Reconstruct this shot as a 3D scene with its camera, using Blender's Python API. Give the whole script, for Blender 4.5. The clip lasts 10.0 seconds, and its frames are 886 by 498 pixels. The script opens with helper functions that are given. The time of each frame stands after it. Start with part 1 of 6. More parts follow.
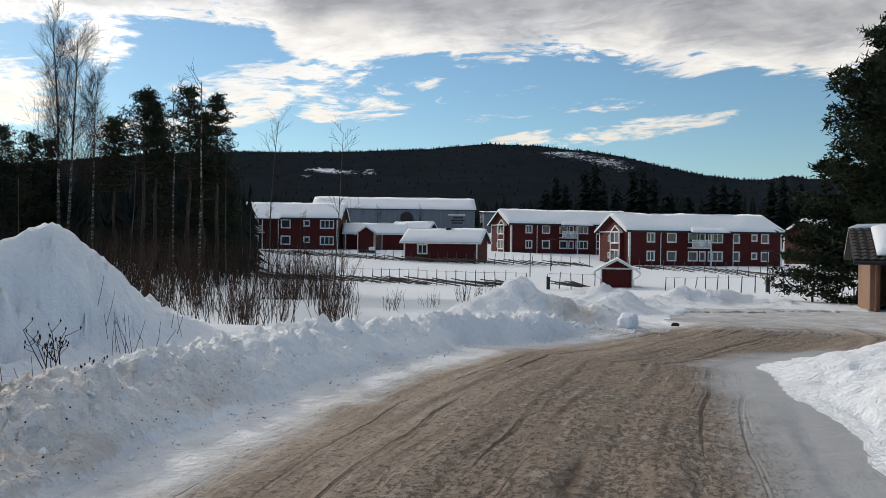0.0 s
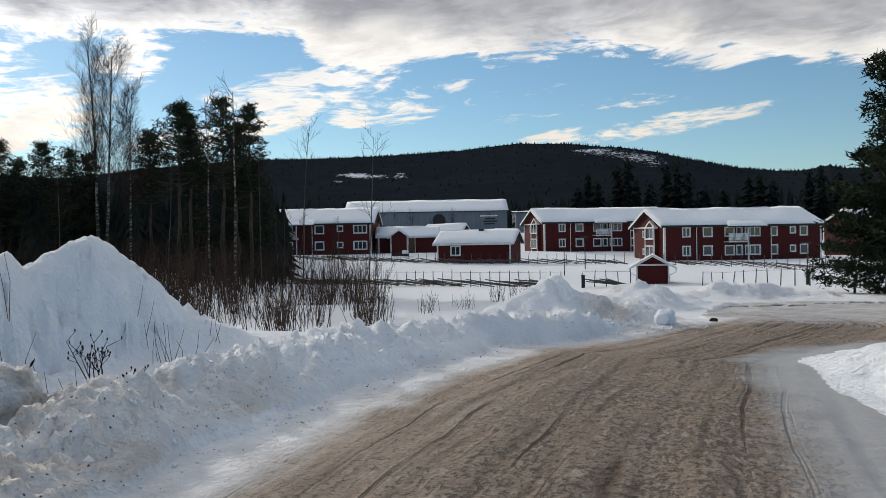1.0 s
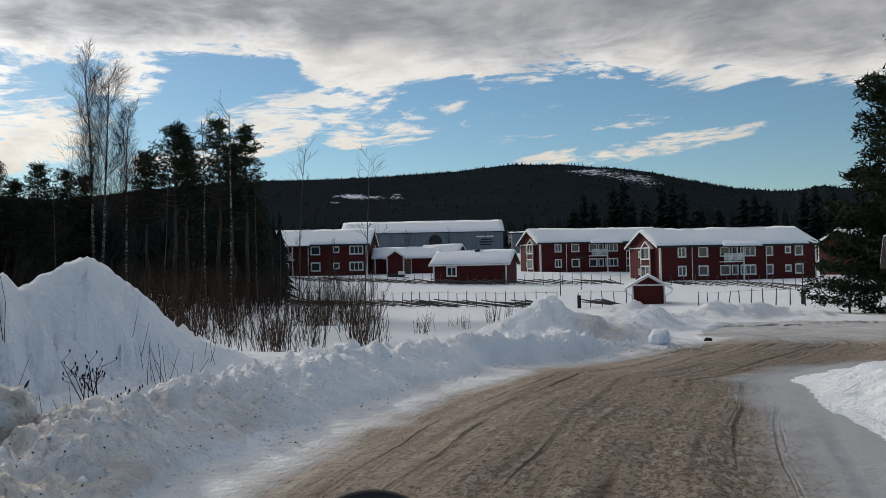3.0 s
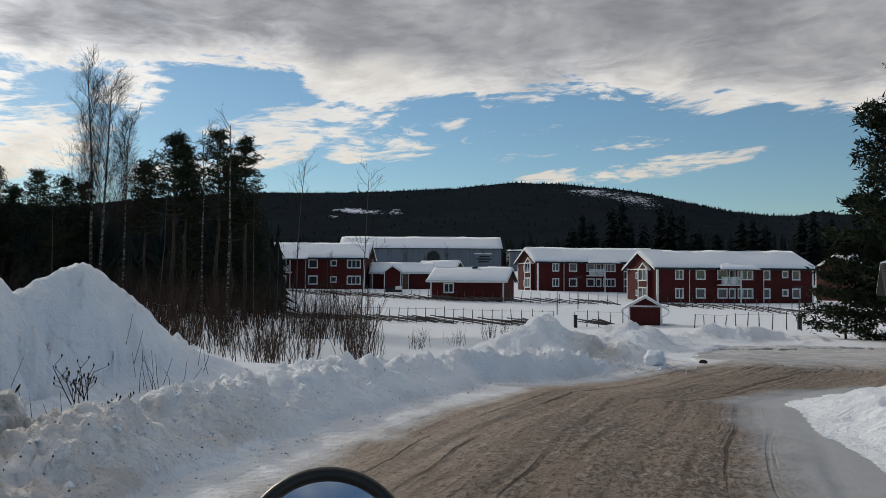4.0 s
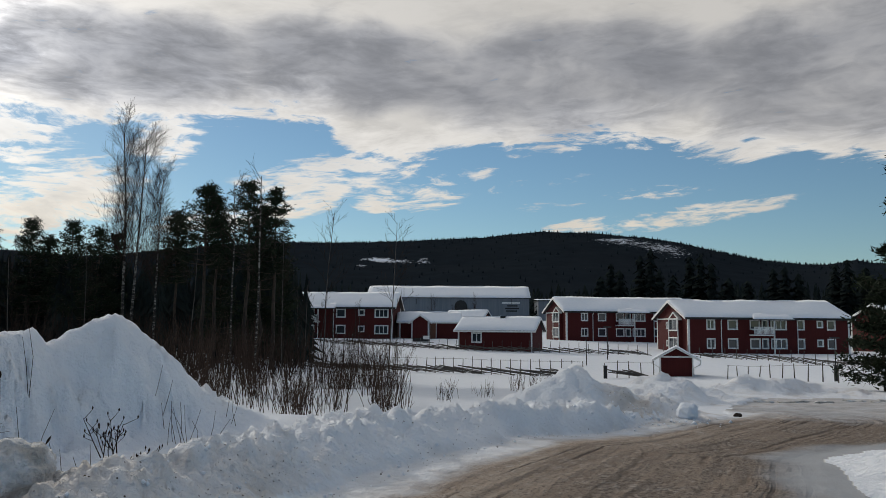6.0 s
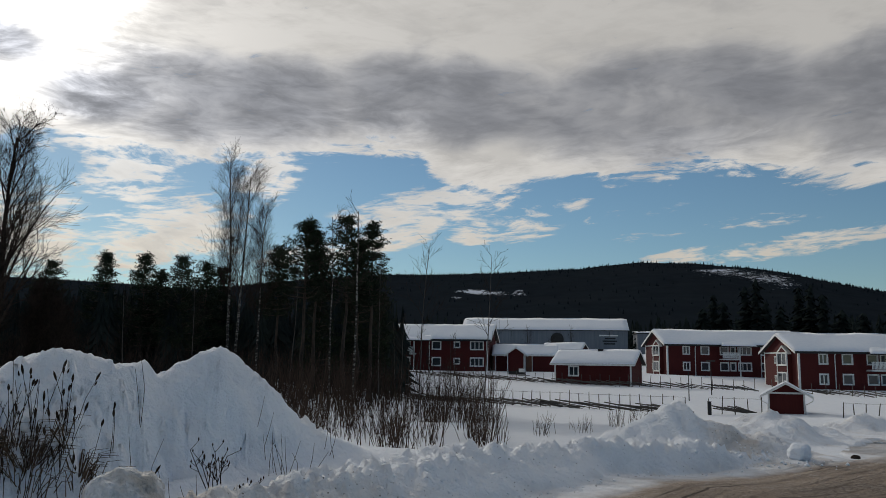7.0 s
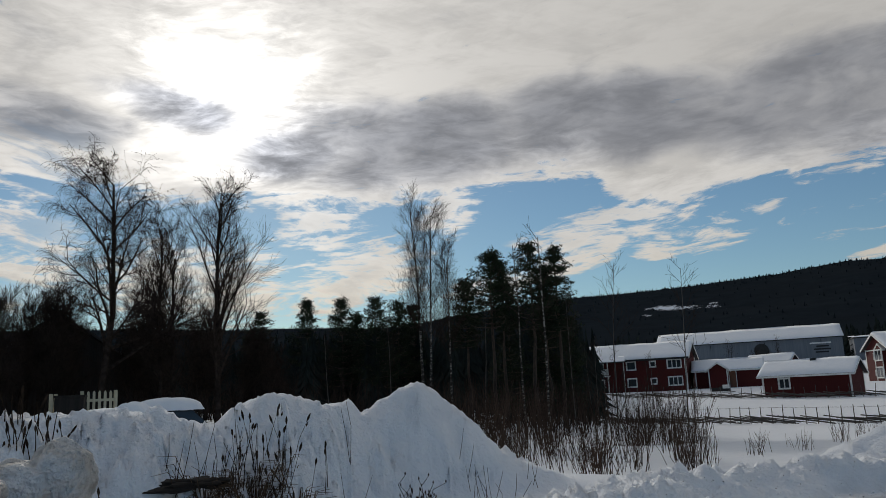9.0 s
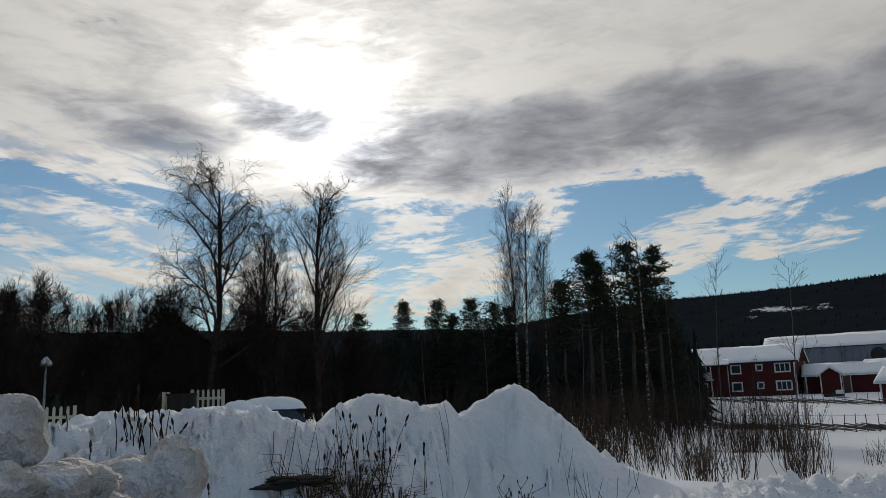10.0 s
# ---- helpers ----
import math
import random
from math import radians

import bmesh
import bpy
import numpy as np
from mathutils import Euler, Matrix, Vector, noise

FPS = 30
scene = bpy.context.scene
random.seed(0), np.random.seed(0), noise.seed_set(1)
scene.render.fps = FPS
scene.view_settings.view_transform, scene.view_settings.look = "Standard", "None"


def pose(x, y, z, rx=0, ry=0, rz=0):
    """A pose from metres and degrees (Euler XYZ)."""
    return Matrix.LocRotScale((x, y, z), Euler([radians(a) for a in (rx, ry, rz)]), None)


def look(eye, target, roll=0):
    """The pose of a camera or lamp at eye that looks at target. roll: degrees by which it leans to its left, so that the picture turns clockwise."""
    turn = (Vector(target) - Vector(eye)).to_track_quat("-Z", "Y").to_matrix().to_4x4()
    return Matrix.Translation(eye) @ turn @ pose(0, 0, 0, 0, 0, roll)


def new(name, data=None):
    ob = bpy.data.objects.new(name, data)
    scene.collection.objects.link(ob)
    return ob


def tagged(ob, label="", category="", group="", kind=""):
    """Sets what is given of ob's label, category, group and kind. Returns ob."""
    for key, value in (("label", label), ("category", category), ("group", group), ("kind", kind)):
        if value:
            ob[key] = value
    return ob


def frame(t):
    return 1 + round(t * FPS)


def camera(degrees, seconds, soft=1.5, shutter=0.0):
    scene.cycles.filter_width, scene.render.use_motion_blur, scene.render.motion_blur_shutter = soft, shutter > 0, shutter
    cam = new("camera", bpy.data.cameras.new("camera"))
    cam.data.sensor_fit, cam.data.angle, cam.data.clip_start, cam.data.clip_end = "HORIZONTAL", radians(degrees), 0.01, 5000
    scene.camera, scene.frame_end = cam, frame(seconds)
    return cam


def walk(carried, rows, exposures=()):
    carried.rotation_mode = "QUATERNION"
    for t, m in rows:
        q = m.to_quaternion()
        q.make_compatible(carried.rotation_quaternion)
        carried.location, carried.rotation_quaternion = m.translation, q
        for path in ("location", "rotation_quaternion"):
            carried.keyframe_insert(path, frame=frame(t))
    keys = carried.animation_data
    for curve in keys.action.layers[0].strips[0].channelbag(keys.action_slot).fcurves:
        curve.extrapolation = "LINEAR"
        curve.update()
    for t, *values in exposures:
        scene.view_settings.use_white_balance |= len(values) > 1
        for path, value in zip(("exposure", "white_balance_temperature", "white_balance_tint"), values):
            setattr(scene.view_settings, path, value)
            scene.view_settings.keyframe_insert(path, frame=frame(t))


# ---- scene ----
# ---- camera and its walk ----
cam = camera(58.0, 10.0, soft=0.75)
PATH = [  # seconds, place, yaw, pitch, roll
    (0.0, -0.0450, 0.0580, 1.6260, -0.03, -0.50, 0.70),
    (0.5, -0.0450, 0.0600, 1.6260, 1.37, -0.43, -0.29),
    (1.0, -0.0380, 0.0560, 1.6240, 2.35, -0.37, -1.00),
    (1.5, -0.0290, 0.0480, 1.6240, 2.17, -0.45, -1.18),
    (2.0, -0.0220, 0.0400, 1.6260, 2.32, -0.14, -1.99),
    (2.2, -0.0150, 0.0300, 1.6290, 2.45, 0.64, -2.41),
    (3.3, -0.0002, -0.0180, 1.6163, 2.01, 1.45, -0.82),
    (3.5, 0.0112, -0.0209, 1.6160, 2.06, 1.91, -0.76),
    (4.0, 0.0115, -0.0160, 1.6007, 1.91, 2.28, 0.30),
    (4.5, 0.0175, -0.0117, 1.5924, 1.84, 2.35, 0.30),
    (5.0, 0.0223, -0.0179, 1.5917, 2.03, 2.34, 0.33),
    (5.5, 0.0208, -0.0103, 1.5980, 2.04, 2.92, 0.26),
    (6.0, -0.0000, -0.0120, 1.6280, 3.91, 5.79, 0.39),
    (6.1, 0.0030, -0.0080, 1.6180, 5.29, 6.70, 0.22),
    (6.2, 0.0050, -0.0100, 1.6280, 6.95, 6.97, 0.63),
    (7.3, 0.0000, -0.0120, 1.6550, 11.42, 8.31, 0.71),
    (7.5, -0.0060, -0.0200, 1.6560, 12.50, 8.54, 0.78),
    (8.0, -0.0040, -0.0120, 1.6560, 18.34, 9.82, 1.28),
    (8.5, -0.0180, 0.0150, 1.6550, 19.51, 9.95, 0.17),
    (8.8, -0.0160, 0.0180, 1.6540, 20.25, 9.89, -1.13),
    (9.0, -0.0150, 0.0180, 1.6530, 23.81, 10.14, -2.83),
    (9.2, -0.0150, 0.0250, 1.6550, 27.13, 10.18, -2.82),
    (9.5, -0.0240, 0.0280, 1.6570, 29.99, 10.48, -2.43),
    (10.0, -0.0370, 0.0330, 1.6570, 30.70, 10.55, -2.17),
]


def seen(x, y, z, yaw, pitch, roll):
    a, b = radians(yaw), radians(pitch)
    way = Vector((-math.sin(a) * math.cos(b), math.cos(a) * math.cos(b), math.sin(b)))
    eye = Vector((x, y, z))
    return look(eye, eye + way * 10, roll)


walk(cam, [(r[0], seen(*r[1:])) for r in PATH],
     exposures=[(0.0, 0.15), (2.2, 0.15), (3.3, -0.2), (5.5, -0.2), (7.3, -0.55), (8.5, -0.55), (10.0, -0.53)])

# ---- world, sun ----
SUN_AZ, SUN_EL = -39.0, 20.9          # degrees, clockwise from +y; above the horizon


def az_dir(az, el):
    a, e = radians(az), radians(el)
    return Vector((math.sin(a) * math.cos(e), math.cos(a) * math.cos(e), math.sin(e)))


class Nodes:
    """A small writer of node trees: values, vectors or sockets may be given as inputs."""

    def __init__(self, tree):
        self.tree = tree

    def put(self, socket, value):
        if isinstance(value, bpy.types.NodeSocket):
            self.tree.links.new(value, socket)
        elif value is not None:
            if hasattr(socket.default_value, "__len__") and not hasattr(value, "__len__"):
                value = (value,) * len(socket.default_value)
            if hasattr(socket.default_value, "__len__") and len(socket.default_value) == 4 and len(value) == 3:
                value = (*value, 1.0)
            socket.default_value = value

    def node(self, kind):
        return self.tree.nodes.new(kind)

    def math(self, op, a, b=None, c=None, clamp=False):
        n = self.node("ShaderNodeMath")
        n.operation, n.use_clamp = op, clamp
        for s, v in zip(n.inputs, (a, b, c)):
            self.put(s, v)
        return n.outputs[0]

    def vmath(self, op, a, b=None, out=0):
        n = self.node("ShaderNodeVectorMath")
        n.operation = op
        self.put(n.inputs[0], a)
        if b is not None:
            self.put(n.inputs[3] if op == "SCALE" else n.inputs[1], b)
        return n.outputs[out]

    def mix(self, f, a, b, blend="MIX"):
        n = self.node("ShaderNodeMix")
        n.data_type, n.blend_type = "RGBA", blend
        self.put(n.inputs[0], f), self.put(n.inputs[6], a), self.put(n.inputs[7], b)
        return n.outputs[2]

    def step(self, x, lo, hi, a=0.0, b=1.0):
        n = self.node("ShaderNodeMapRange")
        n.interpolation_type = "SMOOTHSTEP"
        for s, v in zip(n.inputs, (x, lo, hi, a, b)):
            self.put(s, v)
        return n.outputs[0]

    def noise(self, vec, scale, detail=4.0, rough=0.55, distortion=0.0):
        n = self.node("ShaderNodeTexNoise")
        self.put(n.inputs["Vector"], vec), self.put(n.inputs["Scale"], scale), self.put(n.inputs["Detail"], detail)
        self.put(n.inputs["Roughness"], rough), self.put(n.inputs["Distortion"], distortion)
        return n.outputs[0]

    def xyz(self, x, y, z):
        n = self.node("ShaderNodeCombineXYZ")
        for s, v in zip(n.inputs, (x, y, z)):
            self.put(s, v)
        return n.outputs[0]

    def split(self, v):
        n = self.node("ShaderNodeSeparateXYZ")
        self.put(n.inputs[0], v)
        return n.outputs


def make_world():
    world = bpy.data.worlds.new("sky")
    scene.world = world
    world.use_nodes = True
    n = Nodes(world.node_tree)
    world.node_tree.nodes.clear()
    sky = n.node("ShaderNodeTexSky")
    sky.sky_type, sky.sun_disc = "NISHITA", False
    sky.sun_elevation, sky.sun_rotation = radians(SUN_EL), radians(SUN_AZ)
    sky.air_density, sky.dust_density, sky.ozone_density = 1.0, 0.1, 2.0
    way = n.node("ShaderNodeTexCoord").outputs["Generated"]
    x, y, z = n.split(way)
    az = n.math("MULTIPLY", n.math("ARCTAN2", x, y), 57.2958)
    el = n.math("MULTIPLY", n.math("ARCSINE", z), 57.2958)
    # angular coordinates, drawn out along the streaks
    ang = n.xyz(n.math("MULTIPLY", az, 0.045), n.math("ADD", n.math("MULTIPLY", el, 0.14), n.math("MULTIPLY", az, -0.008)), 0.0)
    warp = n.node("ShaderNodeTexNoise")
    n.put(warp.inputs["Vector"], ang), n.put(warp.inputs["Scale"], 2.2), n.put(warp.inputs["Detail"], 3.0)
    bent = n.vmath("ADD", ang, n.vmath("SCALE", n.vmath("SUBTRACT", warp.outputs[1], (0.5, 0.5, 0.5)), 0.34))
    big = n.math("SUBTRACT", n.noise(bent, 1.7, 4.0, 0.5), 0.5)
    mid = n.math("SUBTRACT", n.noise(bent, 5.0, 6.0, 0.6), 0.5)
    fine = n.math("SUBTRACT", n.noise(n.vmath("MULTIPLY", bent, (0.8, 1.25, 1.0)), 15.0, 7.0, 0.62), 0.5)
    puff = n.vmath("ADD", n.xyz(n.math("MULTIPLY", az, 0.07), n.math("MULTIPLY", el, 0.11), 4.0), n.vmath("SCALE", n.vmath("SUBTRACT", warp.outputs[1], (0.5, 0.5, 0.5)), 0.5))
    roll = n.math("SUBTRACT", n.noise(puff, 2.3, 5.0, 0.5), 0.5)
    # the sheet's lower edge over the azimuth
    edge = n.node("ShaderNodeFloatCurve")
    curve = edge.mapping.curves[0]
    marks = [(-180, 88), (-120, 80), (-80, 16.0), (-60, 15.2), (-52, 14.2), (-42, 13.9), (-31, 13.5), (-21, 14.4), (-13.5, 15.0), (-10.5, 12.4), (-7, 11.7),
             (-3, 13.1), (2, 13.1), (5, 13.7), (12, 12.6), (20, 11.7), (29, 10.9), (45, 12), (90, 70), (180, 88)]
    for k, (a, e) in enumerate(marks):
        spot = ((a + 180) / 360, e / 90)
        if k == 0:
            curve.points[0].location = spot
        elif k == len(marks) - 1:
            curve.points[1].location = spot
        else:
            curve.points.new(*spot)
    edge.mapping.update()
    n.put(edge.inputs["Value"], n.math("DIVIDE", n.math("ADD", az, 180.0), 360.0))
    lift = n.math("SUBTRACT", el, n.math("MULTIPLY", edge.outputs[0], 90.0))

    def total(*terms):
        out = None
        for value, weight in terms:
            term = n.math("MULTIPLY", value, weight)
            out = term if out is None else n.math("ADD", out, term)
        return out

    rag = n.math("ADD", lift, total((big, 2.6), (mid, 4.6), (fine, 2.8)))
    sheet = n.step(rag, -0.4, 0.5)

    def blob(a0, e0, ra, re, slope=0.0):
        """1 at the middle of an ellipse in the sky, 0 outside; slope: degrees up per degree to the right."""
        da = n.math("SUBTRACT", az, a0)
        de = n.math("SUBTRACT", n.math("SUBTRACT", el, e0), n.math("MULTIPLY", da, slope))
        d = n.math("ADD", n.math("POWER", n.math("DIVIDE", n.math("ABSOLUTE", da), ra), 2.0), n.math("POWER", n.math("DIVIDE", n.math("ABSOLUTE", de), re), 2.0))
        return n.step(d, 1.0, 0.0)

    def most(masks):
        out = masks[0]
        for m in masks[1:]:
            out = n.math("MAXIMUM", out, m)
        return out

    # loose wisps below the sheet
    wisps = most([blob(-32.6, 11.9, 4.6, 2.4, 0.0), blob(-29.5, 8.6, 7.5, 3.2, 0.12), blob(-23.2, 12.9, 3.4, 2.8, 0.2), blob(-12, 10.9, 8.5, 2.2, 0.18),
                  blob(-6.6, 9.3, 5.0, 1.4, 0.08), blob(-14.5, 8.6, 5.0, 1.2, 0.25), n.math("MULTIPLY", blob(-3, 10.9, 3.8, 1.0, 0.25), 0.7), n.math("MULTIPLY", blob(4.2, 8.9, 3.6, 0.5, 0.08), 0.62), blob(6.5, 7.35, 4.6, 0.75, 0.10),
                  blob(13.5, 7.95, 8.0, 0.95, 0.13), n.math("MULTIPLY", blob(11, 9.6, 5.0, 0.6, 0.05), 0.45), n.math("MULTIPLY", blob(5.4, 10.7, 2.4, 0.5, 0.2), 0.45), blob(-42, 8.0, 10, 4.0, 0.0), blob(-55, 8.8, 10, 5.0, -0.05), blob(-32, 7.2, 5, 2.4, 0.05),
                  blob(-20, 7.2, 5, 1.2, 0.1), n.math("MULTIPLY", blob(0.5, 10.2, 2.2, 0.5, 0.2), 0.4), blob(-55, 12.4, 9, 1.8, -0.2)])
    loose = n.math("MULTIPLY", n.step(n.math("ADD", wisps, total((big, 0.8), (mid, 2.6), (fine, 3.0))), 0.30, 1.10), n.step(wisps, 0.0, 0.35))
    # openings in the sheet to the left of the sun
    gaps = most([blob(-57, 14.4, 6, 1.3, -0.30), blob(-61, 11.0, 6, 1.5, -0.15), blob(-50, 14.2, 5, 0.7, -0.22)])
    sheet = n.math("MULTIPLY", sheet, n.math("SUBTRACT", 1.0, n.step(n.math("ADD", gaps, total((mid, 1.6), (fine, 1.6))), 0.35, 0.85)))
    # long slanting streaks that thin the sheet there
    slant = n.xyz(n.math("MULTIPLY", az, 0.075), n.math("ADD", n.math("MULTIPLY", el, 0.42), n.math("MULTIPLY", az, 0.105)), 7.0)
    slant = n.noise(n.vmath("ADD", slant, n.vmath("SCALE", n.vmath("SUBTRACT", warp.outputs[1], (0.5, 0.5, 0.5)), 0.5)), 1.6, 7.0, 0.62)
    thin = n.math("MULTIPLY", n.step(az, -44.0, -52.0), n.math("MULTIPLY", n.step(el, 20.0, 14.5), n.step(slant, 0.45, 0.57)))
    sheet = n.math("MULTIPLY", sheet, n.math("SUBTRACT", 1.0, n.math("MULTIPLY", thin, 0.7)))
    # scattered cloud behind the camera, added out of view to brighten shaded snow
    back = n.math("MULTIPLY", n.step(n.math("ADD", big, mid), 0.0, 0.22), n.step(y, 0.1, -0.3))
    cover = n.math("MAXIMUM", n.math("MAXIMUM", sheet, n.math("MULTIPLY", loose, n.math("SUBTRACT", 0.92, n.math("MULTIPLY", thin, 0.7)))), n.math("MULTIPLY", back, 0.3), clamp=True)
    # how thick the cloud is, hence how grey
    sun = az_dir(SUN_AZ, SUN_EL)
    near = n.vmath("DOT_PRODUCT", way, tuple(sun), out=1)
    apart = n.math("MULTIPLY", n.math("ARCCOSINE", n.math("MINIMUM", near, 0.99999)), 57.2958)
    belly = most([blob(-26, 18.0, 14, 4.4, 0.03), blob(-11, 18.6, 14, 4.2, -0.02), blob(6, 17.6, 18, 5.0, 0.02), n.math("MULTIPLY", blob(-43, 20.0, 7.5, 1.9, -0.22), 0.75),
                  n.math("MULTIPLY", blob(-52, 19.0, 10, 2.2, -0.12), 0.6), n.math("MULTIPLY", blob(24, 17, 18, 6.0, -0.05), 0.8), blob(-34, 17.2, 6.5, 2.6, 0.1)])
    thick = n.step(n.math("ADD", n.math("MULTIPLY", belly, 0.95), total((big, 0.7), (roll, 1.35), (mid, 0.22), (fine, 0.10))), 0.02, 1.08)
    streak = n.step(total((roll, 1.6), (mid, 1.1), (fine, 0.9), (n.math("SUBTRACT", slant, 0.5), 1.6)), -0.40, 0.50)
    glow = n.math("ADD", n.math("MULTIPLY", n.math("EXPONENT", n.math("MULTIPLY", n.math("POWER", n.math("DIVIDE", n.math("ADD", n.math("ADD", apart, n.math("MULTIPLY", roll, 8.0)), n.math("ADD", n.math("MULTIPLY", mid, 9.0), n.math("MULTIPLY", fine, 5.0))), 3.9), 2.0), -1.0)), 1.5),
                  n.math("MULTIPLY", n.math("EXPONENT", n.math("DIVIDE", apart, -14.0)), 0.8))
    rim = n.math("MULTIPLY", n.step(rag, 3.0, 0.3), 0.16)
    lit = n.math("ADD", n.math("ADD", 0.57, rim), glow)
    shade = n.math("SUBTRACT", 1.0, n.math("ADD", n.math("MULTIPLY", thick, 0.50), n.math("MULTIPLY", streak, n.step(az, 0.0, -45.0, 0.10, 0.22))))
    power = n.math("MULTIPLY", lit, shade)
    warm = n.step(el, 13.0, 5.0)
    tint = n.mix(thick, n.mix(warm, (1.0, 0.97, 0.925), (1.0, 0.90, 0.76)), (0.90, 0.93, 1.02))
    cloud = n.vmath("SCALE", tint, power)
    blue = n.vmath("MULTIPLY", n.vmath("SCALE", sky.outputs[0], SKY), (0.82, 0.985, 1.05))
    colour = n.mix(cover, blue, n.vmath("SCALE", cloud, CLOUD))
    ground = n.node("ShaderNodeBackground")
    n.put(ground.inputs[0], colour), n.put(ground.inputs[1], 1.0)
    out = n.node("ShaderNodeOutputWorld")
    world.node_tree.links.new(ground.outputs[0], out.inputs[0])


SKY, CLOUD = 0.085, 1.17
make_world()
lamp = bpy.data.lights.new("sun", "SUN")
lamp.energy, lamp.angle, lamp.color = 1.75, radians(5), (1.0, 0.93, 0.82)
sun_ob = new("sun", lamp)
sun_ob.matrix_world = look(az_dir(SUN_AZ, SUN_EL) * 200, (0, 0, 0))

# ---- materials ----


def material(name, build):
    m = bpy.data.materials.new(name)
    m.use_nodes = True
    m.node_tree.nodes.clear()
    n = Nodes(m.node_tree)
    shader = n.node("ShaderNodeBsdfPrincipled")
    out = n.node("ShaderNodeOutputMaterial")
    m.node_tree.links.new(shader.outputs[0], out.inputs[0])
    for key, value in build(n).items():
        n.put(shader.inputs[key.replace("_", " ")], value)
    return m


def bump(n, height, strength, distance):
    b = n.node("ShaderNodeBump")
    n.put(b.inputs["Strength"], strength), n.put(b.inputs["Distance"], distance), n.put(b.inputs["Height"], height)
    return b.outputs[0]


def place(n):
    return n.node("ShaderNodeTexCoord").outputs["Object"]


def attr(n, name):
    a = n.node("ShaderNodeAttribute")
    a.attribute_name = name
    return a.outputs["Fac"]


def snow_look(n, p, dirty):
    """Snow with grains, soft lumps, and sand and dirt where dirty is high."""
    lump = n.noise(p, 2.2, 5.0, 0.55)
    grain = n.noise(p, 34.0, 3.0, 0.6)
    pits = n.noise(p, 9.0, 4.0, 0.6)
    stain = n.noise(p, 0.9, 5.0, 0.62, 0.4)
    white = n.mix(lump, (0.74, 0.79, 0.865), (0.87, 0.90, 0.95))
    sand = n.step(n.math("ADD", n.math("MULTIPLY", dirty, 0.66), n.math("MULTIPLY", stain, 0.75)), 0.62, 1.0)
    base = n.mix(n.math("MULTIPLY", sand, 0.75), white, (0.44, 0.36, 0.28))
    v = n.node("ShaderNodeTexVoronoi")
    n.put(v.inputs["Vector"], p), n.put(v.inputs["Scale"], 14.0)
    crumbs = n.math("MULTIPLY", n.step(v.outputs["Distance"], 0.16, 0.07), n.step(n.math("ADD", dirty, n.math("MULTIPLY", stain, 0.6)), 0.62, 0.95))
    base = n.mix(crumbs, base, (0.08, 0.065, 0.05))
    relief = n.math("ADD", n.math("ADD", n.math("MULTIPLY", lump, 0.8), n.math("MULTIPLY", pits, 1.0)), n.math("MULTIPLY", grain, 0.32))
    return base, relief


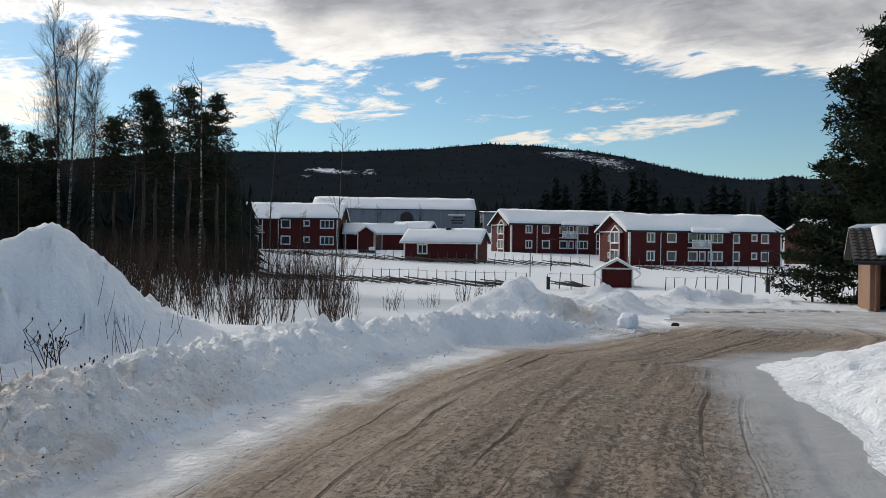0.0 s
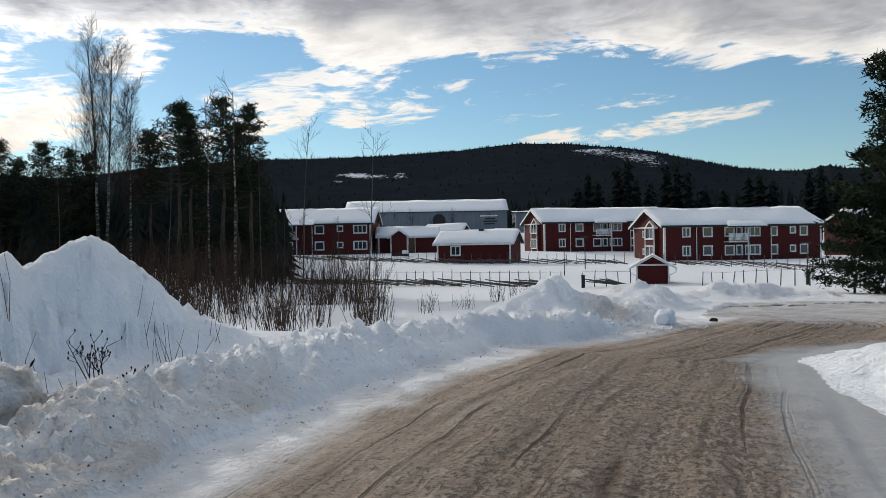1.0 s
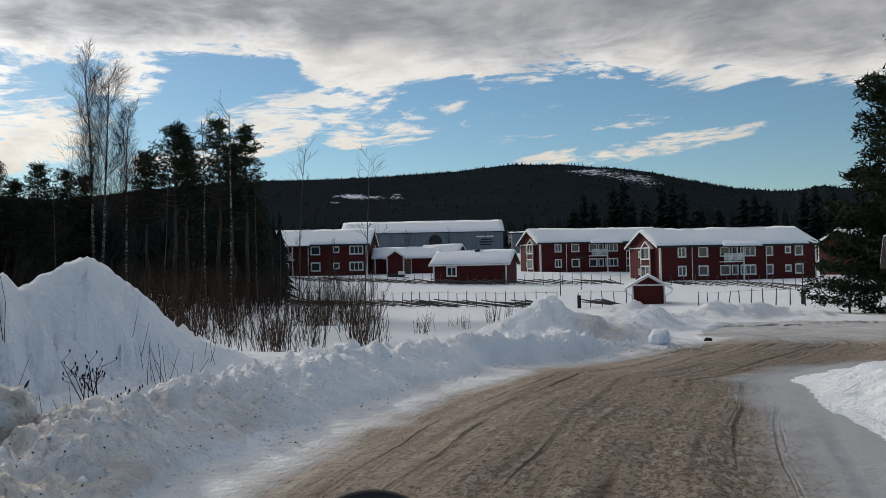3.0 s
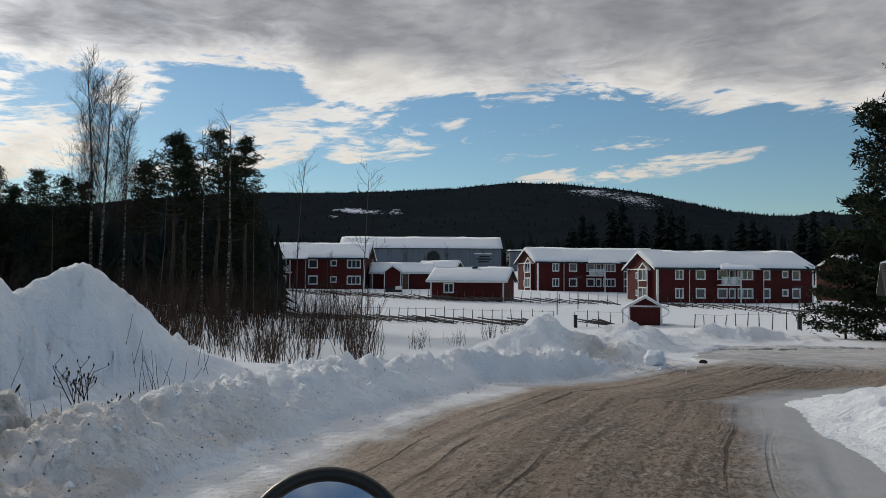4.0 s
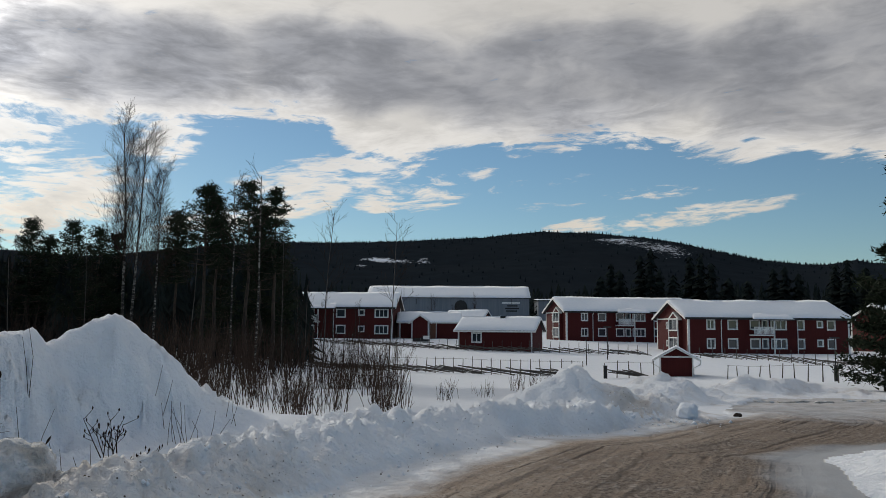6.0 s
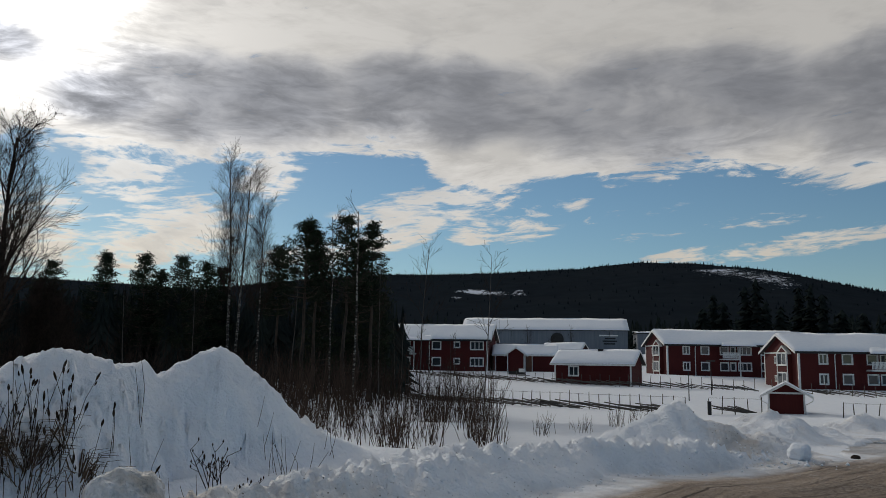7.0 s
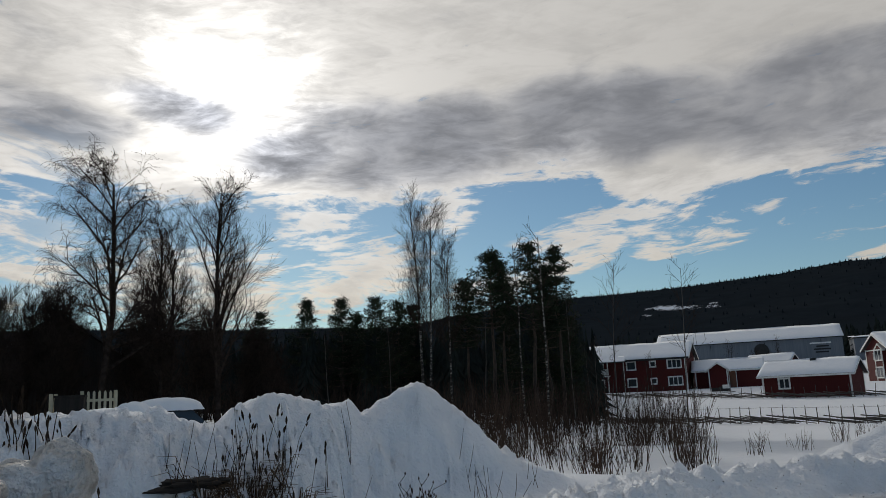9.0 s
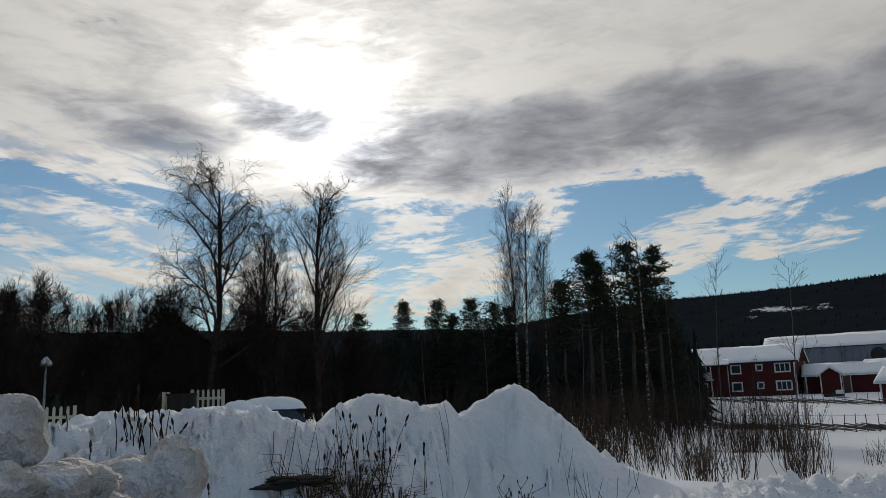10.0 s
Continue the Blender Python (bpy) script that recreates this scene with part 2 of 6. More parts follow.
def ground_build(n):
    p = place(n)
    brown, ice, dirt = attr(n, "brown"), attr(n, "ice"), attr(n, "dirt")
    base, relief = snow_look(n, p, dirt)
    lat, run = attr(n, "lat"), attr(n, "along")
    sway = n.math("MULTIPLY", n.math("SUBTRACT", n.noise(p, 0.35, 2.0, 0.5), 0.5), 0.35)
    side = n.math("ADD", lat, sway)
    lane = n.xyz(n.math("MULTIPLY", side, 4.2), n.math("MULTIPLY", run, 0.28), 0.0)
    streak = n.noise(lane, 1.0, 6.0, 0.64)
    thin_lane = n.xyz(n.math("MULTIPLY", side, 9.0), n.math("MULTIPLY", run, 0.09), 3.0)
    rut = n.step(n.noise(thin_lane, 1.0, 2.5, 0.55), 0.58, 0.66)
    rut = n.math("MULTIPLY", rut, n.step(n.noise(p, 0.55, 3.0, 0.6), 0.36, 0.56))
    # the lines of single tyres, broken here and there
    drift = n.math("ADD", lat, n.math("MULTIPLY", n.math("SUBTRACT", n.noise(n.xyz(0.0, n.math("MULTIPLY", run, 0.22), 5.0), 1.0, 2.0, 0.5), 0.5), 0.7))
    drift = n.math("ADD", drift, n.math("MULTIPLY", n.math("SUBTRACT", n.noise(p, 9.0, 3.0, 0.6), 0.5), 0.10))
    for k, (line, wide, deep) in enumerate(((0.95, 0.08, 0.45), (1.35, 0.06, 0.4), (1.75, 0.08, 0.6), (2.08, 0.07, 0.7), (2.5, 0.09, 1.0), (2.66, 0.06, 0.7), (3.0, 0.07, 0.6), (3.5, 0.05, 0.6), (3.8, 0.04, 0.4))):
        gone = n.step(n.noise(n.xyz(float(k) * 3.1, n.math("MULTIPLY", run, 0.35), 9.0), 1.0, 3.0, 0.6), 0.42, 0.55)
        track = n.math("MULTIPLY", n.step(n.math("ABSOLUTE", n.math("SUBTRACT", drift, line)), wide, 0.0), n.math("MULTIPLY", gone, deep))
        rut = n.math("MAXIMUM", rut, track)
    patch = n.noise(p, 0.7, 5.0, 0.6)
    chips = n.noise(n.xyz(n.math("MULTIPLY", side, 12.0), n.math("MULTIPLY", run, 5.0), 6.0), 1.0, 5.0, 0.68)
    pebble = n.noise(n.vmath("MULTIPLY", p, (0.8, 1.3, 1.0)), 30.0, 4.0, 0.7)
    pits = n.noise(n.xyz(n.math("MULTIPLY", side, 20.0), n.math("MULTIPLY", run, 10.0), 2.0), 1.0, 5.0, 0.74, 0.1)
    # worn wheel lanes in the middle, paler sand at the sides
    worn = n.math("MULTIPLY", n.step(side, 0.9, 1.9), n.step(side, 4.3, 3.1))
    worn = n.math("MULTIPLY", worn, n.step(n.math("ADD", streak, n.math("MULTIPLY", patch, 0.6)), 0.55, 0.95))
    mud = n.mix(n.step(streak, 0.30, 0.68), (0.235, 0.182, 0.142), (0.43, 0.352, 0.285))
    mud = n.mix(n.math("MULTIPLY", worn, 0.45), mud, (0.165, 0.130, 0.108))
    mud = n.mix(n.math("MULTIPLY", n.step(n.math("ADD", chips, n.math("MULTIPLY", patch, 0.5)), 0.74, 1.0), 0.75), mud, (0.50, 0.445, 0.40))
    dark = n.step(n.math("ADD", pits, n.math("MULTIPLY", worn, 0.10)), 0.575, 0.66)
    mud = n.mix(n.math("MULTIPLY", dark, 0.6), mud, (0.070, 0.052, 0.042))
    mud = n.mix(n.math("MULTIPLY", rut, 0.85), mud, (0.070, 0.050, 0.040))
    mud = n.mix(n.math("MULTIPLY", n.step(pebble, 0.535, 0.63), 0.6), mud, (0.085, 0.065, 0.052))
    mud = n.mix(n.math("MULTIPLY", n.step(patch, 0.60, 0.78), 0.40), mud, (0.50, 0.48, 0.47))
    f = n.step(n.math("ADD", brown, n.math("MULTIPLY", n.math("SUBTRACT", n.noise(p, 1.8, 7.0, 0.68), 0.5), 0.8)), 0.02, 0.95)
    colour = n.mix(f, base, mud)
    icy = n.step(n.math("ADD", ice, n.math("MULTIPLY", n.math("SUBTRACT", patch, 0.5), 0.9)), 0.2, 0.85)
    frozen = n.mix(streak, (0.20, 0.205, 0.212), (0.31, 0.325, 0.345))
    colour = n.mix(n.math("MULTIPLY", icy, 0.8), colour, frozen)
    rough = n.math("SUBTRACT", 0.85, n.math("MULTIPLY", n.math("MAXIMUM", icy, n.math("MULTIPLY", f, n.step(patch, 0.45, 0.7))), 0.12))
    road_relief = n.math("ADD", n.math("MULTIPLY", chips, 0.35), n.math("ADD", n.math("SUBTRACT", streak, n.math("MULTIPLY", rut, 0.5)), n.math("SUBTRACT", n.math("MULTIPLY", pebble, 0.5), n.math("MULTIPLY", dark, 0.35))))
    h = n.node("ShaderNodeMix")
    n.put(h.inputs[0], f), n.put(h.inputs[2], relief), n.put(h.inputs[3], road_relief)
    return {"Base_Color": colour, "Roughness": rough, "Normal": bump(n, n.math("MULTIPLY", h.outputs[0], n.math("SUBTRACT", 1.0, n.math("MULTIPLY", icy, 0.75))), 0.85, 0.085), "Specular_IOR_Level": 0.2}


def simple(c1, c2, scale=6.0, rough=0.7, metal=0.0, relief=0.3, dist=0.02, stretch=(1, 1, 1), spec=0.4, each=0.0):
    def build(n):
        p = n.vmath("MULTIPLY", place(n), tuple(float(s) for s in stretch))
        a, b = n.noise(p, scale, 5.0, 0.6), n.noise(p, scale * 0.17, 3.0, 0.5)
        f = n.math("ADD", n.math("MULTIPLY", a, 0.6), n.math("MULTIPLY", b, 0.4))
        colour = n.mix(n.step(f, 0.35, 0.65), c1, c2)
        if each:
            r = n.node("ShaderNodeObjectInfo").outputs["Random"]
            colour = n.vmath("SCALE", colour, n.math("ADD", 1.0 - each / 2, n.math("MULTIPLY", r, each)))
        return {"Base_Color": colour, "Roughness": n.math("ADD", rough - 0.08, n.math("MULTIPLY", a, 0.16)), "Metallic": metal,
                "Normal": bump(n, a, relief, dist), "Specular_IOR_Level": spec}
    return build


def snow_build(n):
    p = place(n)
    base, relief = snow_look(n, p, 0.0)
    return {"Base_Color": base, "Roughness": 0.85, "Normal": bump(n, relief, 0.5, 0.05), "Specular_IOR_Level": 0.3}


def dirty_shaded_snow_build(n):
    p = place(n)
    base, relief = snow_look(n, p, 0.35)
    # old dirt, greyed further to stand in for the lumps' backlit shade
    old = n.mix(n.noise(p, 5.0, 5.0, 0.6), (0.40, 0.375, 0.345), (0.62, 0.61, 0.60))
    base = n.mix(n.step(n.noise(p, 2.3, 4.0, 0.6), 0.72, 0.36), base, old)
    return {"Base_Color": base, "Roughness": 0.8, "Normal": bump(n, relief, 1.0, 0.10), "Specular_IOR_Level": 0.35}


def red_boards_build(n):
    p = place(n)
    x, y, z = n.split(p)
    board = n.math("FRACT", n.math("MULTIPLY", n.math("ADD", x, y), 5.0))
    grain = n.noise(n.vmath("MULTIPLY", p, (9.0, 9.0, 0.8)), 1.0, 5.0, 0.6)
    wear = n.noise(p, 0.6, 4.0, 0.6)
    colour = n.mix(grain, (0.060, 0.0105, 0.0105), (0.098, 0.017, 0.0155))
    colour = n.mix(n.math("MULTIPLY", wear, 0.3), colour, (0.06, 0.014, 0.013))
    relief = n.math("ADD", n.step(board, 0.0, 0.12), n.math("MULTIPLY", grain, 0.3))
    return {"Base_Color": colour, "Roughness": 0.85, "Normal": bump(n, relief, 0.6, 0.02), "Specular_IOR_Level": 0.2}


def birch_bark_build(n):
    p = place(n)
    bands = n.noise(n.vmath("MULTIPLY", p, (3.0, 3.0, 9.0)), 1.2, 5.0, 0.65)
    big = n.noise(p, 1.1, 3.0, 0.5)
    colour = n.mix(n.step(n.math("ADD", bands, n.math("MULTIPLY", big, 0.4)), 0.58, 0.74), (0.27, 0.25, 0.225), (0.030, 0.026, 0.022))
    return {"Base_Color": colour, "Roughness": 0.8, "Normal": bump(n, bands, 0.4, 0.02), "Specular_IOR_Level": 0.2}


def glass_build(n):
    p = place(n)
    return {"Base_Color": n.mix(n.noise(p, 0.8, 2.0), (0.02, 0.026, 0.03), (0.06, 0.07, 0.08)), "Roughness": 0.06, "Specular_IOR_Level": 0.6}


def hill_build(n):
    p = place(n)
    wood = n.noise(p, 0.02, 6.0, 0.65)
    tone = n.step(n.noise(p, 0.006, 5.0, 0.6), 0.35, 0.65)
    clear = attr(n, "clearing")
    colour = n.mix(wood, (0.008, 0.011, 0.015), (0.023, 0.031, 0.039))
    colour = n.mix(n.math("MULTIPLY", tone, 0.4), colour, (0.019, 0.023, 0.028))
    gaps = n.step(n.math("ADD", clear, n.math("MULTIPLY", n.math("SUBTRACT", n.noise(n.vmath("MULTIPLY", p, (1.0, 0.4, 2.0)), 0.09, 6.0, 0.75), 0.5), 2.4)), 0.48, 0.72)
    colour = n.mix(gaps, colour, (0.66, 0.71, 0.80))
    return {"Base_Color": colour, "Roughness": 0.95, "Normal": bump(n, wood, 0.5, 4.0), "Specular_IOR_Level": 0.0}


M = {
    "ground": material("snow_and_sanded_road", ground_build),
    "snow": material("clean_snow", snow_build),
    "dirty_shaded_snow": material("dirty_shaded_snow", dirty_shaded_snow_build),
    "red": material("red_board", red_boards_build),
    "white": material("white_paint", simple((0.62, 0.62, 0.61), (0.80, 0.80, 0.78), 4.0, 0.6)),
    "cream": material("cream_paint", simple((0.52, 0.46, 0.33), (0.66, 0.60, 0.45), 6.0, 0.65)),
    "glass": material("window_glass", glass_build),
    "gloom": material("dark_stained_board", simple((0.010, 0.008, 0.007), (0.026, 0.020, 0.017), 3.0, 0.85, stretch=(6, 6, 0.6))),
    "dark": material("dark_metal", simple((0.016, 0.017, 0.018), (0.030, 0.030, 0.032), 9.0, 0.6, 0.3)),
    "roof": material("dark_roof_tile", simple((0.018, 0.017, 0.018), (0.042, 0.038, 0.037), 7.0, 0.75, each=0.4)),
    "grey_sheet": material("grey_sheet_metal", simple((0.115, 0.135, 0.165), (0.165, 0.185, 0.215), 0.5, 0.55, 0.2, 0.2, 0.02, (9, 9, 0.3))),
    "tan": material("tan_plaster", simple((0.20, 0.115, 0.072), (0.28, 0.165, 0.105), 3.0, 0.85, relief=0.5, dist=0.03)),
    "brown_board": material("brown_board", simple((0.15, 0.062, 0.038), (0.235, 0.10, 0.06), 3.0, 0.8, stretch=(6, 6, 0.6), relief=0.4)),
    "pole": material("weathered_pole", simple((0.055, 0.048, 0.043), (0.125, 0.112, 0.10), 6.0, 0.85, stretch=(4, 4, 0.7), each=0.5)),
    "birch": material("birch_bark", birch_bark_build),
    "twig": material("dark_twig", simple((0.020, 0.015, 0.013), (0.054, 0.041, 0.034), 5.0, 0.95, spec=0.0)),
    "thicket": material("reddish_brown_stem", simple((0.028, 0.018, 0.014), (0.085, 0.058, 0.044), 2.0, 0.95, spec=0.05)),
    "bark": material("pine_bark", simple((0.028, 0.022, 0.018), (0.085, 0.058, 0.042), 5.0, 0.9, stretch=(2, 2, 0.6), relief=0.7)),
    "needle": material("pine_needle", simple((0.014, 0.020, 0.012), (0.034, 0.046, 0.026), 1.4, 0.85, spec=0.1)),
    "far_wood": material("far_spruce", simple((0.012, 0.016, 0.016), (0.034, 0.042, 0.038), 0.3, 0.9, spec=0.0)),
    "mid_wood": material("spruce_needle", simple((0.010, 0.014, 0.014), (0.027, 0.035, 0.033), 0.3, 0.9, spec=0.0)),
    "weed": material("dry_weed", simple((0.020, 0.014, 0.011), (0.065, 0.045, 0.032), 8.0, 0.95, spec=0.05)),
    "grass": material("dry_grass", simple((0.045, 0.028, 0.018), (0.14, 0.092, 0.055), 8.0, 0.85)),
    "hill": material("wooded_hill", hill_build),
    "concrete": material("grey_concrete", simple((0.25, 0.25, 0.25), (0.38, 0.38, 0.37), 5.0, 0.85)),
    "rubber": material("black_plastic", simple((0.008, 0.008, 0.009), (0.018, 0.018, 0.019), 20.0, 0.42, relief=0.1, dist=0.002)),
    "chrome": material("chrome", simple((0.55, 0.56, 0.58), (0.66, 0.67, 0.68), 8.0, 0.2, 1.0, 0.05, 0.001)),
    "mirror": material("mirror_glass", simple((0.86, 0.87, 0.88), (0.90, 0.91, 0.92), 2.0, 0.08, 1.0, 0.0, 0.001)),
    "car_paint": material("dark_blue_paint", simple((0.012, 0.022, 0.045), (0.020, 0.034, 0.065), 3.0, 0.35, 0.2)),
}

# ---- building blocks ----


class Mesh:
    """Collects corners and faces for one mesh."""

    def __init__(self):
        self.v, self.f = [], []

    def add(self, verts, faces):
        k = len(self.v)
        self.v.extend(verts)
        self.f.extend(tuple(k + i for i in face) for face in faces)
        return self

    def box(self, x0, x1, y0, y1, z0, z1):
        c = [(x, y, z) for z in (z0, z1) for y in (y0, y1) for x in (x0, x1)]
        return self.add(c, [(0, 2, 3, 1), (4, 5, 7, 6), (0, 1, 5, 4), (2, 6, 7, 3), (0, 4, 6, 2), (1, 3, 7, 5)])

    def quad(self, a, b, c, d):
        return self.add([a, b, c, d], [(0, 1, 2, 3)])

    def tube(self, points, radii, sides=5, cap=True):
        rings = []
        for i, p in enumerate(points):
            p = Vector(p)
            d = Vector(points[min(i + 1, len(points) - 1)]) - Vector(points[max(i - 1, 0)])
            d = d.normalized() if d.length > 1e-9 else Vector((0, 0, 1))
            side = d.cross(Vector((0.31, 0.95, 0.05)) if abs(d.y) < 0.9 else Vector((1, 0, 0))).normalized()
            up = side.cross(d)
            r = radii[i] if hasattr(radii, "__len__") else radii
            rings.append([p + (side * math.cos(a) + up * math.sin(a)) * r for a in (2 * math.pi * k / sides for k in range(sides))])
        k = len(self.v)
        self.v.extend(tuple(q) for ring in rings for q in ring)
        for i in range(len(rings) - 1):
            for j in range(sides):
                a, b = k + i * sides + j, k + i * sides + (j + 1) % sides
                self.f.append((a, b, b + sides, a + sides))
        if cap:
            self.f.append(tuple(k + j for j in reversed(range(sides))))
            self.f.append(tuple(k + (len(rings) - 1) * sides + j for j in range(sides)))
        return self

    def data(self, name, mat, smooth=False):
        me = bpy.data.meshes.new(name)
        me.from_pydata([tuple(p) for p in self.v], [], self.f)
        me.materials.append(M[mat])
        if smooth:
            me.polygons.foreach_set("use_smooth", [True] * len(me.polygons))
        me.update()
        return me


def part(name, mesh, mat, parent=None, label="", smooth=False):
    """Links a mesh as one object under a thing or a part."""
    ob = new(name, mesh.data(name, mat, smooth) if isinstance(mesh, Mesh) else mesh)
    ob.parent = parent
    return tagged(ob, label)


def thing(name, label, category, m=None, group="", kind=""):
    ob = new(name)
    ob.empty_display_size = 0.2
    if m is not None:
        ob.matrix_basis = m
    return tagged(ob, label, category, group, kind)


def value_noise(x, y, seed=0):
    """Smooth noise from -1 to 1 on arrays."""
    xi, yi = np.floor(x).astype(np.int64), np.floor(y).astype(np.int64)
    xf, yf = x - xi, y - yi
    u, v = xf * xf * (3 - 2 * xf), yf * yf * (3 - 2 * yf)

    def h(a, b):
        k = (a * 374761393 + b * 668265263 + seed * 1442695041) & 0x7FFFFFFF
        k = ((k ^ (k >> 13)) * 1274126177) & 0x7FFFFFFF
        return ((k ^ (k >> 16)) & 0xFFFF) / 32767.5 - 1

    return (h(xi, yi) * (1 - u) + h(xi + 1, yi) * u) * (1 - v) + (h(xi, yi + 1) * (1 - u) + h(xi + 1, yi + 1) * u) * v


def fractal(x, y, octaves=4, seed=0, gain=0.5):
    total, amp = 0, 1.0
    for k in range(octaves):
        total = total + amp * value_noise(x * 2 ** k + 17.3 * k, y * 2 ** k - 9.1 * k, seed + k)
        amp *= gain
    return total


def billow(x, y, octaves=4, seed=0, gain=0.55):
    """Rounded lumps parted by creases, about -0.5 to 0.5."""
    total, amp = 0, 1.0
    for k in range(octaves):
        total = total + amp * (np.abs(value_noise(x * 2 ** k + 5.7 * k, y * 2 ** k + 3.3 * k, seed + k)) - 0.4)
        amp *= gain
    return total


def smooth(x, lo, hi):
    t = np.clip((x - lo) / (hi - lo), 0, 1)
    return t * t * (3 - 2 * t)


# ---- ground: one sheet of snow, with the road, the banks and the piles ----
NEAR_GROUND = [(0, 0, 0), (0, -40, 0.2), (4, 17, -0.12), (9, 20, -0.28), (13, 24, -0.45), (15, 29, -0.72), (6, 27, -0.55), (13, 42, -1.25), (23, 44, -1.35), 
    (-2, 19, -0.45), (-6, 24, -0.6), (-10, 40, -0.9), (-20, 46, -0.5), (-5, 10, 0.32), (-3.5, 12.5, 0.15), (-12, 12, 0.7), (-22, 20, 1), (-8, 0, 0.4), 
    (8, 8, 0.1), (20, 10, 0), (0, 48, -1.7), (-3.3, 7, 0.2)]
FAR_GROUND = [(15, 67, -2.05), (-7, 70, -2.12), (4, 66, -2.2), (0, 84, -1.5), (-9, 99, -0.6), (5, 96, -1.05), (18, 96, -1.35), (36, 84, -1.7), (25, 107, -1.22), 
    (46, 110, -1.3), (11, 131, 0.1), (-17, 122, 0.3), (-30, 122, 0.2), (-10, 128, 0.8), (-10, 220, 4.5), (-34, 28, 1.2), (-45, 50, 0.5), (40, 30, -0.5), 
    (80, 100, -1), (-80, 120, 1.5), (0, 400, 8), (200, 300, 4), (-200, 300, 8)]
HP = np.array(NEAR_GROUND + FAR_GROUND, float)
LEFT_EDGE = np.array([(-4.3, -30), (-3.1, -4), (-2.7, 0), (-2.3, 3), (-1.83, 5), (-1.41, 6.46), (-0.82, 8.4), (-0.12, 10.1), (0.54, 12.1), (1.62, 13.5), (3.75, 16.3), (5.2, 18.6)], float)
ROAD = np.array([(-4.3, -30), (-3.1, -4), (-2.7, 0), (-2.3, 3), (-1.83, 5), (-1.41, 6.46), (-0.82, 8.4), (-0.12, 10.1), (0.54, 12.1), (1.62, 13.5), (3.75, 16.3), (5.2, 18.6), (6.2, 22),
                 (8.6, 27), (11.5, 28.6), (15, 27.6), (19, 25), (30, 17), (30, 12), (12, 13.6), (7.5, 13.5), (5.3, 12.1), (4.2, 10.6), (3.25, 6.7), (2.92, 5.2), (2.6, 2), (2.4, -30)], float)
RIGHT_EDGE = np.array([(2.4, -30), (2.6, 2), (2.92, 5.2), (3.25, 6.7), (4.2, 10.6), (5.3, 12.1), (7.5, 13.5), (12, 13.6), (30, 12)], float)


def to_line(x, y, line):
    """Distance to a line of points, and the length along it at the nearest place."""
    best, along, run = np.full(x.shape, 1e9), np.zeros(x.shape), 0.0
    for (ax, ay), (bx, by) in zip(line[:-1], line[1:]):
        dx, dy = bx - ax, by - ay
        size = math.hypot(dx, dy)
        t = np.clip(((x - ax) * dx + (y - ay) * dy) / size ** 2, 0, 1)
        d = np.hypot(x - ax - t * dx, y - ay - t * dy)
        along = np.where(d < best, run + t * size, along)
        best = np.minimum(best, d)
        run += size
    return best, along


def inside(x, y, loop):
    odd = np.zeros(x.shape, bool)
    for (ax, ay), (bx, by) in zip(loop, np.roll(loop, -1, 0)):
        cross = ((ay > y) != (by > y)) & (x < (bx - ax) * (y - ay) / (by - ay + 1e-12) + ax)
        odd ^= cross
    return odd


def terrain(x, y):
    """The lie of the land: a smooth blend of known heights."""
    top, bottom = np.zeros(x.shape), np.zeros(x.shape)
    for px, py, pz in HP:
        reach = 2.0 + 0.14 * math.hypot(px, py)
        w = 1 / ((x - px) ** 2 + (y - py) ** 2 + reach ** 2) ** 2.2 * reach ** 2.4
        top, bottom = top + w * pz, bottom + w
    return top / bottom


# crest of the great piles left of the road: azimuth, elevation from a standing eye, distance
CREST = [(-75, -1.5, 8.0), (-63, -1.4, 8.5), (-56.5, -1.4, 8.8), (-55.0, -0.6, 8.8), (-52.5, -0.3, 9.0), (-49.7, -0.2, 9.2), (-47.1, 0.25, 9.4), (-44.9, -0.2, 9.5), (-42.3, -0.8, 9.6), (-40.0, -1.25, 9.8),
         (-38.4, -0.3, 9.8), (-36.8, 0.35, 9.8), (-35.0, 0.15, 9.9), (-33.9, -0.45, 10.0), (-32.5, -0.3, 10.1), (-30.9, 0.25, 10.3), (-30.2, -0.9, 10.5), (-29.3, -0.5, 10.7), (-28.1, 0.2, 10.9),
         (-26.1, 0.85, 11.0), (-24.9, 0.0, 11.2), (-23.8, -1.0, 11.4), (-22.3, -1.95, 11.6), (-21.2, -3.2, 11.8), (-19.6, -4.6, 12.0), (-17.6, -5.6, 12.2), (-12, -7.5, 12.5)]
CA, CE, CD = (np.array(c) for c in zip(*CREST))
CZ = 1.655 + CD * np.tan(np.radians(CE))


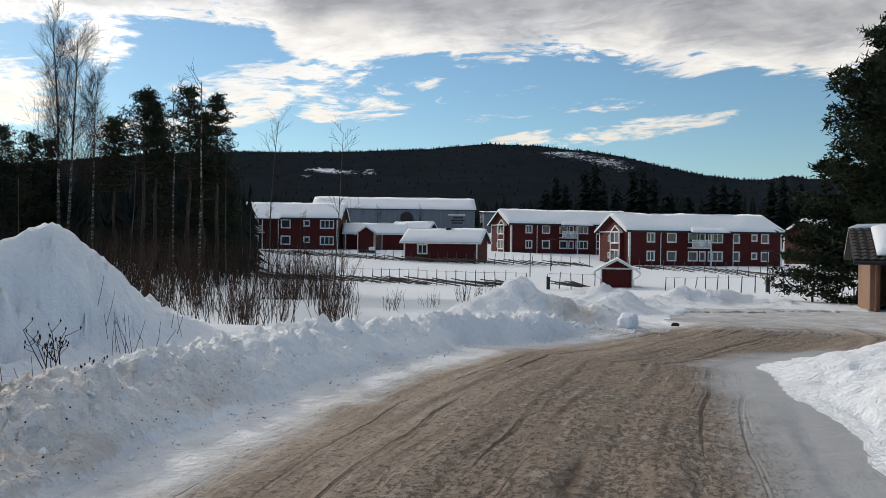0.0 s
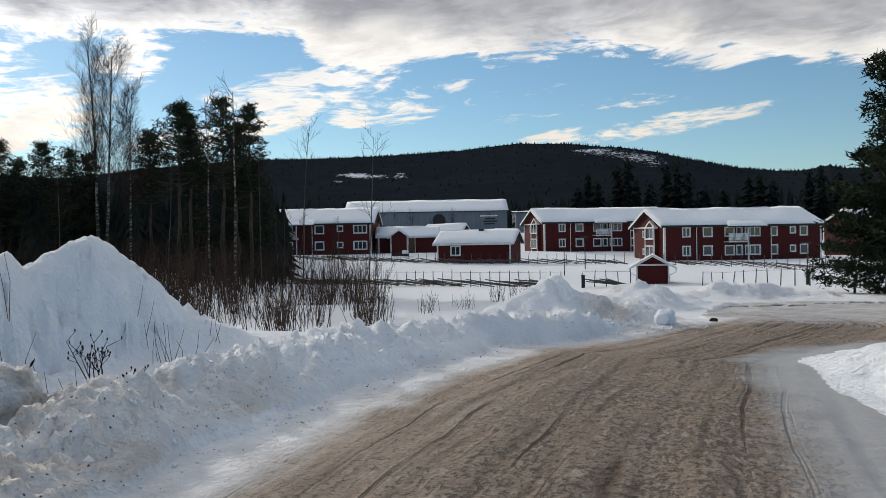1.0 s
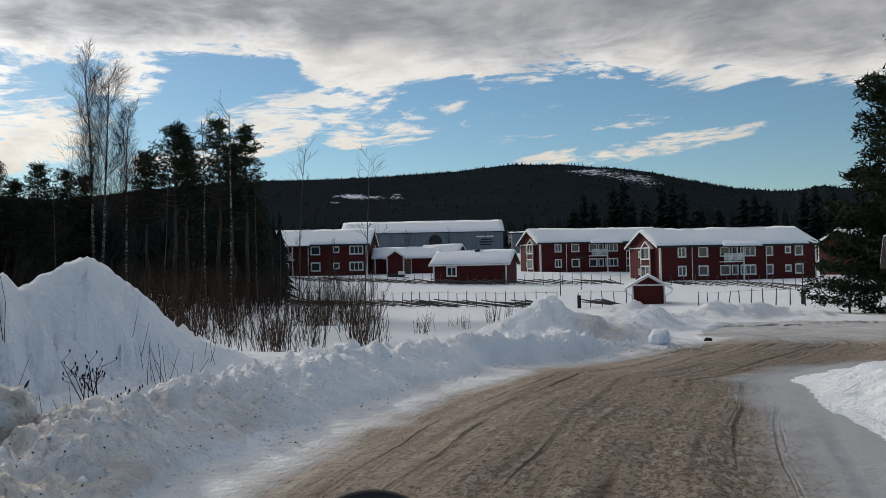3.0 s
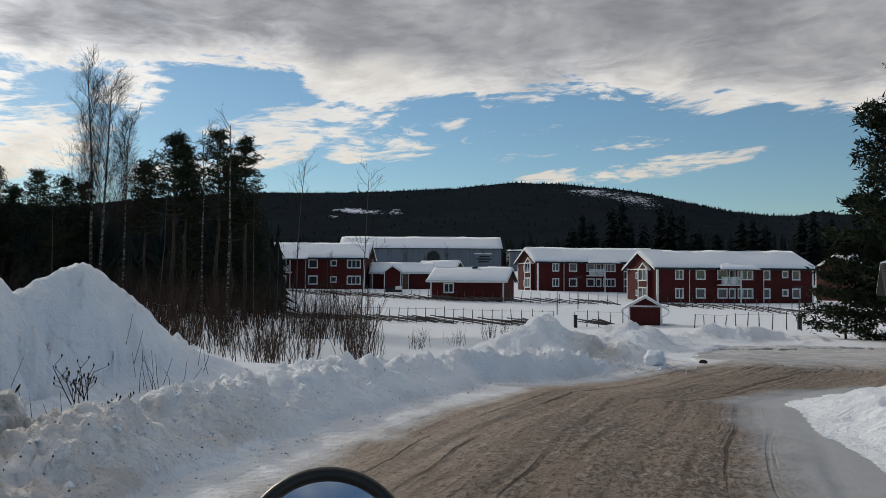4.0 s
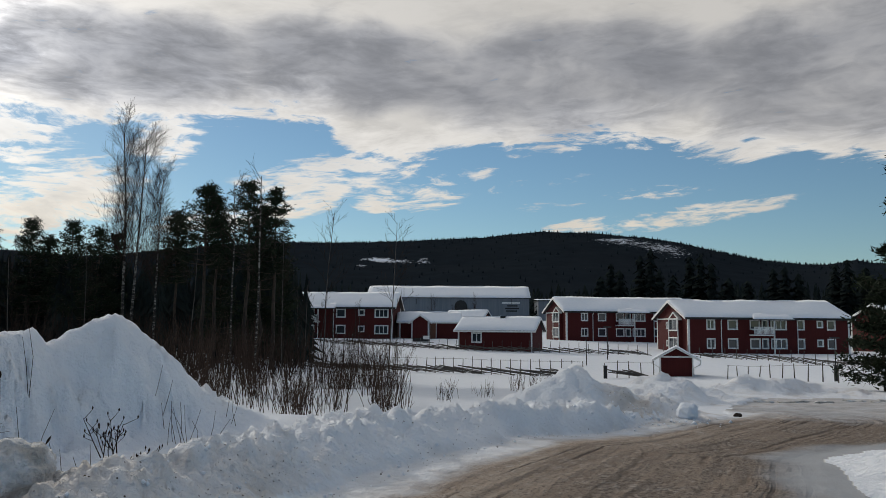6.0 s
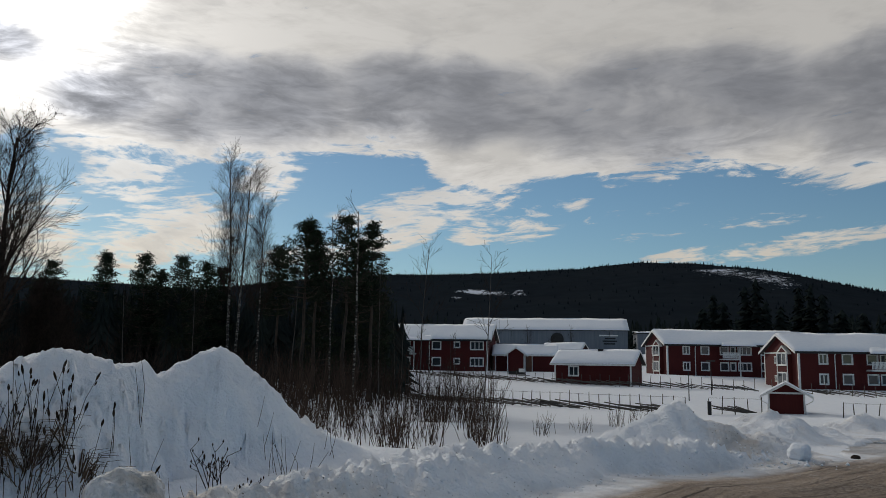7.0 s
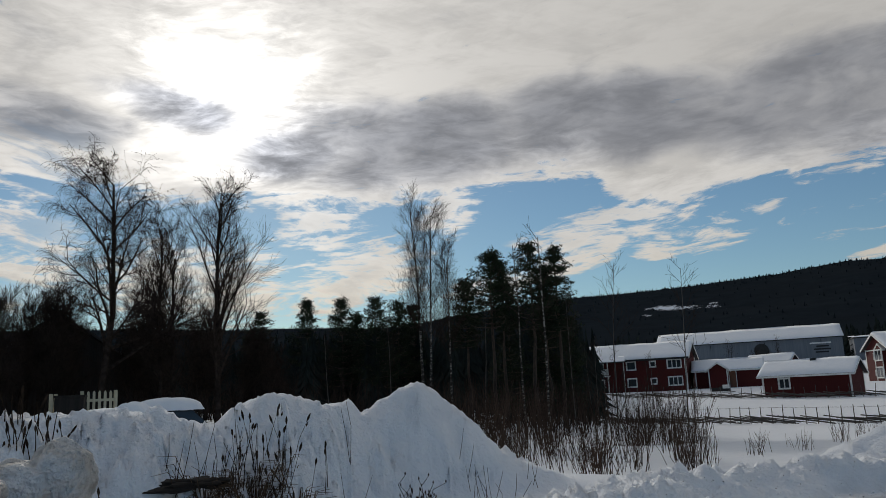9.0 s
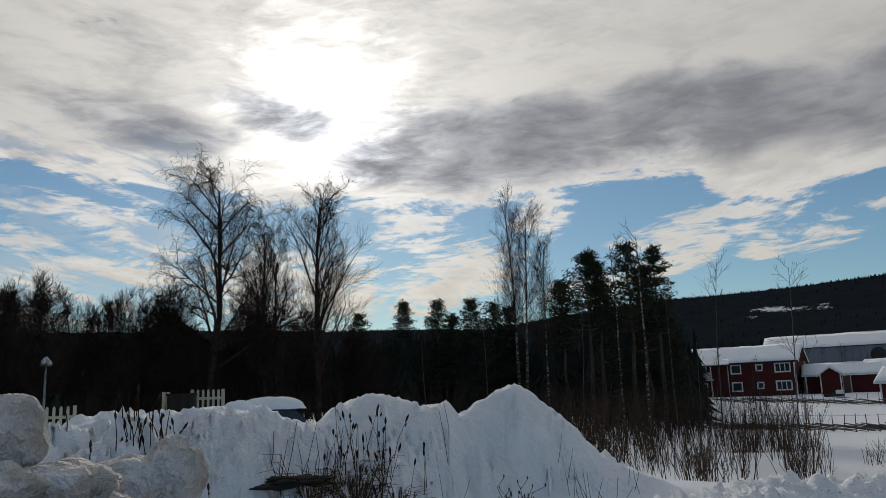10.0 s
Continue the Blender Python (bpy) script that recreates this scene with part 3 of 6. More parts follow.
def left_piles(x, y, base):
    az, r = np.degrees(np.arctan2(x, y)), np.hypot(x, y)
    rc = np.interp(az, CA, CD)
    top = np.interp(az, CA, CZ)
    grid = np.arange(-75, -11.5, 0.5)
    weight = np.exp(-((grid[:, None] - grid[None, :]) / 2.6) ** 2)
    even = np.interp(az + 1.5 * fractal(x * 0.5, y * 0.5, 2, 13), grid, weight @ np.interp(grid, CA, CZ) / weight.sum(1)) - 0.04
    sharp = np.exp(-(np.maximum(rc - r, 0) / 0.42) ** 2)
    top = top * sharp + even * (1 - sharp)
    high = np.maximum(top - base, 0) * smooth(az, -90, -74)
    front = np.interp(az, [-60, -45, -35, -26, -20], [2.7, 2.5, 2.2, 1.5, 0.9])
    s = np.where(r < rc, (rc - r) / front, (r - rc) / 1.5)
    shape = np.where(r < rc, np.sin(np.clip(1 - s, 0, 1) * np.pi / 2) ** 1.35, np.exp(-s * s * 1.2))
    shape = np.where(az > -12, 0, shape)
    bx, by = np.radians(az) * rc + 0.2 * fractal(x * 2.1, y * 2.1, 2, 16), r * 1.7 + 0.2 * fractal(x * 2.1 + 4, y * 2.1, 2, 17)
    rough = fractal(x * 0.9, y * 0.9, 3, 11, 0.5) * 0.13 + billow(bx * 2.6, by * 2.6, 3, 15, 0.55) * 0.16 + billow(bx * 6.5, by * 6.5, 4, 19, 0.65) * 0.115
    cover = smooth(shape * high, 0.05, 0.4)
    return shape * high + rough * cover * smooth(np.abs(r - rc), 0.0, 0.9) * 1.15 + rough * cover * 0.46


def road_bank(x, y, base, outside, dist, along):
    """The ploughed bank left of the road."""
    off = np.interp(y, [-30, 0, 4.5, 6.0, 8.5, 9.6, 11.5, 13.4, 15], [0.9, 0.5, 0.75, 1.15, 1.2, 1.25, 1.1, 0.8, 0.6])
    crest = np.interp(y, [-30, 3.4, 4.4, 5.2, 6.0, 7.3, 8.8, 10.2, 11.2, 13, 15, 16.5], [0.15, 0.18, 0.38, 0.49, 0.55, 0.54, 0.51, 0.47, 0.44, 0.42, 0.35, 0.0])
    wide = np.where(dist < off, np.maximum(off * 0.72, off - 0.3), 0.62)
    s = np.clip(1 - np.abs(dist - off) / wide, 0, 1)
    s = np.minimum(s * 1.5, 1) ** 0.85 * (0.78 + 0.22 * s)
    lumps = fractal(x * 1.3, y * 1.3, 3, 31) * 0.07 + billow(x * 3.2, y * 3.2, 3, 35, 0.6) * 0.11 + billow(x * 9.0, y * 9.0, 3, 37, 0.7) * 0.075
    return np.where(outside, s * np.maximum(crest - base * 0.55 + lumps * 1.1, 0.02), 0)


def heap(x, y, marks, front, back, seed):
    """A heap of ploughed snow with a crest through the marks (x, y, height over the ground)."""
    line = np.array([m[:2] for m in marks], float)
    dist, along = to_line(x, y, line)
    runs = np.r_[0, np.cumsum(np.hypot(*np.diff(line, axis=0).T))]
    top = np.interp(along, runs, [m[2] for m in marks])
    near = np.hypot(x, y) < np.interp(along, runs, [math.hypot(m[0], m[1]) for m in marks])
    wide = np.where(near, front, back)
    s = np.clip(1 - dist / wide, 0, 1)
    lumps = fractal(x * 1.1, y * 1.1, 4, seed, 0.5) * 0.15 + billow(x * 2.4 + 0.5 * y, y * 2.4, 5, seed + 7, 0.58) * 0.13
    return np.maximum(s ** 1.15 * top + lumps * smooth(s * top, 0.03, 0.3), 0) * smooth(s, 0.0, 0.12)


PILE_A = [(0.1, 16.4, 0.40), (0.95, 17.0, 0.86), (1.64, 17.5, 1.10), (2.2, 17.4, 0.84), (2.97, 17.3, 0.68), (3.35, 16.8, 0.42), (3.7, 16.3, 0.12)]
PILE_B = [(3.6, 23.2, 0.25), (4.25, 23.7, 0.55), (4.93, 24.5, 0.86), (5.8, 25.3, 0.5), (6.6, 25.3, 0.3), (7.6, 25.5, 0.06)]
PILE_C = [(7.6, 30.4, 0.15), (8.8, 30.8, 0.42), (10.2, 31.4, 0.72), (11.5, 31.0, 0.5), (12.8, 30.6, 0.32), (13.9, 29.9, 0.15)]
PILE_D = [(-3.3, 0.2, 0.6), (-3.65, 1.5, 1.2), (-3.6, 2.15, 1.22), (-3.5, 2.6, 1.08), (-3.6, 2.95, 0.88), (-3.65, 3.3, 0.45), (-3.7, 3.7, 0.1)]
KINDS = ["ground", "road", "bank", "piles", "a", "b", "c", "d", "right"]


def land(x, y):
    base = terrain(x, y)
    r = np.hypot(x, y)
    wx, wy = x + 0.13 * fractal(x * 0.9, y * 0.9, 3, 41) * smooth(r, 2, 5), y + 0.13 * fractal(x * 0.9 + 7, y * 0.9, 3, 43) * smooth(r, 2, 5)
    on = inside(wx, wy, ROAD)
    d_left, along = to_line(wx, wy, LEFT_EDGE)
    d_right, along_r = to_line(wx, wy, RIGHT_EDGE)
    d_any = np.minimum(d_left, d_right)
    left_side = ~on & (d_left < d_right)
    right_side = ~on & ~left_side & (y < 14)
    adds = np.zeros((len(KINDS),) + x.shape)
    near = r < 45
    adds[2] = road_bank(x, y, base, left_side, d_left, along) * (y < 18)
    adds[3] = np.where(near & left_side, left_piles(x, y, base), 0)
    adds[4], adds[5], adds[6] = heap(x, y, PILE_A, 2.9, 2.0, 51), heap(x, y, PILE_B, 2.2, 2.4, 61), heap(x, y, PILE_C, 2.0, 2.6, 71)
    adds[7] = heap(x, y, PILE_D, 1.0, 1.4, 81)
    rise = smooth(d_right, 0.0, 1.1) * 0.26 + smooth(d_right, 0.8, 4.5) * 0.30
    lumps = fractal(x * 1.4, y * 1.4, 4, 91) * 0.05 + fractal(x * 4, y * 4, 3, 95) * 0.015
    # footprints and a curved wheel track on the smooth bank
    dents = np.zeros(x.shape)
    for k in range(26):
        px, py = 4.3 + 0.42 * (k % 13) + 0.35 * (k // 13), 8.9 + 0.30 * (k % 13) - 1.2 * (k // 13) + 0.12 * (-1) ** k
        dents = dents + np.exp(-((x - px) / 0.13) ** 2 - ((y - py) / 0.16) ** 2)
    groove, _ = to_line(x, y, np.array([(2.95, 5.9), (3.38, 6.5), (3.66, 7.0), (3.82, 7.5), (3.76, 7.85), (3.45, 8.05)]))
    dents = dents + 1.1 * np.exp(-(groove / 0.075) ** 2)
    adds[8] = np.where(right_side, rise + lumps * smooth(d_right, 0, 0.6) - 0.07 * dents * smooth(d_right, 0.1, 0.5), 0)
    for k in (4, 5, 6):
        adds[k] = np.where(on & (d_left > 0.3), adds[k] * np.clip(1 - d_left / 1.0, 0, 1), adds[k])
    total = adds.max(0)
    which = np.where(total > 0.05, adds.argmax(0), np.where(on, 1, 0))
    # tyre ruts and broken ice on the road
    lane, run = to_line(x, y, LEFT_EDGE)
    rut = value_noise(lane * 2.6, run * 0.12, 3) * 0.022 + value_noise(lane * 7, run * 0.2, 5) * 0.012 + fractal(x * 6, y * 6, 3, 7) * 0.006
    relief = np.where(on, rut * smooth(d_any, 0, 0.5), 0)
    field = fractal(x * 0.35, y * 0.35, 4, 21) * 0.05 * smooth(r, 6, 25) + fractal(x * 0.07, y * 0.07, 3, 25) * 0.12 * smooth(r, 30, 80)
    z = base + total + relief + np.where(on, 0, field * (total < 0.2))
    # how sanded, icy and dirty each place is
    plaza = smooth(y, 15, 20)
    brown = np.where(on, (0.22 + 0.78 * smooth(d_left, 0.0, 0.85)) * (1 - 0.78 * smooth(d_right, 1.25, 0.15) * smooth(y, 14.5, 12.5)) * (1 - 0.5 * plaza), 0)
    brown = np.where(~on & (d_left < 0.5) & left_side, 0.24 * (1 - d_left / 0.5), brown)
    ice = np.where(on, np.maximum(smooth(d_right, 1.5, 0.3) * smooth(y, 14.5, 12.5) * 0.85, 0.42 * plaza), 0)
    ice = np.where(left_side & (d_left < 0.75) & (y < 17), 0.40 * smooth(d_left, 0.75, 0.25), ice)
    ice = np.where(on & (d_left < 0.5) & (y < 17), np.maximum(ice, 0.40 * smooth(d_left, 0.5, 0.1)), ice)
    dirt = np.zeros(x.shape)
    dirt = np.where(which == 2, 0.58 * smooth(y, 11, 5) + 0.10, dirt)
    dirt = np.where(which == 7, 0.55, dirt)
    dirt = np.where(which == 4, 0.6 * smooth(x, 0.6, 2.6), dirt)
    dirt = np.where((which == 5) | (which == 6), 0.42, dirt)
    dirt = np.where((which == 0) & (x > 3.5) & (y > 16) & (y < 33) & (x < 18), 0.45, dirt)
    dirt = np.where((which == 0) & left_side & (d_left < 2.0) & (y < 16), 0.40 * (1 - d_left / 2.0), dirt)
    lat, along = to_line(x, y, LEFT_EDGE)
    return z, which, brown, ice, dirt, lat, along


SHEET = {}


def height(x, y):
    """The ground's height, read off the finished sheet."""
    r, a = math.hypot(x, y), math.degrees(math.atan2(x, y))
    i = min(max(bisect_left(SHEET["r"], r), 1), len(SHEET["r"]) - 1)
    j = min(max(bisect_left(SHEET["a"], a), 1), len(SHEET["a"]) - 1)
    (r0, r1), (a0, a1), z = SHEET["r"][i - 1:i + 1], SHEET["a"][j - 1:j + 1], SHEET["z"]
    u, v = (r - r0) / (r1 - r0), (a - a0) / (a1 - a0)
    return (z[i - 1][j - 1] * (1 - u) + z[i][j - 1] * u) * (1 - v) + (z[i - 1][j] * (1 - u) + z[i][j] * u) * v


def bisect_left(row, value):
    lo, hi = 0, len(row)
    while lo < hi:
        mid = (lo + hi) // 2
        if row[mid] < value:
            lo = mid + 1
        else:
            hi = mid
    return lo


def make_land():
    angles = np.radians(np.r_[np.arange(-180, -76, 2.0), np.arange(-76, -62, 0.7), np.arange(-62, 34, 0.22), np.arange(34, 60, 0.8), np.arange(60, 180, 2.0)])
    radii = np.r_[0.002, 0.4, 0.8, 1.2, 1.6, np.geomspace(1.9, 36, 330), np.geomspace(37, 160, 70), np.geomspace(170, 4300, 22)]
    rr, aa = np.meshgrid(radii, angles, indexing="ij")
    x, y = (rr * np.sin(aa)).ravel(), (rr * np.cos(aa)).ravel()
    z, which, brown, ice, dirt, lat, along = land(x, y)
    n_r, n_a = rr.shape
    SHEET.update(r=radii.tolist(), a=np.degrees(angles).tolist(), z=z.reshape(n_r, n_a).tolist())
    i, j = np.meshgrid(np.arange(n_r - 1), np.arange(n_a), indexing="ij")
    k = (j + 1) % n_a
    faces = np.stack([i * n_a + j, (i + 1) * n_a + j, (i + 1) * n_a + k, i * n_a + k], -1).reshape(-1, 4)[:, ::-1]
    owner = which[faces].max(1)
    tags = [("ground", "snow-covered ground with soft drifts and old tracks", "ground", "structure"),
            ("road", "curving road of packed brown sanded snow and ice", "road", "structure"),
            ("snow_bank", "ploughed bank of lumpy snow with sand specks along the road", "snow bank", ""),
            ("snow_pile", "long high ridge of white ploughed snow with rounded peaks", "snow pile", ""),
            ("snow_pile", "jagged pile of ploughed snow with a dirty flank by the bend", "snow pile", ""),
            ("snow_pile", "rounded pile of ploughed snow beside the red hut", "snow pile", ""),
            ("snow_pile", "low grey pile of ploughed snow behind the yard", "snow pile", ""),
            ("snow_pile", "heap of hard dirty snow lumps beside the road", "snow pile", ""),
            ("snow_bank", "smooth low snow bank with footprints inside the bend", "snow bank", "")]
    for q, (name, label, category, kind) in enumerate(tags):
        mine = faces[owner == q]
        if not len(mine):
            continue
        used, back = np.unique(mine, return_inverse=True)
        me = bpy.data.meshes.new(name)
        me.vertices.add(len(used)), me.loops.add(mine.size), me.polygons.add(len(mine))
        me.vertices.foreach_set("co", np.stack([x[used], y[used], z[used]], 1).ravel())
        me.loops.foreach_set("vertex_index", back.reshape(-1).astype(np.int32))
        me.polygons.foreach_set("loop_start", np.arange(len(mine), dtype=np.int32) * 4)
        me.polygons.foreach_set("use_smooth", np.ones(len(mine), bool))
        for title, values in (("brown", brown), ("ice", ice), ("dirt", dirt), ("lat", lat), ("along", along)):
            me.attributes.new(title, "FLOAT", "POINT").data.foreach_set("value", values[used].astype(np.float32))
        me.materials.append(M["ground"])
        me.update(calc_edges=True)
        me.validate()
        tagged(new(name, me), label, category, "", kind)


make_land()

# ---- wooded hills on the horizon ----
RIDGE = [(-120, 4.0), (-75, 4.6), (-60, 4.8), (-47, 4.9), (-36, 4.7), (-28, 4.5), (-22, 5.2), (-14.5, 6.05), (-7.5, 6.22), (-1, 6.5), (1.5, 6.75), (3, 6.88), (6.6, 6.78), (9, 6.5),
         (12.5, 6.0), (18.2, 4.7), (20.5, 4.42), (21.8, 4.35), (22.8, 4.48), (23.5, 4.62), (24.5, 4.42), (28, 4.3), (45, 4.0), (90, 3.6)]


def make_hill():
    az0, az1 = -120, 90
    az = np.linspace(az0, az1, 1100)
    el = np.interp(az, [r[0] for r in RIDGE], [r[1] for r in RIDGE]) - np.interp(az, [-20, -13, 3], [0.15, 0.34, 0.32])
    steps = np.linspace(0, 1, 60)
    far, near = 3000.0, 800.0
    aa, ss = np.meshgrid(az, steps, indexing="ij")
    dist = near + (far - near) * ss
    top = 1.6 + far * np.tan(np.radians(el))[:, None]
    lift = smooth(ss, 0.0, 1.0) ** 0.85
    x, y = dist * np.sin(np.radians(aa)), dist * np.cos(np.radians(aa))
    z = 6 + (top - 6) * lift + fractal(x * 0.004, y * 0.004, 4, 5) * 6 * np.sin(np.pi * ss)
    a_el = np.degrees(np.arctan2(z - 1.6, dist))

    def spot(a, e, ra, re):
        return np.exp(-((aa - a) / ra) ** 2 - ((a_el - e) / re) ** 2)

    clearing = np.clip(spot(-8.6, 4.98, 1.3, 0.17) * 0.9 + spot(-6.8, 4.85, 1.8, 0.15) * 0.55 + spot(-5.2, 4.95, 0.5, 0.24) * 0.55 + spot(-9.8, 4.5, 0.8, 0.08) * 0.8
                       + spot(9.2, 6.15, 2.0, 0.28) * 0.5 + spot(11.5, 5.75, 1.6, 0.3) * 0.55 + spot(8.0, 6.4, 1.5, 0.12) * 0.55 + spot(12.5, 5.3, 1.4, 0.3) * 0.42, 0, 1)
    n_a, n_s = aa.shape
    i, j = np.meshgrid(np.arange(n_a - 1), np.arange(n_s - 1), indexing="ij")
    faces = np.stack([i * n_s + j, (i + 1) * n_s + j, (i + 1) * n_s + j + 1, i * n_s + j + 1], -1).reshape(-1, 4)
    me = bpy.data.meshes.new("hill")
    me.from_pydata(np.stack([x.ravel(), y.ravel(), z.ravel()], 1).tolist(), [], faces.tolist())
    me.attributes.new("clearing", "FLOAT", "POINT").data.foreach_set("value", clearing.ravel().astype(np.float32))
    me.polygons.foreach_set("use_smooth", [True] * len(me.polygons))
    me.materials.append(M["hill"])
    tagged(new("hill", me), "dark wooded hill ridge with small snowy clearings", "hill", "", "structure")
    # spruces along the ridge and on the slope
    rng = np.random.default_rng(4)
    trees = Mesh()
    for k in range(5200):
        u = rng.random()
        s = 1.0 - 0.35 * rng.random() ** 2 if k < 3600 else rng.random()
        a = az0 + 62 + u * (az1 - az0 - 120)
        q = int(np.clip((a - az0) / (az1 - az0) * (n_a - 1), 0, n_a - 1))
        w = int(s * (n_s - 1))
        if clearing[q, w] > 0.3 and rng.random() < 0.8:
            continue
        px, py, pz = dist[q, w] * math.sin(radians(a)), dist[q, w] * math.cos(radians(a)), z[q, w]
        h, wd = rng.uniform(4, 9), rng.uniform(1.6, 3.0)
        t = rng.random() * 3
        c = [(px + wd * math.cos(t + b), py + wd * math.sin(t + b), pz - 1) for b in (0, 2.09, 4.19)] + [(px, py, pz + h)]
        trees.add(c, [(0, 1, 3), (1, 2, 3), (2, 0, 3)])
    tagged(part("hill_spruces", trees, "hill"), "countless tiny dark spruces on the far hill", "far woods", "", "stuff")


make_hill()

# ---- houses ----


def wall_with_holes(length, z0, z1, holes, thick=0.2):
    """An upright wall in the plane y = 0 (outside towards -y), with openings (x0, x1, z0, z1) through it."""
    xs = sorted({0.0, length, *(v for h in holes for v in h[:2])})
    zs = sorted({z0, z1, *(v for h in holes for v in h[2:])})
    m = Mesh()
    for xa, xb in zip(xs[:-1], xs[1:]):
        for za, zb in zip(zs[:-1], zs[1:]):
            cx, cz = (xa + xb) / 2, (za + zb) / 2
            if any(h[0] < cx < h[1] and h[2] < cz < h[3] for h in holes):
                continue
            m.quad((xa, 0, za), (xb, 0, za), (xb, 0, zb), (xa, 0, zb))
            m.quad((xb, thick, za), (xa, thick, za), (xa, thick, zb), (xb, thick, zb))
    for a, b, c, d in holes:
        m.quad((a, 0, c), (a, thick, c), (b, thick, c), (b, 0, c))
        m.quad((a, 0, d), (b, 0, d), (b, thick, d), (a, thick, d))
        m.quad((a, 0, c), (a, 0, d), (a, thick, d), (a, thick, c))
        m.quad((b, 0, c), (b, thick, c), (b, thick, d), (b, 0, d))
    return m


def rotated(m, turn, move):
    """The mesh turned about z by quarter turns or degrees, then moved."""
    t = Matrix.Translation(move) @ Matrix.Rotation(radians(turn), 4, "Z")
    m.v = [tuple(t @ Vector(p)) for p in m.v]
    return m


def window(parent, x, z0, w, h, y=0.0, turn=0.0, move=(0, 0, 0), bars=2, casing=0.13):
    """A window in an opening of a wall: white casing, sashes and panes."""
    frame_mesh = Mesh()
    a, b, c, d = x - w / 2, x + w / 2, z0, z0 + h
    k = casing
    for box in ((a - k, b + k, y - 0.05, y + 0.03, d, d + k), (a - k, b + k, y - 0.07, y + 0.03, c - k, c), (a - k, a, y - 0.05, y + 0.03, c, d), (b, b + k, y - 0.05, y + 0.03, c, d)):
        frame_mesh.box(*box)
    win = part("window", rotated(frame_mesh, turn, move), "white", parent, "white-framed window")
    sash = Mesh()
    s = 0.06
    for i in range(bars):
        p, q = a + (b - a) * i / bars, a + (b - a) * (i + 1) / bars
        sash.box(p, p + s, y + 0.03, y + 0.09, c, d).box(q - s, q, y + 0.03, y + 0.09, c, d)
        sash.box(p + s, q - s, y + 0.03, y + 0.09, c, c + s).box(p + s, q - s, y + 0.03, y + 0.09, d - s, d)
    part("sash", rotated(sash, turn, move), "white", win)
    for i in range(bars):
        p, q = a + (b - a) * i / bars + s, a + (b - a) * (i + 1) / bars - s
        pane = Mesh().box(p, q, y + 0.055, y + 0.07, c + s, d - s)
        part("pane", rotated(pane, turn, move), "glass", win)
    return win


def snow_slab(pts_low, pts_high, thick, seed, cols=40, rows=8, sag=0.10):
    """A blanket of snow over a roof slope between its lower and its upper edge, uneven on top and rounded at the rim."""
    (l0, l1), (h0, h1) = [tuple(Vector(p) for p in e) for e in (pts_low, pts_high)]
    m = Mesh()
    top, bot = [], []
    for i in range(cols + 1):
        u = i / cols
        for j in range(rows + 1):
            v = j / rows
            p = l0.lerp(l1, u).lerp(h0.lerp(h1, u), v)
            rim = min(1.0, min(u, 1 - u) * cols / 1.5 + 0.35) * min(1.0, v * rows / 1.5 + 0.45)
            wave = 0.55 + 0.45 * noise.noise((u * (l1 - l0).length * 0.22 + seed, v * 1.3, seed)) + 0.15 * noise.noise((u * 19 + seed, v * 3, 1))
            top.append(p + Vector((0, 0, max(0.06, thick * wave * 1.5) * rim)))
            bot.append(p + Vector((0, 0, 0.02)))
    n = rows + 1
    k = len(top)
    m.v = [tuple(p) for p in top + bot]
    for i in range(cols):
        for j in range(rows):
            a = i * n + j
            m.f.append((a, a + n, a + n + 1, a + 1))
            m.f.append((k + a, k + a + 1, k + a + n + 1, k + a + n))
    for i in range(cols):
        a, b = i * n, (i + 1) * n
        m.f.append((a, k + a, k + b, b))
        a, b = i * n + rows, (i + 1) * n + rows
        m.f.append((a, b, k + b, k + a))
    for j in range(rows):
        m.f.append((j, j + 1, k + j + 1, k + j))
        a = cols * n + j
        m.f.append((a, k + a, k + a + 1, a + 1))
    return m


def roof_plane(low0, low1, high0, high1, thick=0.14):
    a, b, c, d = (Vector(p) for p in (low0, low1, high1, high0))
    up = Vector((0, 0, thick))
    return Mesh().add([tuple(p) for p in (a, b, c, d, a + up, b + up, c + up, d + up)],
                      [(0, 3, 2, 1), (4, 5, 6, 7), (0, 1, 5, 4), (1, 2, 6, 5), (2, 3, 7, 6), (3, 0, 4, 7)])


def gable_walls(w, eave, rise, thick=0.2):
    """A gable end in the plane y = 0, its width along x: wall up to the eaves is made elsewhere; this is the triangle."""
    return Mesh().add([(0, 0, eave), (w, 0, eave), (w / 2, 0, eave + rise), (0, thick, eave), (w, thick, eave), (w / 2, thick, eave + rise)],
                      [(0, 1, 2), (3, 5, 4), (0, 2, 5, 3), (1, 4, 5, 2), (0, 3, 4, 1)])


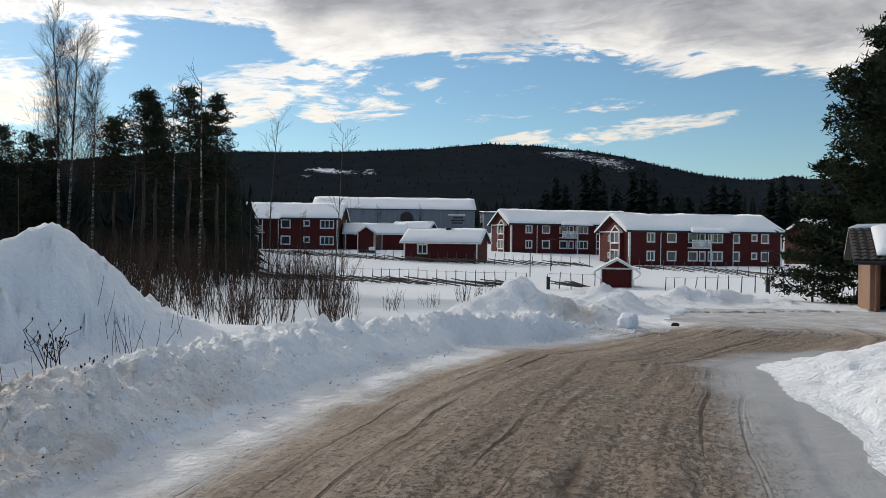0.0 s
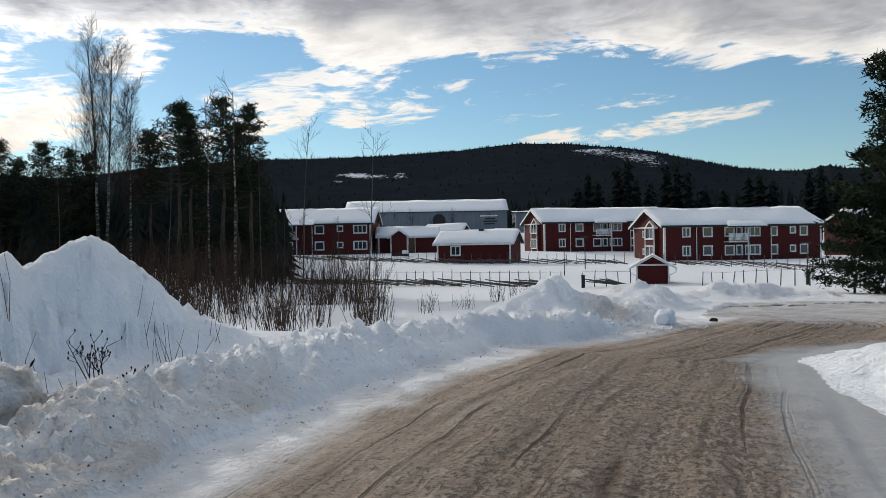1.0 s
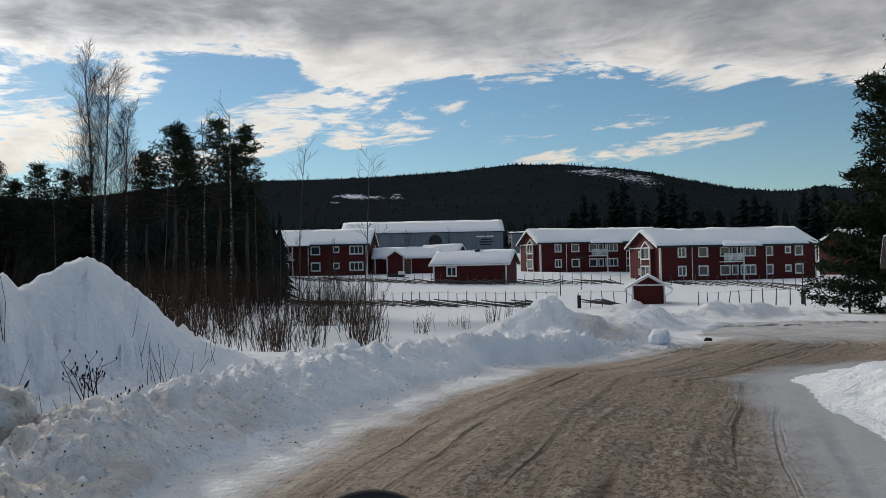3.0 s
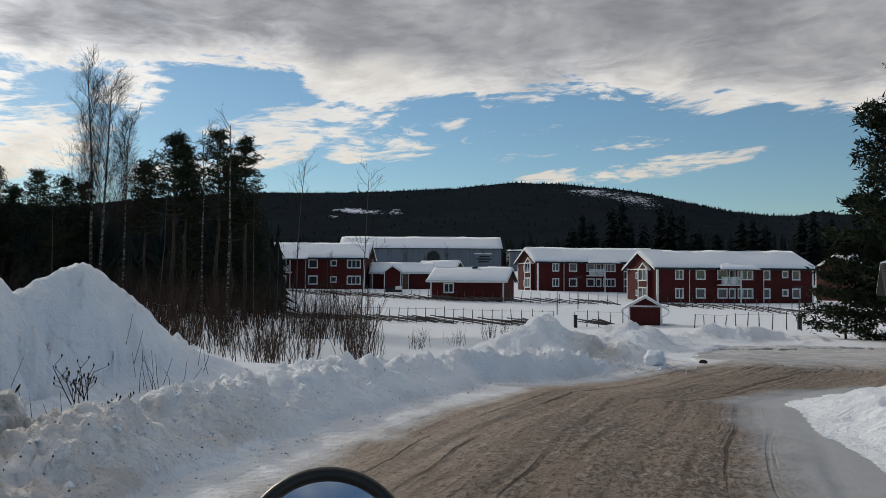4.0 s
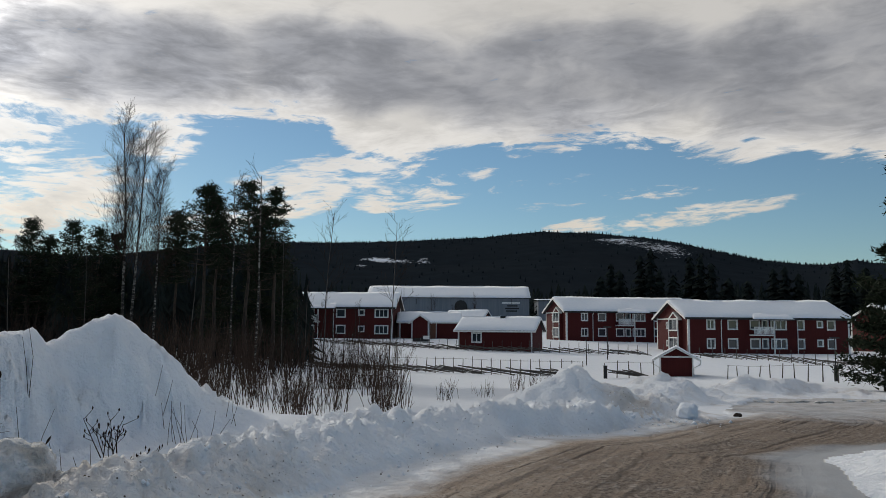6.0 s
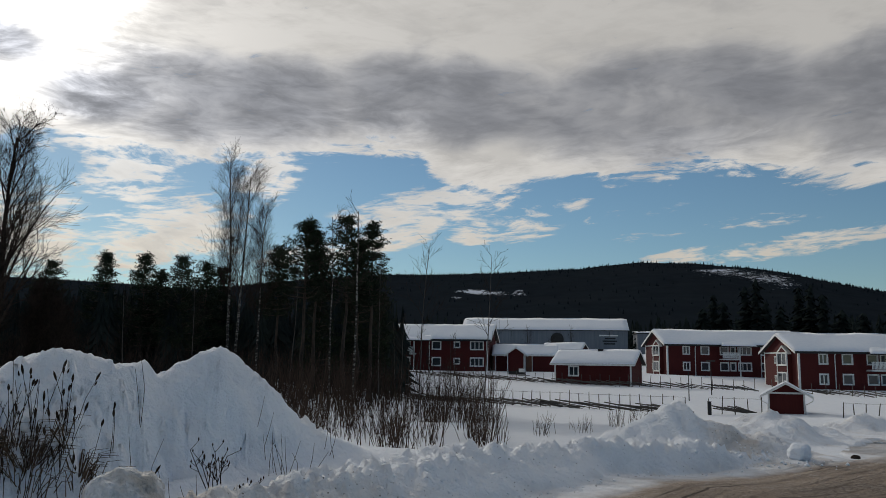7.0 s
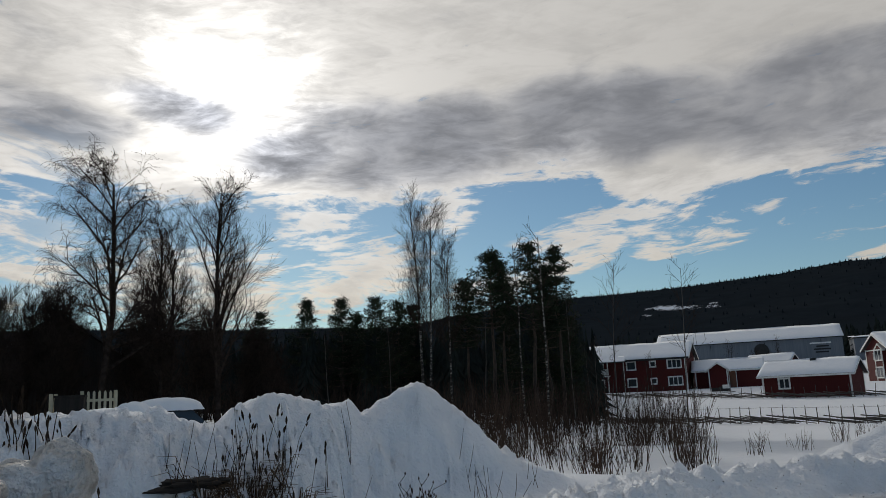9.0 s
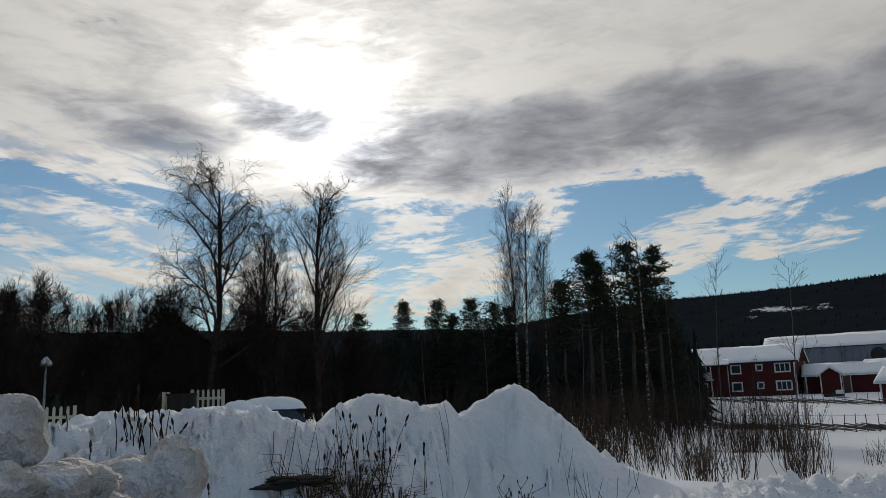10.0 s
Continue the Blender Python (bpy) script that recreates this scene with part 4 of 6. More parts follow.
def row_house(m, length, depth, columns, label, balconies=(), pipes=(), bay=True, base=0.8, eave=4.8, rise=2.15, seed=0.0):
    """A two-storey red board house. columns: (x, width, bars, kind) along the front; kind 'tall', 'small' or 'door'."""
    h = thing("apartment_house", label, "house", m, "red apartment houses")
    over, side = 0.55, 0.6
    holes, wins = [], []
    for x, w, bars, kind in columns:
        for z in (0.75, 3.25):
            hh, zz = (1.15, z) if kind == "tall" else (0.75, z + 0.3)
            holes.append((x - w / 2, x + w / 2, zz, zz + hh))
            wins.append((x, zz, w, hh, bars))
    front = wall_with_holes(length, -base, eave, holes)
    part("wall", front, "red", h)
    for x, z, w, hh, bars in wins:
        window(h, x, z, w, hh, bars=bars)
    part("wall", rotated(wall_with_holes(length, -base, eave, []), 180, (length, depth, 0)), "red", h)
    gable_holes = [(depth * 0.64, depth * 0.64 + 0.45, 0.9, 1.6), (depth * 0.64, depth * 0.64 + 0.45, 3.3, 4.1)] if bay else []
    left = rotated(wall_with_holes(depth, -base, eave, [(depth - b - 0.0, depth - a - 0.0, c, d) for a, b, c, d in [(g[0], g[1], g[2], g[3]) for g in gable_holes]]), -90, (0, depth, 0))
    part("wall", left, "red", h)
    for g in gable_holes:
        window(h, depth - (g[0] + g[1]) / 2, g[2], 0.45, g[3] - g[2], turn=-90, move=(0, depth, 0), bars=1, casing=0.1)
    part("wall", rotated(wall_with_holes(depth, -base, eave, []), 90, (length, 0, 0)), "red", h)
    part("gable", rotated(gable_walls(depth, eave, rise), -90, (0, depth, 0)), "red", h)
    part("gable", rotated(gable_walls(depth, eave, rise), 90, (length, 0, 0)), "red", h)
    for x, y in ((-0.04, -0.04), (length - 0.14, -0.04), (-0.04, depth - 0.14), (length - 0.14, depth - 0.14)):
        part("corner_board", Mesh().box(x, x + 0.24, y, y + 0.24, -base, eave), "white", h)
    slope = rise / (depth / 2)
    lowz = eave - over * slope
    for y0, sgn in ((-over, 1), (depth + over, -1)):
        ends = ((-side, y0, lowz), (length + side, y0, lowz), (-side, depth / 2, eave + rise), (length + side, depth / 2, eave + rise))
        roof = part("roof", roof_plane(*ends), "roof", h)
        lift = Vector((0, 0, 0.14))
        p = [Vector(e) + lift for e in ends]
        part("snow_cover", snow_slab((p[0], p[1]), (p[2], p[3]), 0.26, seed + sgn, 70, 8), "snow", roof, "thick wavy snow on the roof", smooth=True)
        part("fascia", Mesh().box(-side, length + side, y0 - 0.03 if sgn > 0 else y0, y0 if sgn > 0 else y0 + 0.03, lowz - 0.12, lowz + 0.16), "dark", roof)
        for x in (-side - 0.04, length + side):
            barge = Mesh()
            a, b = Vector((x, y0, lowz - 0.14)), Vector((x, depth / 2, eave + rise - 0.14))
            barge.add([tuple(q + Vector((dx, 0, dz))) for q in (a, b) for dx in (0, 0.05) for dz in (0, 0.30)],
                      [(0, 1, 5, 4), (2, 6, 7, 3), (1, 3, 7, 5), (0, 4, 6, 2), (0, 2, 3, 1), (4, 5, 7, 6)])
            part("barge_board", barge, "white", roof)
    if bay:
        # glazed oriel with a pointed white frame on the gable
        y0, y1, out = depth * 0.18, depth * 0.48, -0.55
        box = Mesh().box(out, 0, y0, y1, -base, eave - 0.3)
        box.add([(out, y0, eave - 0.3), (out, y1, eave - 0.3), (out, (y0 + y1) / 2, eave + 0.55), (0, y0, eave - 0.3), (0, y1, eave - 0.3), (0, (y0 + y1) / 2, eave + 0.55)],
                [(0, 2, 1), (0, 3, 5, 2), (1, 2, 5, 4), (3, 4, 5)])
        oriel = part("oriel", box, "red", h)
        trim = Mesh()
        for y in (y0 - 0.06, y1 - 0.12):
            trim.box(out - 0.06, out - 0.004, y, y + 0.18, -base, eave - 0.3)
        for a, b in ((y0 - 0.15, (y0 + y1) / 2), (y1 + 0.15, (y0 + y1) / 2)):
            p, q = Vector((out - 0.06, a, eave - 0.42)), Vector((out - 0.06, b, eave + 0.52))
            trim.add([tuple(w + Vector((dx, 0, dz))) for w in (p, q) for dx in (0, 0.5) for dz in (0, 0.20)],
                     [(0, 1, 5, 4), (2, 6, 7, 3), (1, 3, 7, 5), (0, 4, 6, 2), (0, 2, 3, 1), (4, 5, 7, 6)])
        part("trim", trim, "white", oriel)
        for z in (0.55, 3.05):
            window(oriel, depth - (y0 + y1) / 2, z, (y1 - y0) - 0.45, 1.45, y=-0.10, turn=-90, move=(out, depth, 0), bars=2)
        band = Mesh().box(-0.05, -0.004, y1, depth, eave - 0.28, eave - 0.12)
        part("trim", band, "white", h)
    for x in pipes:
        pipe = Mesh().tube([(x, -over + 0.1, lowz), (x, -0.10, lowz - 0.35), (x, -0.10, -0.3)], 0.06, 6)
        part("downpipe", pipe, "white", h)
    for x0, x1 in balconies:
        z = 2.55
        part("balcony_post", Mesh().box(x1 - 0.16, x1, -1.3, -1.14, -base, eave - 0.3), "white", h)
        balcony = part("balcony", Mesh().box(x0, x1, -1.3, -0.004, z - 0.18, z), "white", h)
        for i in range(int((x1 - x0) / 0.16)):
            part("baluster", Mesh().box(x0 + 0.05 + i * 0.16, x0 + 0.15 + i * 0.16, -1.30, -1.26, z + 0.06, z + 0.92), "white", balcony)
        part("rail", Mesh().box(x0, x1, -1.33, -1.23, z + 0.92, z + 1.0), "white", balcony)
        # the projecting part of the roof over it
        canopy = roof_plane((x0 - 0.2, -1.55, lowz - 0.2), (x1 + 2.6, -1.55, lowz - 0.2), (x0 + 0.6, 0.6, eave + 0.25), (x1 + 2.6, 0.6, eave + 0.25))
        canopy_roof = part("canopy", canopy, "roof", h)
        part("snow_cover", snow_slab(((x0 - 0.2, -1.55, lowz - 0.06), (x1 + 2.6, -1.55, lowz - 0.06)), ((x0 + 0.6, 0.6, eave + 0.39), (x1 + 2.6, 0.6, eave + 0.39)), 0.2, seed + 5, 24, 5),
             "snow", canopy_roof, smooth=True)
    return h


def at(x, y, z, turn):
    return pose(x, y, z, 0, 0, turn)


COLS_A = [(3.1, 0.95, 2, "tall"), (6.1, 1.15, 1, "tall"), (9.2, 1.2, 1, "tall"), (10.6, 0.7, 1, "tall"), (12.5, 2.0, 3, "tall"), (15.6, 0.8, 1, "tall"), (18.3, 0.65, 1, "small"), (19.9, 0.95, 1, "tall")]
row_house(at(24.95, 107.2, -1.22, 10), 22.4, 10.8, COLS_A, "two-storey red board apartment house with white trim and snowy roof", balconies=[(8.4, 11.3)], pipes=(4.5, 15.1), seed=1.0)
row_house(at(11.14, 131.0, 0.10, 14), 22.4, 10.7, COLS_A, "two-storey red apartment house behind the far fence, snowy roof", balconies=[(8.4, 11.3)], pipes=(4.5, 15.1), seed=7.0)
row_house(at(-31.2, 121.9, 0.30, 0), 15.1, 10.5, [(2.2, 1.6, 2, "tall"), (7.2, 1.25, 1, "tall"), (10.4, 0.75, 1, "small"), (13.5, 1.9, 3, "tall")],
          "two-storey red board apartment house half hidden behind bare trees", balconies=[(0.6, 4.0)], pipes=(6.1,), bay=False, seed=13.0)
row_house(at(56.2, 115.6, -1.2, 14), 18, 10.5, [(2.2, 1.6, 2, "tall"), (6.2, 1.2, 2, "tall"), (10.4, 1.2, 2, "tall"), (14.5, 1.2, 2, "tall")],
          "two-storey red board apartment house behind the pine", balconies=[(0.4, 3.6)], bay=False, seed=17.0)


def garage(name, label, m, length, depth, eave, rise, windows=(), doors=(), base=0.6, seed=0.0, chimney=None, category="outbuilding"):
    g = thing(name, label, category, m)
    holes = [(x - w / 2, x + w / 2, z, z + h) for x, z, w, h in windows]
    part("wall", wall_with_holes(length, -base, eave, holes, 0.15), "red", g)
    for x, z, w, h in windows:
        window(g, x, z, w, h, bars=2)
    part("wall", rotated(wall_with_holes(length, -base, eave, [], 0.15), 180, (length, depth, 0)), "red", g)
    part("wall", rotated(wall_with_holes(depth, -base, eave, [], 0.15), -90, (0, depth, 0)), "red", g)
    part("wall", rotated(wall_with_holes(depth, -base, eave, [], 0.15), 90, (length, 0, 0)), "red", g)
    part("gable", rotated(gable_walls(depth, eave, rise, 0.15), -90, (0, depth, 0)), "red", g)
    part("gable", rotated(gable_walls(depth, eave, rise, 0.15), 90, (length, 0, 0)), "red", g)
    for x, y in ((-0.03, -0.03), (length - 0.13, -0.03), (length - 0.13, depth - 0.13)):
        part("corner_board", Mesh().box(x, x + 0.16, y, y + 0.16, -base, eave), "white", g)
    over, side = 0.45, 0.5
    lowz = eave - over * rise / (depth / 2)
    for y0, sgn in ((-over, 1), (depth + over, -1)):
        ends = ((-side, y0, lowz), (length + side, y0, lowz), (-side, depth / 2, eave + rise), (length + side, depth / 2, eave + rise))
        roof = part("roof", roof_plane(*ends, 0.1), "roof", g)
        p = [Vector(e) + Vector((0, 0, 0.1)) for e in ends]
        part("snow_cover", snow_slab((p[0], p[1]), (p[2], p[3]), 0.2, seed + sgn, 40, 6), "snow", roof, "even snow on the roof", smooth=True)
        part("fascia", Mesh().box(-side, length + side, y0 - 0.03 if sgn > 0 else y0, y0 if sgn > 0 else y0 + 0.03, lowz - 0.1, lowz + 0.1), "white", roof)
        for x in (-side - 0.03, length + side):
            a, b = Vector((x, y0, lowz - 0.1)), Vector((x, depth / 2, eave + rise - 0.1))
            barge = Mesh().add([tuple(q + Vector((dx, 0, dz))) for q in (a, b) for dx in (0, 0.04) for dz in (0, 0.2)],
                               [(0, 1, 5, 4), (2, 6, 7, 3), (1, 3, 7, 5), (0, 4, 6, 2), (0, 2, 3, 1), (4, 5, 7, 6)])
            part("barge_board", barge, "white", roof)
    for x, w, h in doors:
        door = part("door", Mesh().box(x - w / 2, x + w / 2, -0.05, -0.004, -base, h), "brown_board", g)
        part("trim", Mesh().box(x - w / 2 - 0.1, x - w / 2, -0.07, -0.004, -base, h + 0.1).box(x + w / 2, x + w / 2 + 0.1, -0.07, -0.004, -base, h + 0.1).box(x - w / 2, x + w / 2, -0.07, -0.004, h, h + 0.1), "white", door)
    if chimney:
        x, y = chimney
        z = eave + rise * (1 - abs(y - depth / 2) / (depth / 2))
        part("chimney", Mesh().box(x - 0.3, x + 0.3, y - 0.25, y + 0.25, z - 0.3, z + 0.42), "dark", g)
    return g


garage("outbuilding", "low red board outbuilding with white trim and snowy roof", at(-4.85, 100.1, -0.65, -14), 9.3, 6.6, 2.35, 1.45, windows=[(2.35, 0.85, 1.1, 1.05)], seed=21.0, chimney=(5.0, 3.0))
garage("outbuilding", "low red outbuilding with a brown door in the far yard", at(-15.2, 124.5, 0.75, 4), 9.2, 6.0, 2.2, 1.3, doors=[(5.2, 0.9, 1.9)], seed=25.0)
garage("outbuilding", "small red gabled outbuilding with a snowy roof", at(-13.2, 123.9, 0.75, -86), 1.6, 2.6, 2.2, 0.9, seed=27.0)
garage("outbuilding", "red board outbuilding with a snowy roof in the far yard", at(-8.5, 131.0, 0.95, -18), 6.0, 5.5, 2.4, 1.4, seed=29.0)


def kiosk(m):
    k = thing("hut", "small red board hut with white trim and a snowy gable roof", "hut", m)
    w, d, e, r = 2.6, 2.6, 1.62, 0.72
    part("wall", wall_with_holes(w, -0.5, e, [], 0.1), "red", k)
    part("wall", rotated(wall_with_holes(w, -0.5, e, [], 0.1), 180, (w, d, 0)), "red", k)
    part("wall", rotated(wall_with_holes(d, -0.5, e, [], 0.1), -90, (0, d, 0)), "red", k)
    part("wall", rotated(wall_with_holes(d, -0.5, e, [], 0.1), 90, (w, 0, 0)), "red", k)
    part("gable", gable_walls(w, e, r, 0.1), "red", k)
    part("gable", rotated(gable_walls(w, e, r, 0.1), 180, (w, d, 0)), "red", k)
    part("trim", Mesh().box(-0.02, w + 0.02, -0.05, -0.004, e - 0.08, e + 0.06), "white", k)
    for x in (-0.04, w - 0.08):
        part("corner_board", Mesh().box(x, x + 0.12, -0.04, 0.08, -0.5, e - 0.08), "white", k)
    part("door", Mesh().box(0.35, w - 0.3, -0.04, -0.004, -0.3, e - 0.14), "red", k)
    over, front = 0.62, 0.5
    for sgn in (-1, 1):
        x0 = -over if sgn < 0 else w + over
        lowz = e - over * r / (w / 2)
        ends = ((x0, -front, lowz), (x0, d + 0.3, lowz), (w / 2, -front, e + r), (w / 2, d + 0.3, e + r))
        roof = part("roof", roof_plane(*(ends if sgn > 0 else (ends[1], ends[0], ends[3], ends[2])), 0.08), "roof", k)
        p = [Vector(q) + Vector((0, 0, 0.08)) for q in ends]
        if sgn < 0:
            part("snow_cover", snow_slab((p[1], p[0].lerp(p[1], 0.12)), (p[3], p[2].lerp(p[3], 0.12)), 0.12, 31.0, 12, 6), "snow", roof, smooth=True)
        else:
            part("snow_cover", snow_slab((p[0], p[1]), (p[2], p[3]), 0.16, 33.0, 12, 6), "snow", roof, smooth=True)
        a, b = Vector((x0, -front - 0.04, lowz - 0.06)), Vector((w / 2, -front - 0.04, e + r - 0.06))
        part("barge_board", Mesh().add([tuple(q + Vector((0, dy, dz))) for q in (a, b) for dy in (0, 0.04) for dz in (0, 0.16)],
                                       [(0, 1, 5, 4), (2, 6, 7, 3), (1, 3, 7, 5), (0, 4, 6, 2), (0, 2, 3, 1), (4, 5, 7, 6)]), "white", roof)
        edge = -over if sgn < 0 else w + over
        wall_x = -0.06 if sgn < 0 else w + 0.06
        part("downpipe", Mesh().tube([(edge, -0.3, lowz), (edge * 0.9 + wall_x * 0.1, -0.3, lowz - 0.25), (wall_x, -0.1, lowz - 0.55), (wall_x, -0.1, -0.3)], 0.04, 6), "white", k)
    return k


kiosk(at(13.42, 67.75, -2.05, -11))


def warehouse(m):
    w = thing("warehouse", "long grey sheet-metal warehouse with a snowy roof", "warehouse", m)
    length, depth, e, r, base = 44.2, 17.0, 5.4, 3.3, 3.0
    part("wall", wall_with_holes(length, -base, e, [(1.5, 5.0, -base, 3.6), (24.0, 27.6, -base, 3.0)]), "grey_sheet", w)
    part("wall", rotated(wall_with_holes(length, -base, e, []), 180, (length, depth, 0)), "grey_sheet", w)
    part("wall", rotated(wall_with_holes(depth, -base, e, []), -90, (0, depth, 0)), "grey_sheet", w)
    part("wall", rotated(wall_with_holes(depth, -base, e, []), 90, (length, 0, 0)), "grey_sheet", w)
    part("gable", rotated(gable_walls(depth, e, r), -90, (0, depth, 0)), "grey_sheet", w)
    part("gable", rotated(gable_walls(depth, e, r), 90, (length, 0, 0)), "grey_sheet", w)
    for k, x in enumerate(np.linspace(0.5, length - 0.5, 11)):
        part("seam", Mesh().box(x - 0.06, x + 0.06, -0.06, -0.004, 3.7, e - 0.3), "dark" if k % 3 == 0 else "grey_sheet", w)
    for y0, sgn in ((-0.4, 1), (depth + 0.4, -1)):
        ends = ((-0.4, y0, e - 0.15), (length + 0.4, y0, e - 0.15), (-0.4, depth / 2, e + r), (length + 0.4, depth / 2, e + r))
        roof = part("roof", roof_plane(*ends, 0.2), "dark", w)
        p = [Vector(q) + Vector((0, 0, 0.2)) for q in ends]
        part("snow_cover", snow_slab((p[0], p[1]), (p[2], p[3]), 0.2, 41.0 + sgn, 30, 5), "snow", roof, smooth=True)
    disc = Mesh().tube([(25.6, -0.004, 3.0), (25.6, -0.12, 3.0)], 1.75, 28)
    part("sign", disc, "dark", w, "dark round sign on the wall")
    for k, (x0, x1, z) in enumerate(((36.8, 41.6, 3.9), (38.2, 41.0, 3.1), (37.6, 41.4, 2.4), (37.9, 40.9, 1.7))):
        part("lettering", Mesh().box(x0, x1, -0.06, -0.004, z, z + 0.36), "dark" if k else "white", w)
    return w


warehouse(at(-35.5, 217.0, 5.0, 2.2))


def low_hall(m):
    w = thing("hall", "low dark hall beside the warehouse with snow on its roof", "hall", m)
    part("body", Mesh().box(0, 26, 0, 12, -4, 3.6), "grey_sheet", w)
    roof = part("roof", Mesh().box(-0.3, 26.3, -0.3, 12.3, 3.6, 3.9), "dark", w)
    part("snow_cover", snow_slab(((-0.3, -0.3, 3.9), (26.3, -0.3, 3.9)), ((-0.3, 12.3, 4.6), (26.3, 12.3, 4.6)), 0.2, 47.0, 20, 4), "snow", roof, smooth=True)


low_hall(at(12.5, 246, 7.0, 3))


def carport(m):
    c = thing("garage", "tan plastered garage with dark tiled roof and an open dark doorway", "garage", m)
    length, depth, e, r, base = 7.5, 6.0, 1.92, 1.05, 0.4
    part("wall", wall_with_holes(length, -base, e, [(0.24, 3.1, -base, 1.72), (3.9, 6.5, -base, 1.72)], 0.25), "tan", c)
    part("wall", rotated(wall_with_holes(length, -base, e, [], 0.2), 180, (length, depth, 0)), "tan", c)
    part("wall", rotated(wall_with_holes(depth, -base, e, [], 0.2), -90, (0, depth, 0)), "tan", c)
    part("wall", rotated(wall_with_holes(depth, -base, e, [], 0.2), 90, (length, 0, 0)), "tan", c)
    for turn, move in ((-90, (-0.06, depth, 0)), (90, (length + 0.06, 0, 0))):
        for i in range(24):
            x0, x1 = depth * i / 24, depth * (i + 1) / 24 - 0.012
            top = lambda x: e + r * (1 - abs(x - depth / 2) / (depth / 2))
            board = Mesh().add([(x0, 0, e - 0.1), (x1, 0, e - 0.1), (x1, 0, top(x1)), (x0, 0, top(x0)), (x0, 0.05, e - 0.1), (x1, 0.05, e - 0.1), (x1, 0.05, top(x1)), (x0, 0.05, top(x0))],
                               [(0, 1, 2, 3), (4, 7, 6, 5), (0, 4, 5, 1), (1, 5, 6, 2), (2, 6, 7, 3), (3, 7, 4, 0)])
            part("board", rotated(board, turn, move), "brown_board", c)
    over, side = 0.35, 0.55
    lowz = e - over * r / (depth / 2)
    for y0, sgn in ((-over, 1), (depth + over, -1)):
        ends = [Vector(q) for q in ((-side, y0, lowz), (length + side, y0, lowz), (-side, depth / 2, e + r), (length + side, depth / 2, e + r))]
        roof = part("roof", roof_plane(*ends, 0.08), "roof", c)
        up = (ends[2] - ends[0]).normalized()
        span = (ends[2] - ends[0]).length
        if sgn > 0:
            tile = Mesh()
            tile.add([(0, 0, 0.03), (0.27, 0, 0.03), (0.27, 0.40, 0.0), (0, 0.40, 0.0), (0.135, 0, 0.075), (0.135, 0.40, 0.045)], [(0, 4, 5, 3), (4, 1, 2, 5), (0, 1, 4)])
            data = tile.data("roof_tile", "roof")
            tilt = math.degrees(math.atan2(up.z, up.y))
            for i in range(16):
                for j in range(10):
                    p = ends[0] + Vector((0.28 * i, 0, 0.085)) + up * (span / 10 * j)
                    t = part("roof_tile", data, "", roof)
                    t.matrix_basis = pose(p.x, p.y, p.z, tilt)
            low, high = ends[0] + up * span * 0.08 + Vector((0.75, 0, 0.15)), ends[2] - up * span * 0.04 + Vector((0.75, 0, 0.15))
            part("snow_cover", snow_slab((low, low + Vector((7.3, 0, 0))), (high, high + Vector((7.3, 0, 0))), 0.26, 51.0, 40, 12), "snow", roof, "thick rippled snow sliding on the roof", smooth=True)
        else:
            part("snow_cover", snow_slab((ends[0] + Vector((0, 0, 0.08)), ends[1] + Vector((0, 0, 0.08))), (ends[2] + Vector((0, 0, 0.08)), ends[3] + Vector((0, 0, 0.08))), 0.2, 55.0, 30, 8), "snow", roof, smooth=True)
    part("gutter", Mesh().tube([(-side, -over - 0.07, lowz), (length + side, -over - 0.07, lowz)], 0.07, 8), "dark", c)
    part("downpipe", Mesh().tube([(0.15, -over - 0.05, lowz), (0.2, -0.12, lowz - 0.3), (0.2, -0.08, 0.2), (0.12, -0.2, -0.1)], 0.05, 8), "brown_board", c)
    part("plinth", Mesh().box(-0.03, 0.24, -0.03, 0.2, -base, 0.1), "concrete", c)
    for x0, x1 in ((0.24, 3.1), (3.9, 6.5)):
        for a in (x0, x1 - 0.08):
            part("door_post", Mesh().box(a, a + 0.08, 0.02, 0.2, -base, 1.72), "brown_board", c)
    return c


carport(at(15.08, 28.3, -0.72, -24))


def dark_house(m):
    d = thing("house", "dark wooden house among bare trees with a steep gable roof", "house", m)
    part("body", Mesh().box(0, 8, 0, 7, -1, 3.2), "gloom", d)
    part("gable", gable_walls(8, 3.2, 2.6, 7.0), "gloom", d)
    for sgn in (-1, 1):
        x0 = -0.5 if sgn < 0 else 8.5
        ends = ((x0, -0.4, 2.9), (x0, 7.4, 2.9), (4, -0.4, 5.9), (4, 7.4, 5.9))
        part("roof", roof_plane(*ends, 0.12), "roof", d)


dark_house(at(-37.5, 26.5, 0.6, 50))

# ---- trees ----


